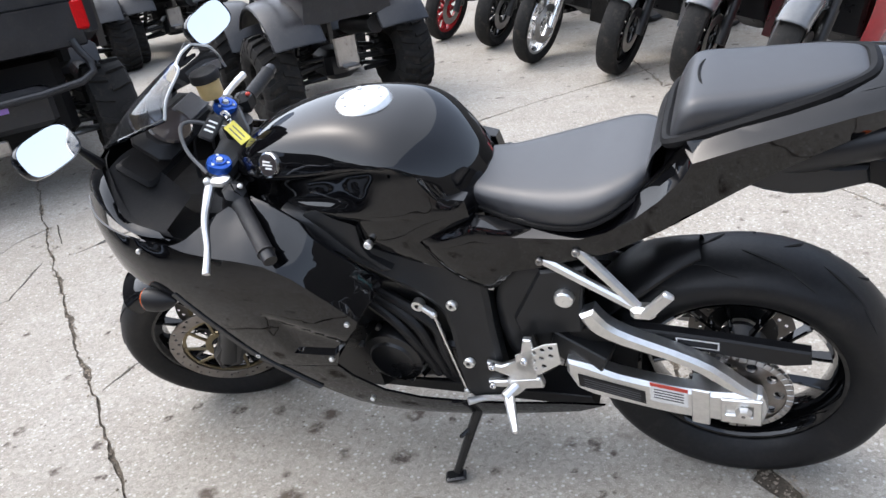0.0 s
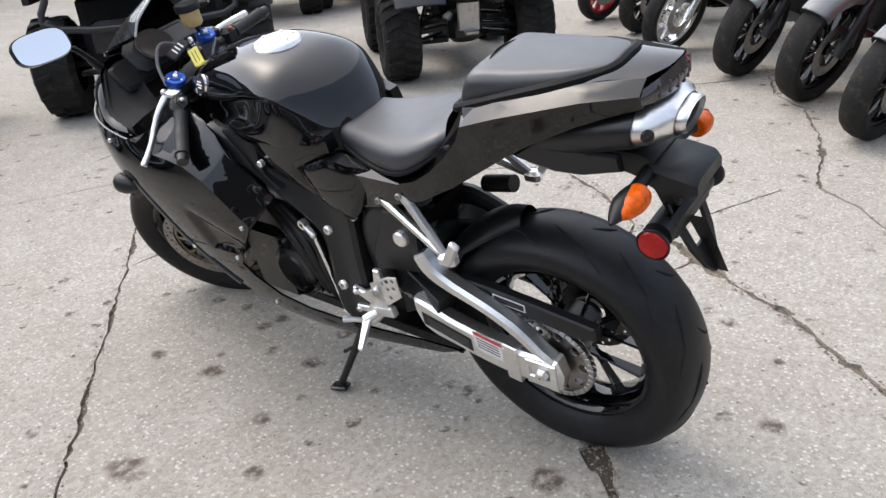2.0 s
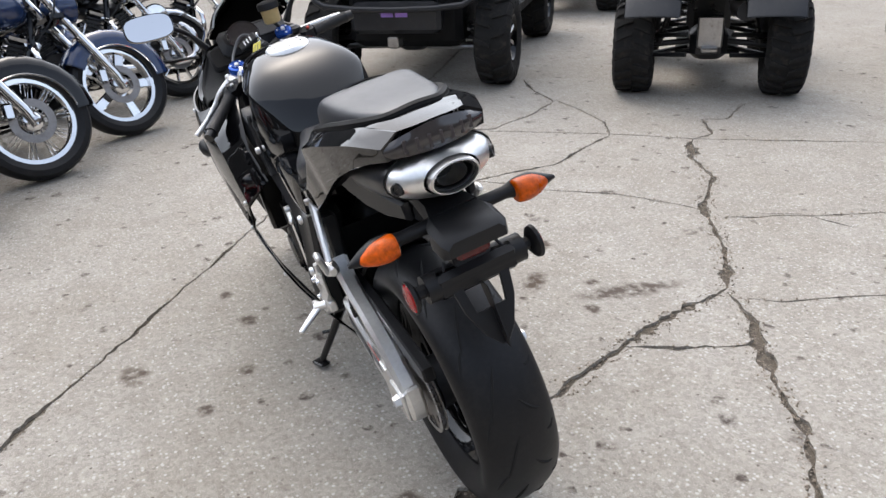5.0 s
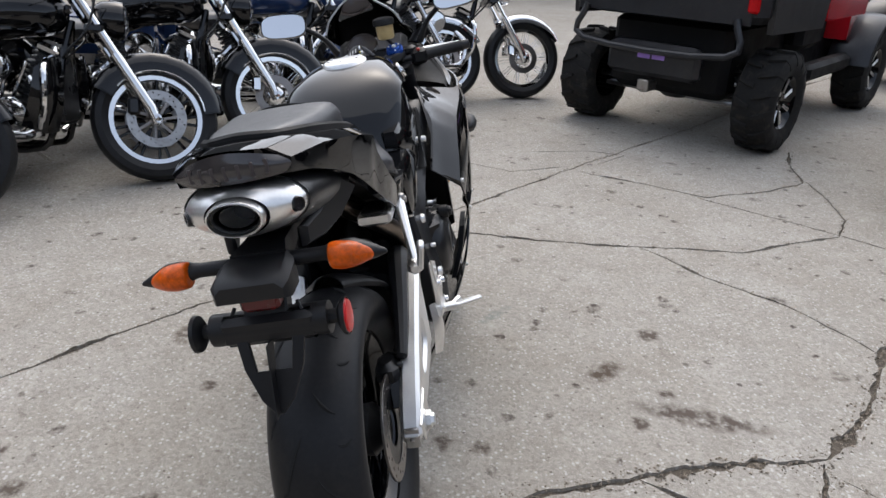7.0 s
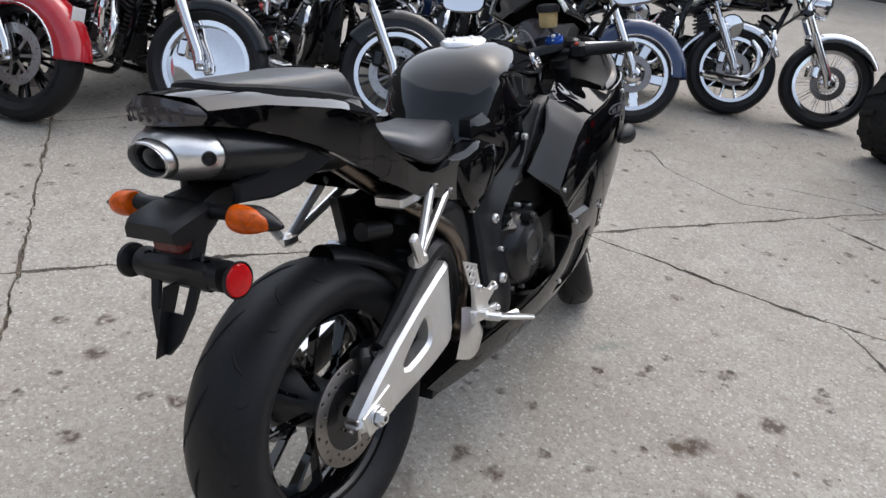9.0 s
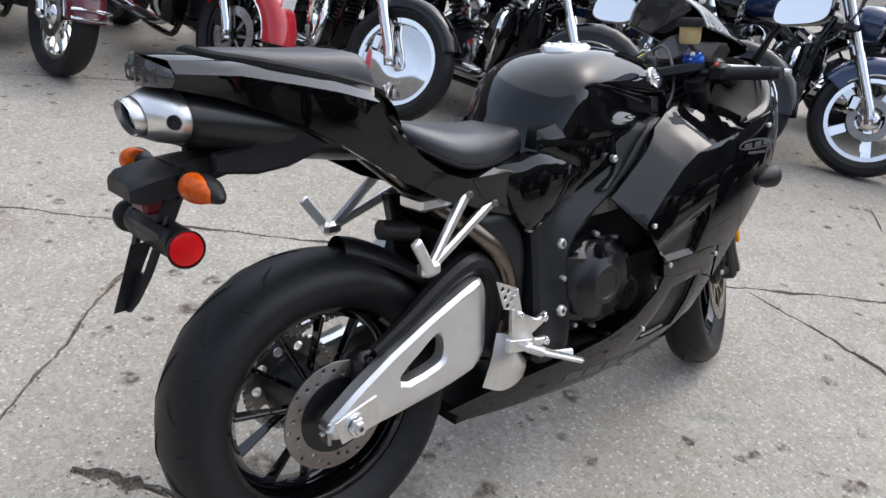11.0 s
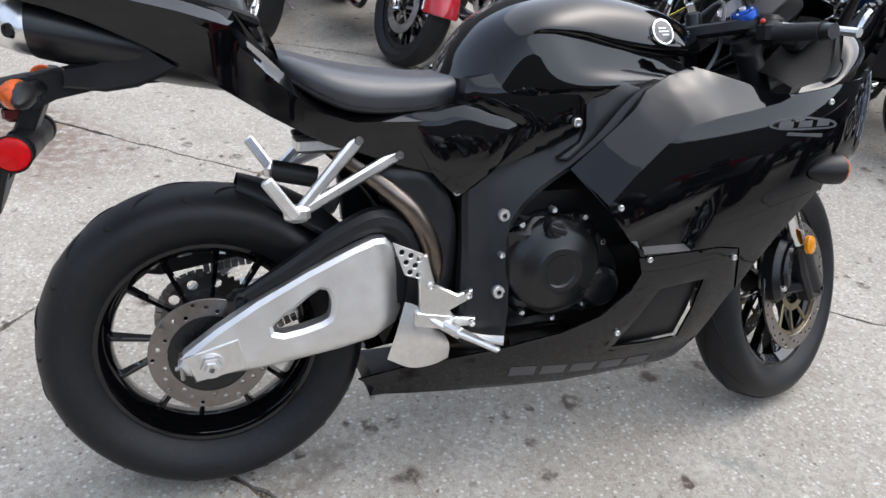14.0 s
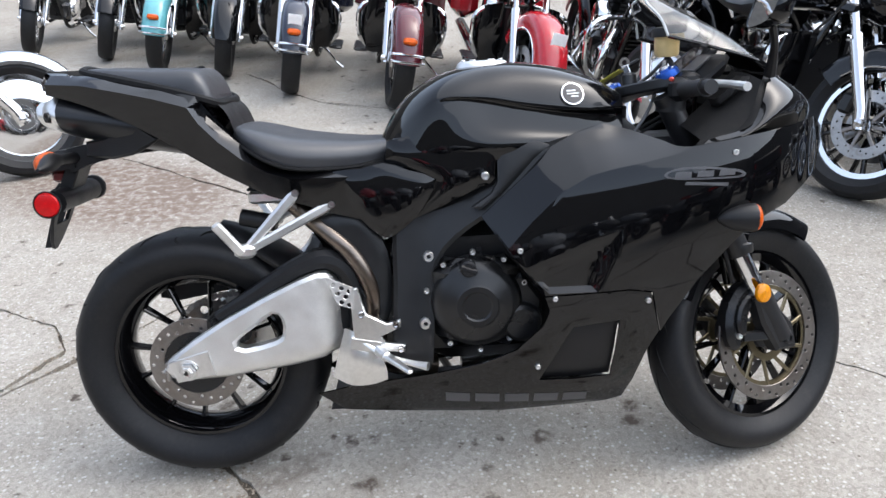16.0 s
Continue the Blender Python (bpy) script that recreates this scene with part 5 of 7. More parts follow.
def arm_bend(x, y, z):
    """The arm turns inwards towards its pivot and its lower flank falls away."""
    t = min(max((x - .285) / .07, 0), 1)
    low_edge = float(np.interp(x, [-.05, .078, .233, .35], [.29, .287, .306, .335]))
    return (x, y + .034 * t * t + (.5 * max(.020 - (z - low_edge), 0) if y < -.13 else 0), z)


arm = part("swingarm", ([arm_bend(*v) for v in arm_v], arm_f), ALU_PALE, bike, "silver aluminium swingarm")
part("swingarm_guard", tube([(.07, -.118, .428), (.16, -.115, .475), (.25, -.11, .525), (.32, -.105, .545), (.37, -.10, .51), (.385, -.10, .42), (.37, -.10, .34)], [.012, .018, .022, .026, .026, .024, .018], 10, 4), PLAST, arm)
part("axle_plate", join(slab([(-.045, .335), (.05, .36), (.062, .30), (-.028, .285)], -.153, -.146, .003), lathe([(.006, -.172), (.012, -.172), (.014, -.166), (.019, -.166), (.019, -.15)], 6, "y", (0, 0, .315)), lathe([(.02, -.156), (.024, -.156), (.024, -.15)], 20, "y", (0, 0, .315))), ALU, arm)
part("chain_adjuster", join(tube([(-.062, -.13, .307), (-.035, -.13, .312)], .005, 8), box(-.05, -.13, .31, .008, .03, .045, .002)), STEEL, arm)
U = [(.292, .540), (.284, .515), (.262, .488), (.212, .462), (.136, .436), (.073, .404), (.015, .36), (-.04, .335)]
D = [(.262, .556), (.238, .520), (.195, .493), (.118, .462), (.045, .425), (-.008, .377), (-.035, .357)]
L_UP = spline(D, 2) + list(reversed(spline(U, 2)))
part("swingarm_brace", slab(L_UP, .108, .148, .008), ALU, arm, "curved silver swingarm brace")
L_LOW = spline([(.33, .408), (.23, .376), (.128, .356), (.06, .350), (.02, .350), (-.045, .352), (-.048, .272), (.05, .27), (.12, .274), (.236, .298), (.315, .325)], 2, True)
part("swingarm_beam", slab(L_LOW, .105, .146, .008), ALU, arm)
part("swingarm_body", join(box(.385, 0, .42, .10, .21, .15, .03), bar((.36, .09, .43), (.25, .12, .39), .05, .07), bar((.36, -.09, .43), (.28, -.12, .42), .05, .1)), FRAME, arm)
part("axle_end", join(slab([(-.046, .348), (.03, .346), (.03, .278), (-.046, .276)], .145, .153, .003, [[(-.028, .33), (-.008, .33), (-.008, .30), (-.028, .30)], [(.004, .328), (.02, .328), (.02, .302), (.004, .302)]]), lathe([(.004, .166), (.013, .166), (.016, .152)], 6, "y", (-.012, 0, .315))), ALU, arm)
part("beam_clip", slab([(.05, .36), (.085, .365), (.085, .265), (.05, .26)], .104, .151, .003), ALU, arm)
part("warning_label", slab([(.092, .357), (.165, .370), (.165, .315), (.092, .303)], .1462, .1470, .0003), WHITE, arm, "white warning label with a red band")
part("label_band", slab([(.092, .357), (.165, .370), (.165, .360), (.092, .347)], .1466, .1476, .0003), REDP, arm)
part("tyre_label", join(slab([(.175, .34), (.31, .375), (.31, .338), (.175, .302)], .1462, .1470, .0003)), PLAST, arm, "black label with grey print")
for k in range(4):
    part("print_bar", slab([(.185, .332 - .007 * k), (.298, .362 - .007 * k), (.298, .360 - .007 * k), (.185, .330 - .007 * k)], .1466, .1476, .0003), GREY, arm)
    part("print_bar", slab([(.10, .342 - .008 * k), (.158, .352 - .008 * k), (.158, .349 - .008 * k), (.10, .339 - .008 * k)], .1466, .1478, .0003), GREY, arm)
guard = part("chain_guard", slab(spline([(.325, .475), (.20, .482), (.06, .472), (-.06, .458), (-.125, .45)], 3) + [(-.127, .418), (-.08, .408), (.06, .43), (.2, .438), (.325, .435)], .086, .112, .004), PLAST, bike, "black plastic chain guard")
part("guard_label", slab([(.035, .461), (.115, .468), (.115, .446), (.035, .44)], .1122, .1130, .0003), WHITE, guard, "small white-edged label")
part("label_field", slab([(.038, .458), (.112, .465), (.112, .449), (.038, .443)], .1126, .1136, .0003), PLAST, guard)
links = []
for (x0, z0), (x1, z1) in (((.0, .412), (.42, .455)), ((.0, .218), (.42, .375))):
    n = 30
    for k in range(n):
        t = (k + .5) / n
        for y in (.085, .098):
            links.append(bar((x0 + (x1 - x0) * (t - .42 / n), y + (.002 if k % 2 else 0), z0 + (z1 - z0) * (t - .42 / n)), (x0 + (x1 - x0) * (t + .42 / n), y + (.002 if k % 2 else 0), z0 + (z1 - z0) * (t + .42 / n)), .003, .013, (0, 0, 1), .001))
for k in range(20):
    a = radians(90 + 9.5 * k)
    links += [bar((.097 * math.cos(a), y, .307 + .097 * math.sin(a)), (.097 * math.cos(a + .15), y, .307 + .097 * math.sin(a + .15)), .003, .013, (math.cos(a), 0, math.sin(a)), .001) for y in (.085, .098)]
tagged(part("drive_chain", join(*links), STEEL, bike), kind="stuff")
HUG = []
for a in range(12, 82, 8):
    r = .311 if a > 55 else .311 + (55 - a) * .0006
    w = .09 if a < 50 else .09 - (a - 50) * .0022
    HUG.append([(( r + dr) * math.cos(radians(a)), y, .315 + (r + dr) * math.sin(radians(a))) for y, dr in ((-w, -.020), (-w * .98, -.012), (-w * .6, .004), (0, .010), (w * .6, .004), (w * .98, -.012), (w, -.020))])
hug = skin(HUG, 2, 3)
part("rear_hugger", join(hug, ([(v[0] * .995, v[1] * .96, v[2] - .004) for v in hug[0]], hug[1])), PLAST, bike, "black plastic rear hugger")
part("rear_caliper", join(box(.075, -.085, .40, .075, .05, .05, .012), box(.11, -.082, .375, .04, .05, .05, .01), bar((.06, -.095, .385), (.03, -.10, .33), .03, .02), bolt((.06, -.112, .415), .007), bolt((.10, -.112, .40), .007)), DARK, bike, "black rear brake caliper")
part("rear_brake_hose", tube([(.10, -.10, .425), (.16, -.11, .46), (.25, -.10, .515), (.36, -.10, .52), (.41, -.12, .45)], .005, 7, 5), PLAST, bike)
part("rear_shock", lathe([(.0005, 0), (.028, 0)] + [(.030 + .011 * (k % 2), .02 + .011 * k) for k in range(20)] + [(.028, .25), (.0005, .29)], 16, "z", (.385, 0, .35)), SATIN, bike)
part("rear_reservoir", tube([(.135, -.055, .640), (.215, -.06, .622)], .0195, 14), PLAST, bike)
part("tool_tray", box(.215, -.10, .695, .085, .07, .028, .006), ALU, bike, "bright metal under-seat tray")
part("tray_grip", box(.205, -.10, .712, .07, .05, .008, .003), PLAST, bike)

# -- rests, pedals and stand --
HEEL_R = [(.328, .522), (.388, .494), (.386, .444), (.350, .457)]
HEEL_L = [(.428, .443), (.36, .482), (.335, .487), (.333, .43), (.386, .388), (.43, .402)]


def holes(c, n, r=.0055):
    return [[(x + r * math.cos(a), z + r * math.sin(a)) for a in (2 * math.pi * k / 8 for k in range(8))] for x, z in c]


part("heel_plate", slab(HEEL_R, -.178, -.174, .001, holes([(.345, .502), (.362, .494), (.378, .486), (.353, .482), (.370, .474), (.360, .462), (.376, .455)], 7)), ALU_PALE, bike, "drilled aluminium heel plate")
part("heel_plate", slab(HEEL_L, .170, .174, .001, holes([(.35, .472), (.368, .465), (.386, .455), (.403, .445), (.352, .45), (.372, .442), (.390, .432), (.41, .424), (.37, .418), (.39, .41)], 10)), ALU_PALE, bike, "drilled aluminium heel plate")
for s in (1, -1):
    dx = 0 if s < 0 else 0.01
    rest = part("rider_rest", join(slab([(.378 + dx, .49), (.395 + dx, .49), (.41 + dx, .43), (.455 + dx, .405), (.485 + dx, .412), (.485 + dx, .395), (.44 + dx, .375), (.45 + dx, .36), (.492 + dx, .352), (.49 + dx, .336), (.42 + dx, .342), (.38 + dx, .35)], s * .160, s * .174, .003), bar((.37 + dx, s * .165, .365), (.44 + dx, s * .165, .35), .02, .03)), ALU, bike, "bright aluminium footrest bracket")
    for x, z in ((.474, .403), (.482, .345), (.40, .43)):
        part("rest_bolt", bolt((x + dx, s * .175, z), .008, (0, s, 0)), CHROME, rest)
    part("footpeg", join(tube([(.43 + dx, s * .17, .345), (.45 + dx, s * .20, .338)], .012, 10), bar((.445 + dx, s * .19, .34), (.505 - .08 * (s > 0), s * .265, .325 - .02 * (s > 0)), .024, .013, (0, 0, 1), .004, .014, .01)), ALU, rest, "bare aluminium footpeg")
    pr = part("passenger_rest", join(bar((.278, s * .138, .703), (.168, s * .168, .592), .018, .024, (0, 0, 1), .005, .014, .018), bar((.352, s * .13, .672), (.168, s * .168, .588), .018, .022, (0, 0, 1), .005, .014, .018), box(.163, s * .168, .587, .045, .03, .03, .008)), ALU, bike, "Y-shaped aluminium passenger rest")
    part("passenger_peg", join(bar((.16, s * .178, .583), (.112, s * .195, .655), .022, .014, (0, 1, 0), .004)), ALU_PALE, pr)
    for x, z, y in ((.278, .703, .148), (.352, .672, .14)):
        part("rest_bolt", bolt((x, s * y, z), .008, (0, s, 0)), STEEL, pr)
part("brake_pedal", tube([(.39, -.165, .37), (.44, -.178, .335), (.50, -.185, .315), (.54, -.20, .31)], [.008, .007, .007, .01], 8, 3), ALU, bike)
stand = part("side_stand", join(tube([(.535, .115, .275), (.58, .17, .165), (.618, .222, .07)], [.014, .011, .010], 10), box(.535, .10, .28, .06, .05, .05, .01), bar((.575, .16, .175), (.60, .195, .168), .01, .01)), DARK, bike, "black side stand")
part("stand_foot", moved(box(0, 0, 0, .05, .035, .012, .004), pose(.622, .228, .060, 12, 0, 20)), DARK, stand)
part("stand_spring", tube([(.545, .13, .27), (.572, .158, .19)], .006, 6), STEEL, stand)
part("stand_bracket", bar((.50, .115, .285), (.585, .12, .275), .02, .03), ALU, bike)

# -- controls --
def steered(x, y, z):
    return tuple(TURNED @ V3((x, y, z)))


flat = Matrix.Rotation(radians(90), 4, "X")
clampo = spline([(1.015, .05), (1.03, .10), (1.06, .128), (1.095, .10), (1.085, .05), (1.07, 0), (1.085, -.05), (1.095, -.10), (1.06, -.128), (1.03, -.10), (1.015, -.05), (1.0, 0)], 2, True)
tri = part("triple_clamp", moved(slab([(x, -y) for x, y in clampo], -.88, -.855, .004), TURNED @ Matrix.Rotation(radians(-90), 4, "X") @ Matrix.Identity(4)), FRAME, bike, "dark grey top fork clamp")
for s in (1, -1):
    capm = TURNED @ Matrix.Translation((1.06, s * .1, .885)) @ axis_dir.to_track_quat("Z", "Y").to_matrix().to_4x4()
    cap = part("fork_cap", moved(lathe([(.0005, .012), (.008, .012), (.009, .016), (.014, .016), (.016, .013), (.024, .012), (.0265, .008), (.027, -.004)], 6 * 4, "z"), capm), BLUE, bike, "blue anodised fork cap")
    part("adjuster", moved(join(lathe([(.0005, .02), (.006, .02), (.007, .012)], 12, "z"), *[moved(lathe([(.0005, .0145), (.003, .0145), (.003, .01)], 8, "z"), pose(.018 * math.cos(a), .018 * math.sin(a), 0)) for a in (0.3, 2.4, 4.5)]), capm), WHITE, cap)
part("ignition", moved(lathe([(.0005, .02), (.012, .02), (.017, .014), (.018, -.03)], 18, "z"), TURNED @ pose(1.035, 0, .89)), DARK, bike)
part("ignition_key", join(bar(steered(1.035, 0, .905), steered(1.03, .005, .93), .004, .016), lathe([(.006, -.002), (.012, -.002), (.012, .002), (.006, .002)], 12, "y", steered(1.03, .005, .935))), CHROME, bike)
tag_x = V3((-.72, .35, -.45)).normalized()
tag_z = V3((-.35, .45, .85))
tag_z = (tag_z - tag_x * tag_z.dot(tag_x)).normalized()
tag_y = tag_z.cross(tag_x)
TAG = Matrix.Translation((.998, .032, .902)) @ Matrix((tag_x, tag_y, tag_z)).transposed().to_4x4()
tag = part("key_tag", moved(box(0, 0, 0, .060, .027, .002, .0008), TAG), YELLOW, bike, "yellow card key tag")
for k in range(2):
    part("print_bar", moved(box(0, -.005 + .009 * k, .0012, .04, .0025, .0008, .0002), TAG), GREY, tag)
part("key_ring", moved(tube([(-.04 + .012 * math.cos(a), .012 * math.sin(a), 0) for a in (2 * math.pi * k / 14 for k in range(15))], .0012, 5), TAG), CHROME, tag)
fob = part("key_fob", moved(box(0, 0, 0, .06, .034, .01, .003), pose(1.052, .04, .92, -30, 25, 78)), PLAST, bike, "black key fob with white print")
for k in range(3):
    part("print_bar", moved(box(-.012 + .011 * k, 0, .0054, .004, .02, .0008, .0002), pose(1.052, .04, .92, -30, 25, 78)), WHITE, fob)
BAR = {1: ((1.02, .095, .846), (.95, .165, .81), (.862, .25, .758)), -1: ((1.10, -.095, .872), (1.105, -.18, .888), (1.108, -.285, .885))}
for s in (1, -1):
    a, b, c = (V3(q) for q in BAR[s])
    hb = part("clip_on_bar", join(tube([a, c], .011, 12), lathe([(.026, -.014), (.032, -.014), (.032, .014), (.026, .014)], 20, "z", tuple(a - V3((0, 0, 0.03))))), SATIN, bike, "black clip-on handlebar")
    g0 = a + (c - a) * .42
    part("grip", join(tube([g0, g0 + (c - g0) * .06, c - (c - g0) * .05, c], [.020, .0165, .0165, .019], 14), *[]), GRIP, hb, "ribbed black rubber grip")
    part("bar_end", tube([c, c + (c - a).normalized() * .022], [.0155, .014], 14), SATIN, hb)
    sw_ = a + (c - a) * .30
    part("switch_pod", moved(box(0, 0, 0, .05, .045, .05, .012), Matrix.Translation(sw_) @ (c - a).to_track_quat("X", "Z").to_matrix().to_4x4()), PLAST, hb)
    part("button", ball(tuple(sw_ + V3((-.02, 0, .022))), .006, .006, .005, 8, 6), WHITE if s > 0 else REDP, hb)
lv = part("clutch_lever", tube([(1.035, .13, .838), (1.03, .17, .815), (1.03, .20, .785), (1.012, .24, .755), (1.0, .285, .725)], [.011, .009, .0075, .0065, .0085], 10, 4), ALU_PALE, bike, "bare aluminium clutch lever")
part("lever_perch", join(box(1.01, .125, .843, .045, .03, .025, .008), ball((1.035, .135, .848), .009, .009, .009, 10, 6)), ALU_PALE, bike)
part("clutch_cable", tube([(1.045, .115, .855), (1.10, .085, .895), (1.125, .04, .93), (1.10, -.01, .90), (1.06, -.05, .82), (.98, -.05, .72)], .0042, 8, 6), CABLE, bike)
part("brake_lever", tube([(1.125, -.12, .885), (1.16, -.16, .885), (1.175, -.22, .885), (1.185, -.29, .882)], [.011, .009, .008, .009], 10, 4), ALU_PALE, bike, "bare aluminium brake lever")
part("master_cylinder", box(1.13, -.115, .895, .04, .05, .028, .008), SATIN, bike)
res = part("brake_reservoir", lathe([(.0005, -.03), (.022, -.03), (.026, -.024), (.027, .012), (.029, .014)], 24, "z", (1.10, -.06, .972)), BRASS, bike, "amber fluid reservoir with a black cap")
part("reservoir_cap", lathe([(.0005, .034), (.02, .034), (.03, .031), (.033, .026), (.033, .012), (.026, .012)], 24, "z", (1.10, -.06, .972)), PLAST, res)
part("reservoir_stay", tube([(1.10, -.06, .945), (1.115, -.085, .91), (1.125, -.11, .90)], .006, 8, 3), SATIN, res)
part("throttle_cable", join(tube([(1.10, -.16, .875), (1.15, -.10, .86), (1.12, -.02, .82), (1.0, -.02, .76)], .004, 7, 5), tube([(1.10, -.15, .87), (1.14, -.10, .84), (1.10, -.03, .80), (.99, -.03, .75)], .004, 7, 5)), PLAST, bike)
part("brake_hose", tube([(1.12, -.09, .90), (1.17, -.04, .87), (1.18, 0, .78), (1.16, .02, .68)], .005, 7, 5), PLAST, bike)
part("lower_clamp", moved(box(1.19, 0, .66, .09, .26, .05, .015), TURNED), SATIN, bike)

# -- marks on the fairing --
def on_side(loop, t=0.0012, place=None):
    pl = place or low_place
    return mirrored(sheet([loop], lambda x, z: (x, pl(x, z)[1] + t, z), lambda x, z: (x, pl(x, z)[1] + .0002, z), .012))


for k in range(5):
    x0 = .575 + .067 * k
    z0 = .213 - .0039 * k
    L = [(x0, z0 - .012), (x0 + .055, z0 - .015), (x0 + .055, z0 + .012), (x0, z0 + .015)]
    part("belly_mark", on_side(L), GREY, belly_panel, "dark grey block mark")
part("nose_mark", on_side(spline([(1.035, .715), (1.06, .727), (1.12, .728), (1.195, .716), (1.20, .703), (1.15, .702), (1.06, .705)], 2, True), .0012, fair_place), GREY, bike, "dark grey swoosh mark")
part("nose_mark", on_side(spline([(1.042, .716), (1.062, .723), (1.12, .724), (1.188, .713), (1.19, .706), (1.15, .706), (1.06, .709)], 2, True), .0018, fair_place), GLOSS, bike)
for k in range(3):
    x0 = 1.055 + .045 * k
    part("nose_mark", on_side([(x0, .708), (x0 + .034, .708), (x0 + .036, .72), (x0 + .004, .72)], .0024, fair_place), GREY, bike)
part("nose_mark", on_side([(1.075, .694), (1.165, .686), (1.167, .693), (1.08, .700)], .0012, fair_place), GREY, bike)

# ==== machines parked round it ====
def wheel_tyre(R, w, rim, n=40):
    h = w / 2
    prof = [(rim, -h * .7), (rim + (R - rim) * .4, -h), (rim + (R - rim) * .75, -h * .92), (R - .006, -h * .55), (R, 0)]
    prof += [(r, -y) for r, y in reversed(prof[:-1])]
    return lathe(prof + [prof[0]], n)


def colour_paint(name, c):
    return material(name, c, 0.16, coat=0.6, scale=25, var=0.15)


PAINT = {"black": GLOSS, "red": colour_paint("red_paint", (0.42, 0.012, 0.02)), "maroon": colour_paint("maroon_paint", (0.09, 0.008, 0.014)), "blue": colour_paint("blue_paint", (0.012, 0.03, 0.09)),
         "navy": colour_paint("navy_paint", (0.01, 0.014, 0.03)), "teal": colour_paint("turquoise_paint", (0.12, 0.38, 0.42)), "silver": colour_paint("silver_paint", (0.38, 0.39, 0.4)), "grey": colour_paint("grey_paint", (0.12, 0.125, 0.13)), "white": colour_paint("white_paint", (0.75, 0.75, 0.73))}


def rim_ring(R):
    return lathe([(R + .004, -.036), (R + .006, -.03), (R - .016, -.028), (R - .018, 0), (R - .016, .028), (R + .006, .03), (R + .004, .036), (R - .024, .034), (R - .028, 0), (R - .024, -.034), (R + .004, -.036)], 40)


def fill_wheel(parent, style, R, W, mat, smat):
    """Hub and spokes of a road wheel whose rim has radius R, under its rim."""
    part("hub", moved(lathe([(.008, -.05), (.028, -.05), (.034, -.03), (.03, 0), (.034, .03), (.028, .05), (.008, .05)], 20), W), mat, parent)
    if style == "wire":
        for s in (1, -1):
            for d in (.35, -.35):
                ring_parts("spoke", tube([(.035 * math.cos(d), s * .03, .035 * math.sin(d)), (R - .015, s * .004, 0)], .0024, 5), mat, parent, 10, W, start=(.16 if s > 0 else 0) + (.08 if d > 0 else 0))
    elif style == "disc":
        part("wheel_disc", moved(lathe([(.02, -.03), (.06, -.034), (R * .6, -.030), (R * .85, -.016), (R - .01, -.012), (R - .01, .012), (R * .85, .016), (R * .6, .030), (.06, .034), (.02, .03)], 40), W), mat, parent, "solid polished wheel disc")
    elif style in ("five", "ten"):
        w = .066 if style == "five" else .018
        ring_parts("spoke", bar((.03, 0, 0), (R - .012, 0, 0), w * .8, .04, (0, 1, 0), .006, w, .025), smat, parent, 5 if style == "five" else 11, W)
    else:
        for d in (.12, -.12):
            ring_parts("spoke", bar((.05, 0, 0), ((R - .012) * math.cos(d), 0, (R - .012) * math.sin(d)), .014, .03, (0, 1, 0), .004), smat, parent, 9, W)


def arch(cx, cz, R, w, a0, a1, drop=.05, n=10, sk=0.0):
    """A mudguard round a wheel, from angle a0 to a1."""
    rows = []
    for k in range(n + 1):
        a = radians(a0 + (a1 - a0) * k / n)
        rows.append([(cx + (R + dr) * math.cos(a), y * w / 2, cz + (R + dr) * math.sin(a)) for y, dr in ((-1, -drop), (-.97, -drop * .35), (-.6, .006), (0, .014), (.6, .006), (.97, -drop * .35), (1, -drop))])
    o = skin(rows, 1, 2)
    return join(o, ([(v[0], v[1] * .94, v[2] - .006) for v in o[0]], o[1]))


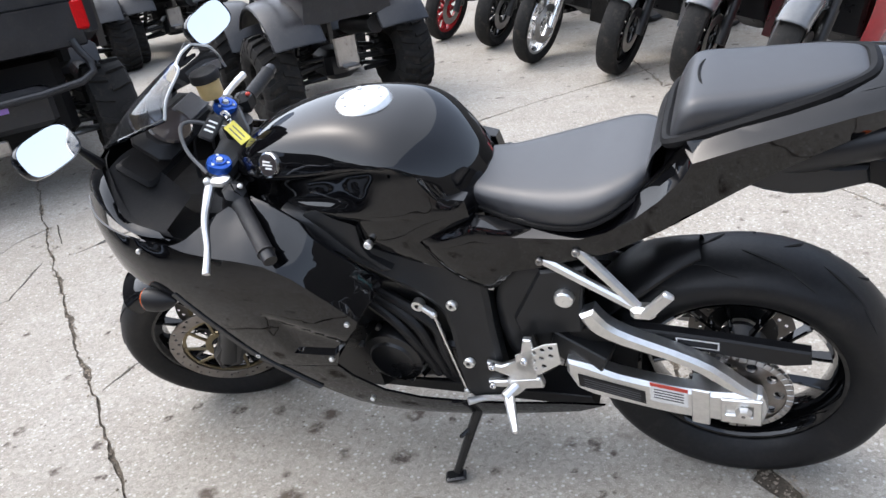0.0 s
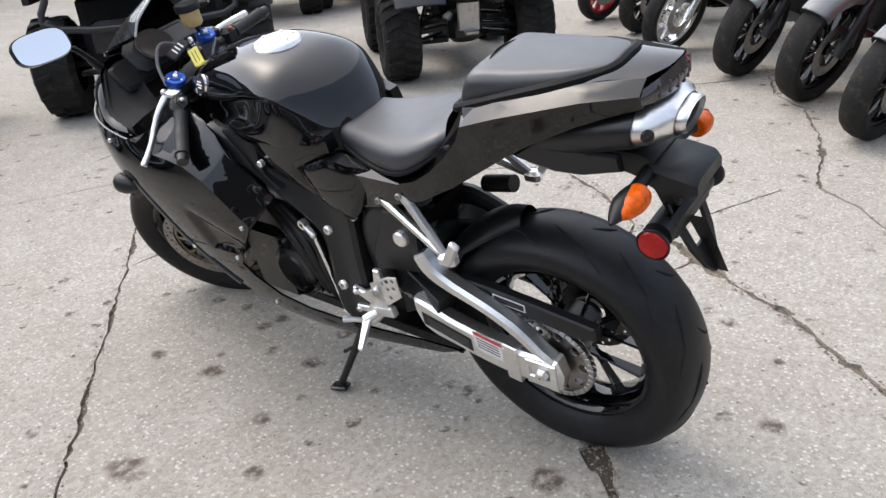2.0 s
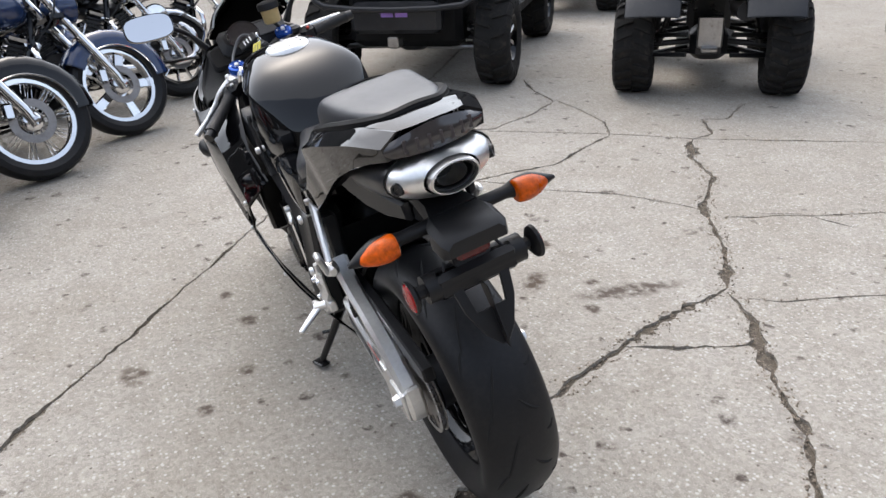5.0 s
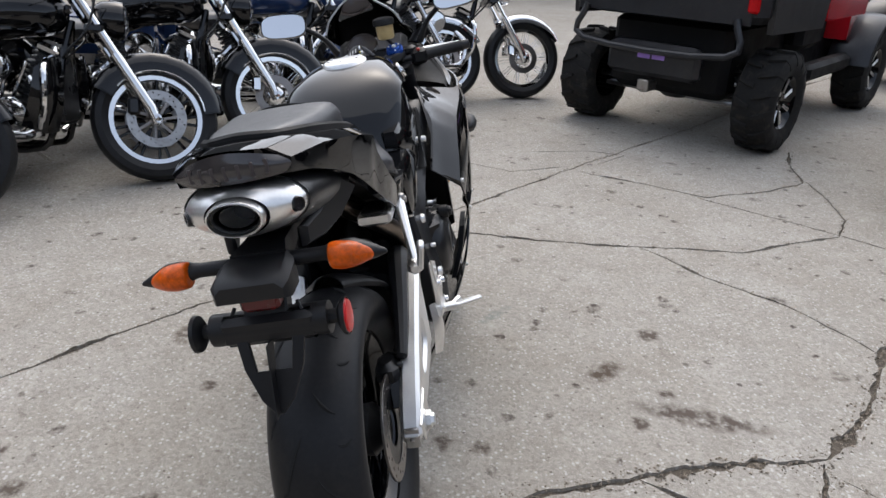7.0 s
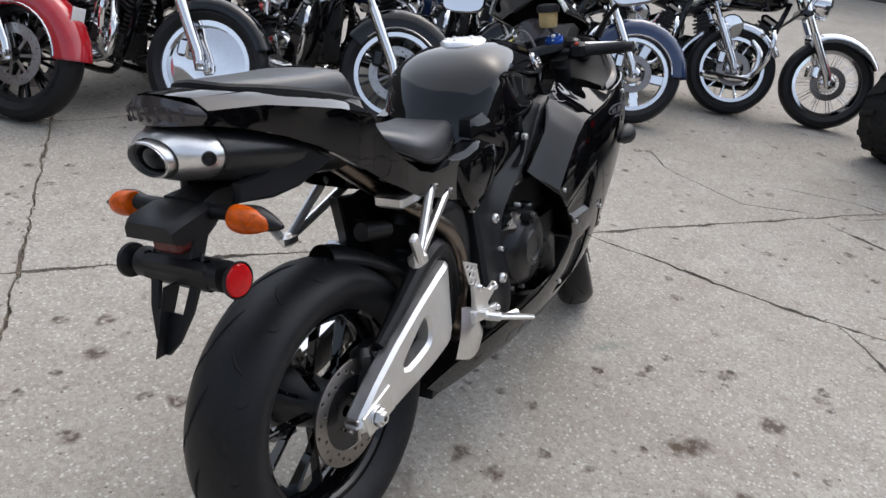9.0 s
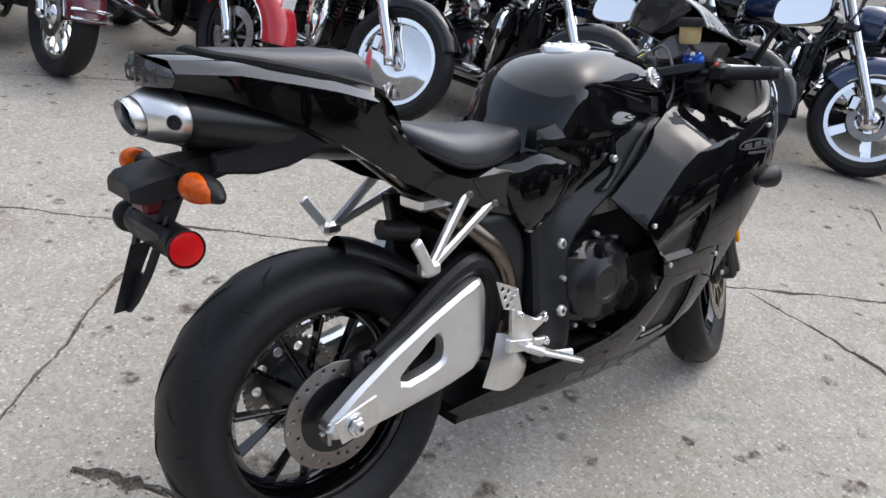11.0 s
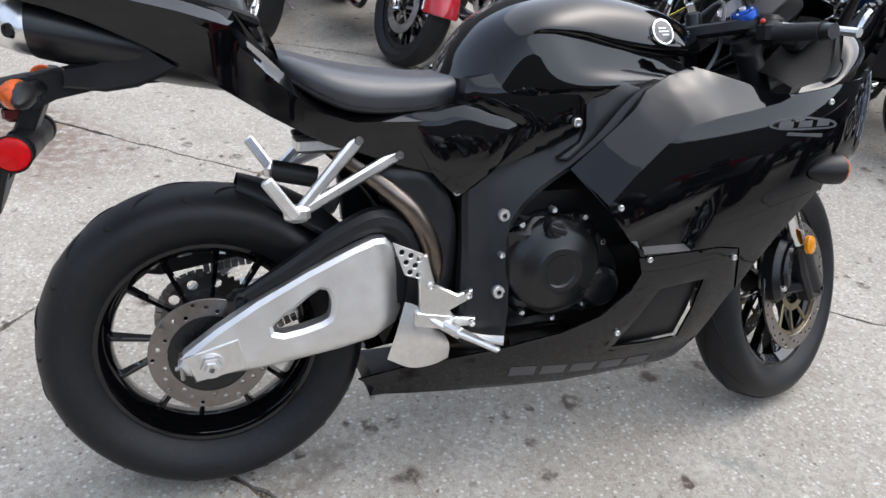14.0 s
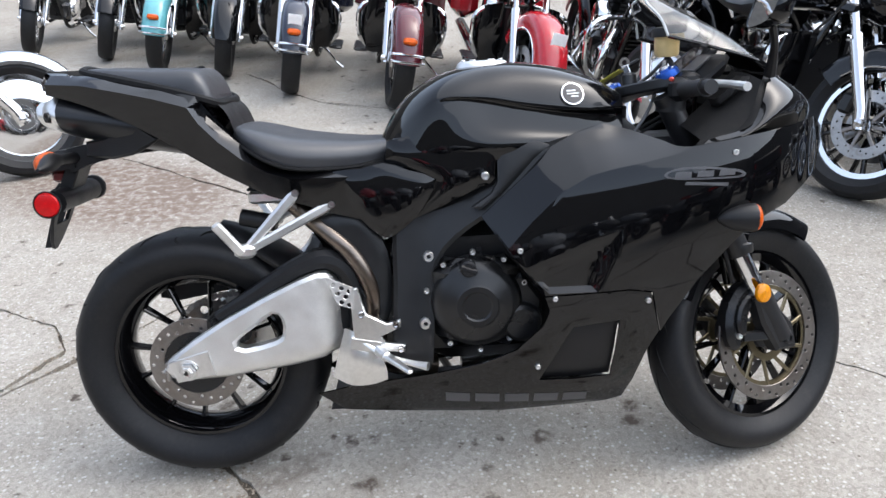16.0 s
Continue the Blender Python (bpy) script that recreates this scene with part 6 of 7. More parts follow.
def cruiser(at, yaw, paint, style="wire", steer=15, lean=9, fender="full", bags=True, label="", tip=False, R=.315, tw=.13, crash=True, sticker=False, shield=None, rimmat=None):
    """A heavy road motorcycle whose front wheel stands at at, heading along yaw."""
    m = Matrix.Translation((at[0] * 1.04, at[1] * 1.04, 0.0)) @ Matrix.Rotation(radians(yaw), 4, "Z") @ Matrix.Rotation(radians(-lean), 4, "X")
    c = thing("cruiser_motorcycle", m, label, "motorcycle", "parked cruisers")
    p = PAINT[paint]
    ax = V3((-.52, 0, .857)).normalized()
    p0 = V3((-.05, 0, R))
    T = Matrix.Translation(p0) @ Matrix.Rotation(radians(steer), 4, ax) @ Matrix.Translation(-p0)
    W = T @ Matrix.Translation((0, 0, R))
    rm = rimmat or CHROME
    w = part("front_wheel", moved(rim_ring(R - .085), W), rm, c, "bright wheel rim")
    fill_wheel(w, style, R - .085, W, rm, rm if style != "mag" else GLOSS)
    part("tyre", moved(wheel_tyre(R, tw, R - .085), W), RUBBER, w, "black road tyre")
    if style in ("wire", "five", "ten"):
        for q in (1, -1):
            part("hub_cap", moved(lathe([(.002, q * .075), (.03, q * .073), (.052, q * .064), (.060, q * .052), (.060, q * .04)], 24), W), CHROME, w, "domed chrome hub cap")
        part("brake_disc", moved(disc(.075, .118, .005, -.058, 0), W), DISC, w)
    elif style == "mag":
        for q in (1, -1):
            part("brake_disc", moved(disc(.100, .148, .005, q * .062, 30), W), STEEL, w)
            ring_parts("carrier_arm", bar((.03, q * .060, 0), (.102, q * .061, .012), .016, .006, (0, 1, 0)), DISC, w, 7, W)
    for s in (1, -1):
        f = part("fork_leg", join(moved(tube([(0.0, s * .098, R - .03), (-.03, s * .098, R + .05), (-.19, s * .098, R + .31)], [.024, .03, .03], 12), T)), CHROME, c, "chromed fork leg")
        part("fork_tube", moved(tube([(-.18, s * .098, R + .30), (-.42, s * .098, R + .70)], .022, 10), T), CHROME, f)
        part("axle_nut", moved(lathe([(.002, s * .135), (.016, s * .132), (.02, s * .12), (.02, s * .10)], 12, "y", (0, 0, R)), T), CHROME, f)
        part("brake_caliper", moved(box(-.11, s * .075, R + .06, .06, .05, .09, .012), T), CHROME if style != "mag" else DARK, f)
    if fender == "full":
        fe = part("front_fender", moved(arch(0, R, R + .022, tw + .055, 8, 152, .10), T), p, c, "deep %s front fender" % paint)
        part("fender_trim", moved(join(*[tube([(R + .022 - .07) and ((R - .075) * math.cos(radians(a)), s * (tw + .06) / 2, R + (R - .075) * math.sin(radians(a))) for a in range(10, 150, 10)], .005, 6) for s in (1, -1)]), T), CHROME, fe)
        if tip:
            tip_at = lambda a, r: ((R + r) * math.cos(radians(a)), 0, R + (R + r) * math.sin(radians(a)))
            part("fender_lamp", moved(box(0, 0, 0, .035, .085, .040, .010), T @ pose(*tip_at(30, .045), 0, -30, 0)), AMBER, fe, "amber fender tip lamp")
            part("fender_bumper", moved(join(*[tube([((R + .046 - .03 * abs(q) ** 3) * math.cos(radians(a)), q * (tw + .07) / 2, R + (R + .046 - .03 * abs(q) ** 3) * math.sin(radians(a))) for q in (-1, -.85, -.5, 0, .5, .85, 1)], .0075, 7, 3) for a in (17, 10)]), T), CHROME, fe, "chrome fender rails")
        if sticker:
            part("sticker", moved(box(R * .75 + .03, 0, R + R * .70 + .03, .003, .09, .07, .001), T @ pose(0, 0, 0)), WHITE, fe, "white paper tag")
    else:
        part("front_fender", moved(arch(0, R, R + .02, tw + .03, 28, 128, .05), T), CHROME if fender == "chrome" else p, c, "short front fender")
    # bars and lamp
    hb = part("handlebar", moved(join(tube([(-.60, .42, R + .74), (-.50, .34, R + .80), (-.43, .12, R + .76), (-.43, -.12, R + .76), (-.50, -.34, R + .80), (-.60, -.42, R + .74)], .013, 10, 4)), T), CHROME, c, "chrome handlebar")
    for s in (1, -1):
        part("grip", moved(tube([(-.58, s * .41, R + .755), (-.66, s * .48, R + .70)], .018, 10), T), GRIP, hb)
        part("lever", moved(tube([(-.52, s * .36, R + .79), (-.56, s * .46, R + .745)], .007, 6), T), CHROME, hb)
    part("headlamp", moved(join(lathe([(.002, .05), (.07, .045), (.095, .03), (.10, 0), (.09, -.07), (.05, -.13), (.01, -.15)], 24, "x", (-.17, 0, R + .50))), T), p if fender == "full" else CHROME, c, "round headlamp")
    part("lamp_glass", moved(lathe([(.002, .058), (.06, .055), (.09, .035)], 24, "x", (-.17, 0, R + .50)), T), CHROME, c)
    part("fork_yoke", moved(join(box(-.28, 0, R + .43, .09, .25, .05, .012), box(-.40, 0, R + .66, .09, .25, .04, .012)), T), GLOSS, c)
    # body
    part("fuel_tank", hull([oval(x, 0, z, ry, rz) for x, z, ry, rz in ((-.40, .83, .04, .05), (-.46, .83, .11, .10), (-.62, .83, .15, .125), (-.80, .80, .12, .11), (-.95, .76, .06, .06))]), p, c, "%s teardrop fuel tank" % paint)
    part("seat", hull([oval(x, 0, z, ry, rz) for x, z, ry, rz in ((-.90, .72, .06, .05), (-1.0, .67, .15, .06), (-1.2, .68, .17, .065), (-1.45, .74, .13, .06), (-1.62, .76, .08, .04))]), LEATHER, c)
    eng = part("engine", join(box(-.72, 0, .33, .42, .26, .20, .05), box(-.98, 0, .36, .24, .26, .22, .05)), DARK, c, "black and chrome twin engine")
    for k, (lx, tilt) in enumerate(((-.60, 24), (-.84, -24))):
        col = []
        for k2 in range(19):
            z, h = .012 + .0135 * k2, (.078 if k2 % 2 else .056) - .012 * (k2 > 13)
            col += [[(x * h, y * h * 1.1, z + dz) for x, y in ((-.8, -1), (.8, -1), (1, -.8), (1, .8), (.8, 1), (-.8, 1), (-1, .8), (-1, -.8))] for dz in (0, .0125)]
        part("cylinder", moved(rows_mesh(col, True, True), pose(lx, 0, .40, 0, tilt, 0)), DARK, eng)
        part("rocker_cover", moved(box(0, 0, .285, .13, .15, .06, .02), pose(lx, 0, .40, 0, tilt, 0)), CHROME, eng)
    for s in (1, -1):
        part("engine_cover", lathe([(.002, s * .165), (.08, s * .16), (.095, s * .145), (.10, s * .12)], 24, "y", (-.72 if s > 0 else -.66, 0, .33)), CHROME, eng)
        part("pushrod_tube", join(*[tube([(-.70 + d, s * .12, .36), (-.62 + d * 2.4, s * .10, .60)], .011, 8) for d in (-.02, .02)]), CHROME, eng)
    part("air_cleaner", lathe([(.002, -.20), (.075, -.195), (.085, -.18), (.085, -.13)], 24, "y", (-.72, 0, .58)), CHROME, eng)
    fr = part("frame", join(tube([(-.38, 0, .80), (-.42, .06, .60), (-.47, .12, .26), (-.60, .14, .17), (-1.2, .14, .19)], .018, 8, 3), tube([(-.38, 0, .80), (-.42, -.06, .60), (-.47, -.12, .26), (-.60, -.14, .17), (-1.2, -.14, .19)], .018, 8, 3), tube([(-.38, 0, .86), (-.9, 0, .66), (-1.3, 0, .55), (-1.55, 0, R)], .022, 8, 3)), GLOSS, c)
    part("exhaust", join(tube([(-.56, -.10, .52), (-.48, -.17, .42), (-.52, -.19, .26), (-.8, -.21, .23), (-1.2, -.22, .25), (-1.75, -.24, .28)], [.024, .024, .026, .03, .045, .045], 12, 4), tube([(-.90, -.12, .50), (-.98, -.18, .40), (-1.05, -.2, .28), (-1.2, -.22, .25)], .026, 10, 4)), CHROME, c, "chrome exhaust pipes")
    for s in (1, -1):
        part("footboard", join(box(-.66, s * .27, .25, .30, .10, .02, .008), bar((-.66, s * .14, .22), (-.66, s * .26, .245), .03, .02)), DARK, c)
    if crash:
        part("crash_bar", join(*[tube([(-.46, s * .08, .62), (-.44, s * .22, .60), (-.42, s * .29, .54), (-.43, s * .29, .40), (-.48, s * .24, .30), (-.52, s * .13, .24)], .016, 10, 4) for s in (1, -1)]), CHROME, c, "chrome crash bar")
    B = Matrix.Translation((-1.62, 0, R))
    rw_ = part("rear_wheel", moved(rim_ring(R - .085), B), rm, c)
    part("tyre", moved(wheel_tyre(R, .15, R - .085), B), RUBBER, rw_)
    fill_wheel(rw_, "ten", R - .085, B, rm, rm)
    part("rear_fender", arch(-1.62, R, R + .03, .21, 0, 150, .10), p, c, "%s rear fender" % paint)
    part("cable", moved(join(*[tube([(-.45, s * .1, R + .74), (-.28, s * .16, R + .68), (-.3, s * .13, R + .45), (-.42, s * .06, R + .3)], .006, 6, 5) for s in (1, -1)]), T), DARK, c)
    if bags:
        for s in (1, -1):
            part("leg_shield", skin([[(-.40, s * .12, .64), (-.41, s * .22, .62), (-.47, s * .27, .58)], [(-.40, s * .12, .44), (-.41, s * .25, .42), (-.50, s * .30, .42)], [(-.44, s * .12, .26), (-.46, s * .22, .26), (-.56, s * .26, .30)]], 3, 3), GLOSS, c, "black lower leg shield")
        part("radiator", box(-.44, 0, .46, .05, .24, .34, .02), DARK, c)
        for s in (1, -1):
            part("saddlebag", box(-1.62, s * .26, .55, .58, .20, .34, .06), p, c, "%s hard saddlebag" % paint)
    part("side_stand", tube([(-.75, .15, .22), (-.72, .27, .10), (-.70, .33, .06)], .011, 8), CHROME, c)
    if shield:
        part("windshield", skin([[(-.20, y, R + .62) for y in (-.25, 0, .25)], [(-.36, y, R + .98) for y in (-.25, 0, .25)]], 3, 3), SCREEN, c)
    return c


ROW = [((2.38, 1.42), "black", "mag", 25, "full", "black touring motorcycle with a chrome-lipped cast front wheel"),
       ((3.05, 0.98), "black", "wire", 18, "full", "black cruiser with a spoked front wheel and deep fender"),
       ((3.68, 0.50), "blue", "five", 20, "full", "dark blue cruiser with a five-spoke chrome front wheel"),
       ((4.54, 0.04), "black", "ten", 20, "chrome", "black cruiser with a many-spoked chrome front wheel"),
       ((4.76, -0.56), "black", "wire", 10, "chrome", "black cruiser with a wire-spoked front wheel"),
       ((1.70, 2.10), "black", "disc", 25, "short", "black cruiser with a solid chrome disc front wheel"),
       ((1.16, 2.72), "red", "mag", 15, "full", "bright red touring motorcycle with a black cast wheel"),
       ((0.46, 3.25), "maroon", "ten", 6, "full", "maroon touring motorcycle with an amber fender lamp"),
       ((-0.27, 3.80), "navy", "ten", 6, "full", "navy blue touring motorcycle with a tagged fender"),
       ((-0.85, 4.45), "black", "ten", 8, "full", "black touring motorcycle parked in the row"),
       ((-1.44, 4.80), "teal", "ten", 6, "full", "turquoise touring motorcycle with an amber fender lamp"),
       ((-2.04, 5.39), "black", "ten", 15, "short", "black cruiser at the far end of the row"),
       ((-2.88, 5.87), "black", "wire", 15, "short", "black cruiser with a wire wheel at the row's end")]
ROW.append(((-1.42, 2.38), "black", "disc", 0, "chrome", "black cruiser with a polished disc front wheel"))
for k, (at, paint, style, steer, fen_, lab) in enumerate(ROW):
    cruiser(at, 24 if k == len(ROW) - 1 else -92 + (8 if k < 5 else 2), paint, style, steer, 9, fen_, bags=fen_ == "full", label=lab, tip=paint in ("maroon", "teal", "navy"), sticker=paint in ("navy", "red"), rimmat=SATIN if style == "mag" and paint == "red" else None)


# -- off-road machines --
def mud_tyre(R, w, rim):
    h = w / 2
    prof = [(rim, -h * .8), (rim + (R - rim) * .3, -h), (R - .05, -h * .98), (R - .022, -h * .85), (R - .018, 0)]
    prof += [(r, -y) for r, y in reversed(prof[:-1])]
    return lathe(prof + [prof[0]], 40)


def lug(R, w, s):
    """One tread block that runs from the middle of the crown over the shoulder."""
    h = w / 2
    P = lambda r, da, y: (r * math.cos(da), s * y, r * math.sin(da))
    rows = []
    for da, y, r, t in ((0, .006, R, .012), (.05, h * .45, R, .016), (.12, h * .82, R - .006, .018), (.15, h * .99, R - .045, .018), (.16, h * 1.03, R - .085, .014)):
        dn = .028
        rows.append([P(r, da - t / R, y), P(r, da + t / R, y), P(r - dn, da + t / R * 1.2, y - (.01 if y > h * .9 else 0)), P(r - dn, da - t / R * 1.2, y - (.01 if y > h * .9 else 0))])
    return rows_mesh(rows, True, True)


RED = PAINT["red"]
BODY = material("black_utility_plastic", (0.016, 0.0165, 0.019), 0.34, scale=120, bump=0.08, var=0.25, spec=0.5, wear=(0.03, 0.028, 0.026))


def off_roader(name, at, yaw, track, base, R, tw, label, big):
    """A four-wheeled off-road machine; at is the middle of its rear axle on the ground and yaw its heading."""
    m = Matrix.Translation((at[0] * 1.04, at[1] * 1.04, 0)) @ Matrix.Rotation(radians(yaw), 4, "Z")
    u = thing(name, m, label, "utility vehicle" if big else "quad bike")
    for x in (0, base):
        for s in (1, -1):
            W = Matrix.Translation((x, s * track / 2, R)) @ Matrix.Rotation(radians(180 if s < 0 else 0), 4, "Z")
            w = part("wheel", moved(lathe([(.02, tw * .28), (.05, tw * .30), (.06, tw * .18), (R * .42, tw * .16), (R * .5, tw * .40), (R * .52, tw * .42), (R * .52, -tw * .42)], 28), W), GLOSS, u, "black cast wheel")
            ring_parts("spoke", bar((.05, tw * .24, 0), (R * .48, tw * .30, 0), .028, .02, (0, 1, 0)), GLOSS, w, 7, W)
            part("tyre", moved(mud_tyre(R, tw, R * .52 if big else R * .45), W), RUBBER_OLD, w, "dusty knobbly off-road tyre")
            for q in (1, -1):
                ring_parts("tread_lug", lug(R, tw, q), RUBBER_OLD, w, 15 if big else 22, W, start=.2 * (q > 0) if big else .14 * (q > 0))
            if big:
                for d in (.09, -.09):
                    ring_parts("spoke_edge", bar((.06 * math.cos(d), tw * .30, .06 * math.sin(d)), (R * .46 * math.cos(d * .6), tw * .345, R * .46 * math.sin(d * .6)), .008, .008, (0, 1, 0)), ALU, w, 7, W)
            part("axle_shaft", tube([(x, s * .12, R + .03), (x, s * (track / 2 - tw * .2), R)], .02, 10), SATIN, u)
            for dz in (-.06, .07):
                part("suspension_arm", join(tube([(x - .12, s * .14, R + dz + .02), (x - .02, s * (track / 2 - tw * .45), R + dz)], .016, 8), tube([(x + .16, s * .14, R + dz + .02), (x + .02, s * (track / 2 - tw * .45), R + dz)], .016, 8)), SATIN if not big else STEEL, u)
            part("shock_absorber", join(tube([(x - .03, s * (track / 2 - tw * .6), R + .02), (x - .08, s * .20, R + .42)], .02, 10), *[lathe([(.028, 0), (.036, .006), (.028, .012)], 12, "z", (x - .04 - .005 * k, s * (track / 2 - tw * .62 - .022 * k), R + .05 + .035 * k)) for k in range(8)]), SATIN, u)
    part("gearbox", box(.05, 0, R + .02, .30, .24, .20, .04), SATIN, u)
    part("skid_plate", box(base / 2, 0, R - .06, base * .85, .42, .03, .01), MATT, u)
    if big:
        part("under_tray", box(base / 2 - .05, 0, R + .22, base + .35, .86, .5, .05), MATT, u)
        rear = -R - .12
        part("rear_bumper", join(box(rear + .06, 0, R + .21, .09, .66, .22, .03), tube([(rear + .02, -.52, R + .52), (rear - .02, -.5, R + .30), (rear - .02, .5, R + .30), (rear + .02, .52, R + .52)], .022, 10, 4)), BODY, u, "black plastic rear bumper")
        for s in (1, -1):
            part("sticker", box(rear + .012, s * .052, R + .25, .004, .09, .065, .001), PURPLE, u, "purple sticker")
        h = part("tow_hitch", join(box(rear + .02, 0, R + .04, .14, .06, .06, .006), box(rear - .04, 0, R + .055, .03, .08, .07, .006)), STEEL, u, "bright steel tow hitch")
        bed_ = part("cargo_bed", join(box(.12, 0, R + .66, 1.05, 1.36, .34, .05), box(-.41, 0, R + .60, .02, 1.2, .24, .01)), BODY, u, "black plastic cargo bed")
        for s in (1, -1):
            part("tail_lamp", box(-.415, s * .60, R + .64, .03, .07, .16, .012), REDLENS, u)
            part("rear_quarter", hull([[(x, s * y, z) for x, z in ((-.30, R + .44), (.62, R + .42), (.70, R + .85), (-.36, R + .85))] for y in (.66, .69, .70)], True, 1), BODY, u, "black plastic side panel")
            part("fender_flare", moved(arch(0, R, R + .10, .32, 10, 170, .03), Matrix.Translation((base, s * (track / 2), 0))), BODY, u)
            part("roll_bar", tube([(.65, s * .62, R + .5), (.72, s * .62, R + 1.2), (1.3, s * .60, R + 1.5), (base - .1, s * .6, R + .75)], .025, 10, 4), MATT, u)
            part("door_sill", box(base * .55, s * .62, R + .10, .95, .12, .12, .03), MATT, u)
            part("door", hull([[(x, s * y, z) for x, z in ((.70, R + .46), (base - .40, R + .46), (base - .36, R + .72), (.68, R + .72))] for y in (.66, .69)], True, 1), RED, u, "red half door")
        part("bonnet", hull([[(x, y, z) for y, z in ((-w, R + .25), (w, R + .25), (w, h_), (-w, h_))] for x, w, h_ in ((base - .4, .60, R + .72), (base + .1, .55, R + .62), (base + .45, .40, R + .45))], True, 1), RED, u, "red bonnet")
        part("seat_base", box(.95, 0, R + .40, .5, 1.1, .35, .05), MATT, u)
    else:
        part("rear_rack", join(*[tube([(-.32, y, R + .60), (.22, y, R + .60)], .011, 8) for y in np.linspace(-.38, .38, 6)], tube([(-.34, -.42, R + .60), (-.34, .42, R + .60)], .014, 8), tube([(.22, -.42, R + .60), (.22, .42, R + .60)], .014, 8)), SATIN, u, "black tube rack")
        part("body_tail", hull([[(x, y, z) for y, z in ((-w, z0), (w, z0), (w * .9, z1), (-w * .9, z1))] for x, w, z0, z1 in ((-.36, .30, R + .34, R + .52), (-.1, .36, R + .38, R + .56), (.4, .24, R + .40, R + .58), (base, .22, R + .42, R + .62))], True, 1), BODY, u, "black plastic body")
        for s in (1, -1):
            part("tail_lamp", hull([[(-.34 - .02 * q, s * y, R + z) for y, z in ((.20, .50), (.40, .53), (.39, .57), (.20, .585))] for q in (0, 1, 2)], True, 1), REDLENS, u, "red tail lamp")
            part("rear_fender", moved(arch(0, R, R + .19, .34, 40, 150, .03), Matrix.Translation((0, s * .36, 0))), BODY, u)
            part("front_fender", moved(arch(base, R, R + .10, .28, 10, 165, .03), Matrix.Translation((0, s * .38, 0))), BODY, u)
        part("seat", hull([oval(x, 0, z, ry, .07) for x, z, ry in ((-.15, R + .62, .12), (.1, R + .62, .16), (.5, R + .58, .13), (.75, R + .62, .08))]), MATT, u)
        part("silencer", tube([(-.30, -.20, R + .26), (.2, -.18, R + .22)], .06, 14), SATIN, u)
        part("engine", box(base / 2, 0, R + .14, .45, .30, .30, .05), DARK, u)
        part("handlebar", tube([(base - .25, -.36, R + .78), (base - .15, -.14, R + .80), (base - .15, .14, R + .80), (base - .25, .36, R + .78)], .012, 8, 3), SATIN, u)
        part("hitch_plate", join(box(-.24, 0, R + .02, .12, .10, .03, .008), box(-.20, 0, R + .12, .03, .16, .2, .01)), STEEL, u)
    return u


off_roader("utility_vehicle", (3.93, -1.55), -40.6, 1.30, 2.0, .33, .26, "red and black side-by-side utility vehicle on mud tyres", True)
off_roader("quad_bike", (2.47, -2.97), -42.5, .95, 1.22, .31, .26, "black quad bike with dusty off-road tyres", False)
off_roader("quad_bike", (6.1, -4.38), -42.5, .95, 1.22, .31, .26, "black quad bike parked beyond the utility vehicle", False)
off_roader("quad_bike", (5.62, -5.35), -42.5, .95, 1.22, .31, .26, "dark quad bike parked in the further row", False)


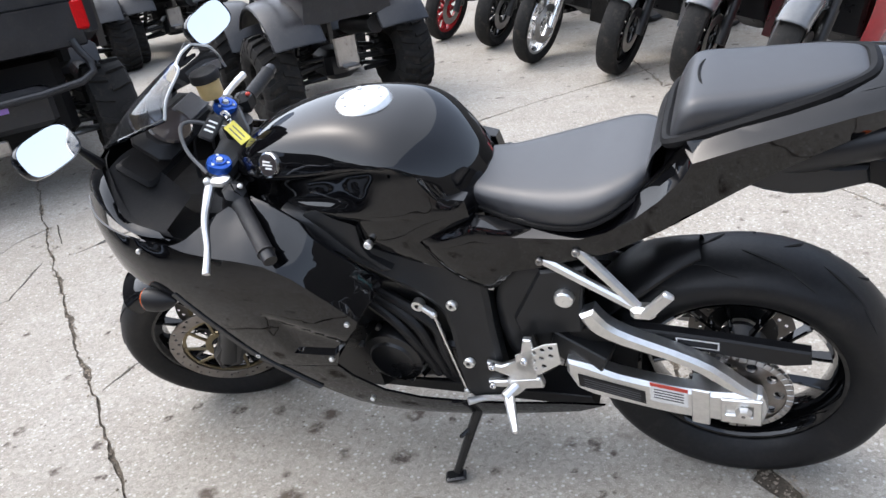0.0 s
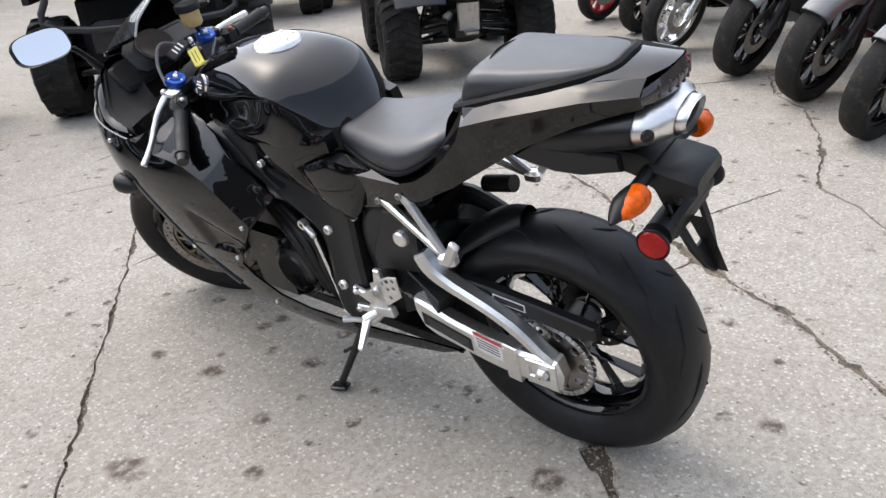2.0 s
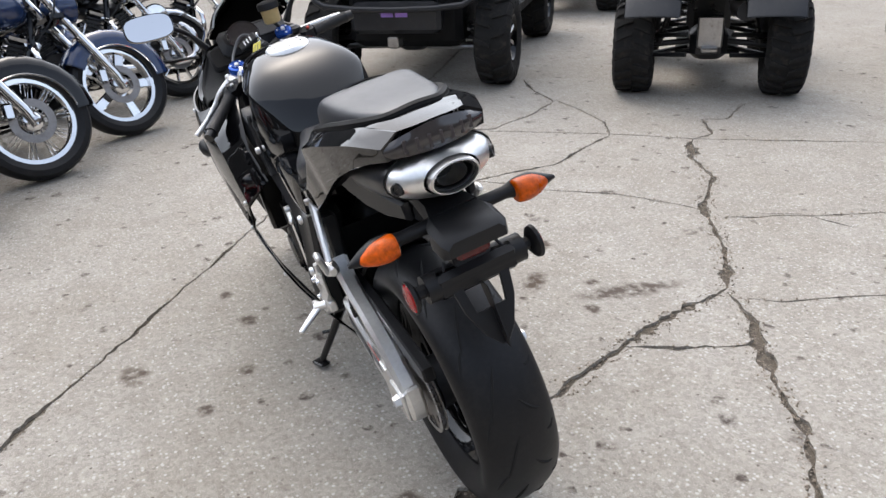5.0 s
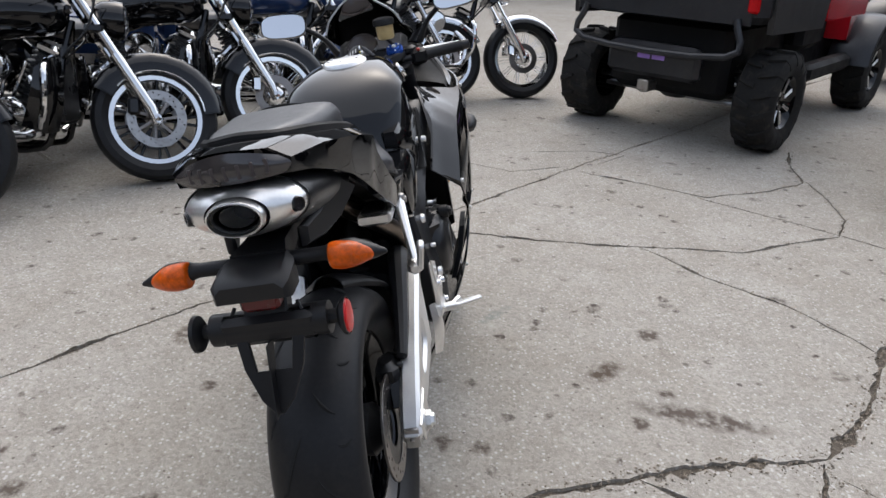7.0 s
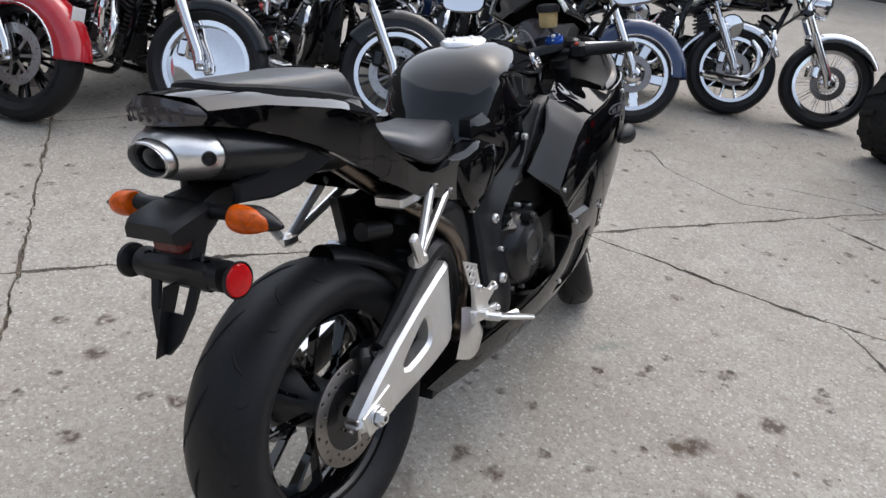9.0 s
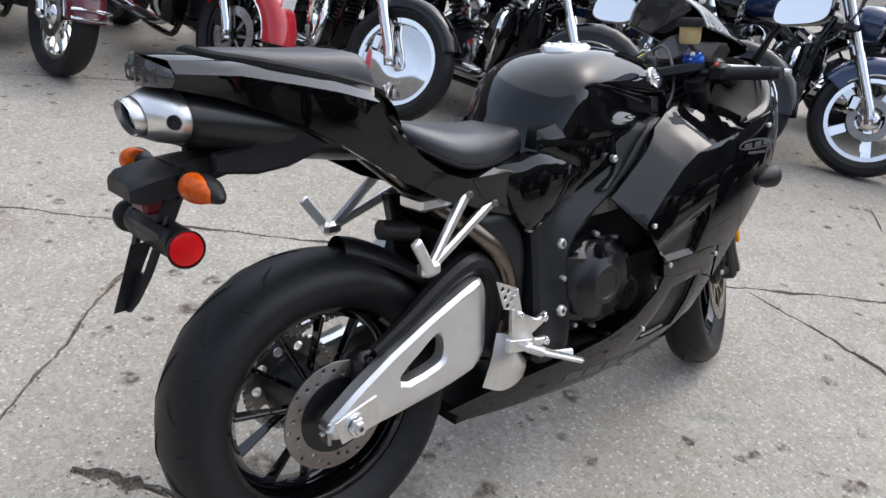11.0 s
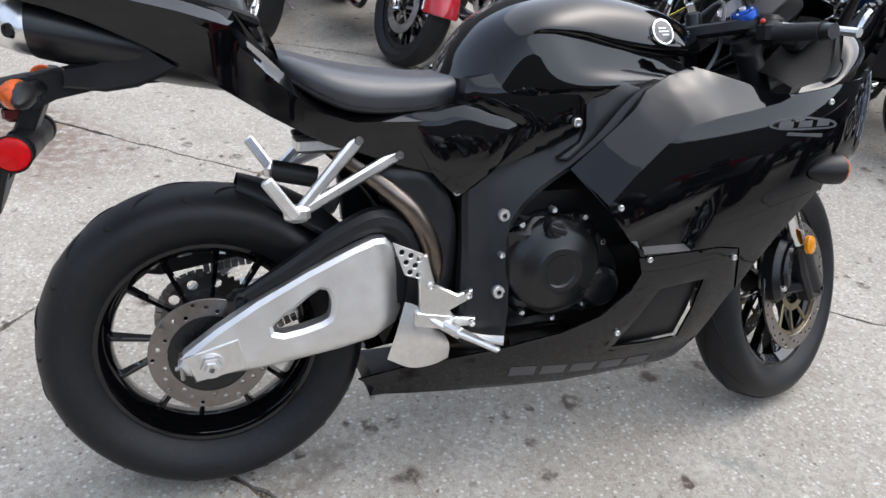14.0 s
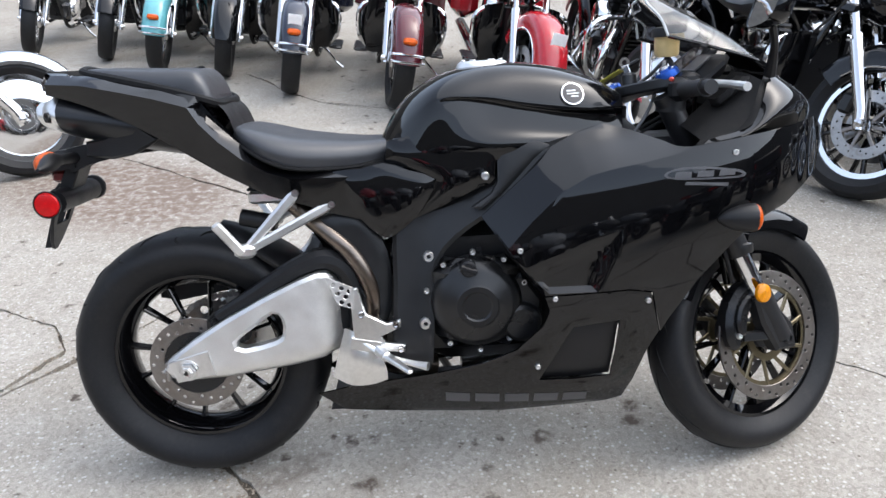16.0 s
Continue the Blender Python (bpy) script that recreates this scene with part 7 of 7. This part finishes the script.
# -- street bikes beyond --
def street_bike(at, yaw, paint, steer, tw, R, rimmat, label, style="mag", lean=10, guard="grey"):
    m = Matrix.Translation((at[0] * 1.04, at[1] * 1.04, 0)) @ Matrix.Rotation(radians(yaw), 4, "Z") @ Matrix.Rotation(radians(-lean), 4, "X")
    c = thing("street_motorcycle", m, label, "motorcycle", "parked street bikes")
    p = PAINT[paint]
    ax = V3((-.45, 0, .89)).normalized()
    p0 = V3((-.04, 0, R))
    T = Matrix.Translation(p0) @ Matrix.Rotation(radians(steer), 4, ax) @ Matrix.Translation(-p0)
    W = T @ Matrix.Translation((0, 0, R))
    w = part("front_wheel", moved(rim_ring(R - .075), W), rimmat, c, "cast front wheel")
    fill_wheel(w, style, R - .075, W, rimmat, rimmat)
    part("tyre", moved(wheel_tyre(R, tw, R - .075), W), RUBBER_OLD, w, "dusty black front tyre")
    for s in (1, -1):
        part("brake_disc", moved(disc(.09, .145, .005, s * .055, 0), W), STEEL, w)
        part("fork_leg", moved(join(tube([(0, s * .10, R - .02), (-.12, s * .10, R + .24)], .03, 12), tube([(-.11, s * .10, R + .22), (-.36, s * .10, R + .70)], .022, 10)), T), SATIN if style == "mag" else CHROME, c)
        part("brake_caliper", moved(box(-.12, s * .08, R + .05, .05, .05, .10, .012), T), DARK, c)
    part("front_mudguard", moved(arch(0, R, R + .02, tw + .03, 48, 135, .06), T), PAINT[guard], c, "%s front mudguard" % guard)
    part("handlebar", moved(tube([(-.45, .36, R + .68), (-.36, .12, R + .72), (-.36, -.12, R + .72), (-.45, -.36, R + .68)], .012, 8, 3), T), SATIN, c)
    part("front_cowl", hull([oval(x, 0, z, ry, rz) for x, z, ry, rz in ((-.02, R + .40, .06, .05), (-.10, R + .42, .13, .11), (-.25, R + .46, .19, .15), (-.40, R + .50, .21, .16))]), p, c, "%s front cowl" % paint)
    for s in (1, -1):
        part("side_fairing", skin([[(-.28, s * .20, R + .46), (-.45, s * .24, R + .42), (-.72, s * .22, R + .38)], [(-.34, s * .22, R + .25), (-.50, s * .26, R + .2), (-.75, s * .22, R + .18)], [(-.40, s * .16, R - .05), (-.55, s * .20, R - .10), (-.85, s * .16, R - .10)]], 3, 3), p, c)
    part("engine", box(-.72, 0, .42, .42, .34, .36, .06), DARK, c)
    part("radiator", box(-.42, 0, .48, .05, .32, .30, .015), DARK, c)
    part("fuel_tank", hull([oval(x, 0, z, ry, rz) for x, z, ry, rz in ((-.45, .85, .08, .06), (-.58, .88, .15, .12), (-.80, .84, .13, .11), (-.95, .78, .07, .06))]), p, c)
    part("seat", hull([oval(x, 0, z, ry, rz) for x, z, ry, rz in ((-.92, .78, .08, .05), (-1.1, .78, .14, .06), (-1.4, .86, .11, .05), (-1.6, .90, .06, .03))]), LEATHER, c)
    part("tail", hull([oval(x, 0, z, ry, rz) for x, z, ry, rz in ((-1.1, .72, .10, .06), (-1.4, .79, .11, .06), (-1.7, .86, .04, .03))]), p, c)
    B = Matrix.Translation((-1.42, 0, R))
    r2 = part("rear_wheel", moved(rim_ring(R - .075), B), rimmat, c)
    fill_wheel(r2, "mag", R - .075, B, rimmat, rimmat)
    part("tyre", moved(wheel_tyre(R, .17, R - .075), B), RUBBER, r2)
    part("swingarm", join(*[bar((-.9, s * .11, .40), (-1.44, s * .11, R), .03, .05) for s in (1, -1)]), SATIN, c)
    return c


REDRIM = material("red_wheel_paint", (0.35, 0.01, 0.015), 0.25, scale=60)
for at, yaw, paint, steer, tw, R, rm, lab, st in (
        ((2.47, -5.05), 62, "black", 15, .12, .30, REDRIM, "black street motorcycle with red-painted wheels", "mag"),
        ((1.88, -4.62), 62, "grey", 15, .13, .30, GLOSS, "dark grey street motorcycle with black wheels", "mag"),
        ((1.39, -3.95), 60, "black", 15, .11, .31, CHROME, "black motorcycle with chrome wire wheels", "wire"),
        ((0.74, -3.50), 62, "silver", 15, .14, .31, GLOSS, "silver street motorcycle with black wheels", "mag"),
        ((0.25, -3.08), 60, "maroon", 12, .14, .31, GLOSS, "maroon street motorcycle with black wheels", "mag"),
        ((-0.17, -2.53), 60, "red", 12, .13, .30, GLOSS, "red street motorcycle with a grey mudguard", "mag")):
    street_bike(at, yaw, paint, steer, tw, R, rm, lab, st, guard="silver" if paint == "silver" else "black" if paint == "black" else "grey")

# -- plain walls added out of view to keep the low sky from reflections --
UNSEEN_WALL = material("unseen_wall_grey", (0.11, 0.105, 0.10), 0.75, scale=12, bump=0.2, var=0.3)
for wname, cx_, cy_, sx_, sy_ in (("unseen_wall_north", 0.0, 15.0, 36.0, 0.3), ("unseen_wall_south", 0.0, -15.0, 36.0, 0.3), ("unseen_wall_west", -13.0, 0.0, 0.3, 29.7), ("unseen_wall_east", 17.0, 0.0, 0.3, 29.7)):
    tagged(part(wname, box(cx_, cy_, 2.7, sx_, sy_, 5.4, 0.02), UNSEEN_WALL), "plain grey wall added out of view to darken low reflections", "wall", kind="structure")
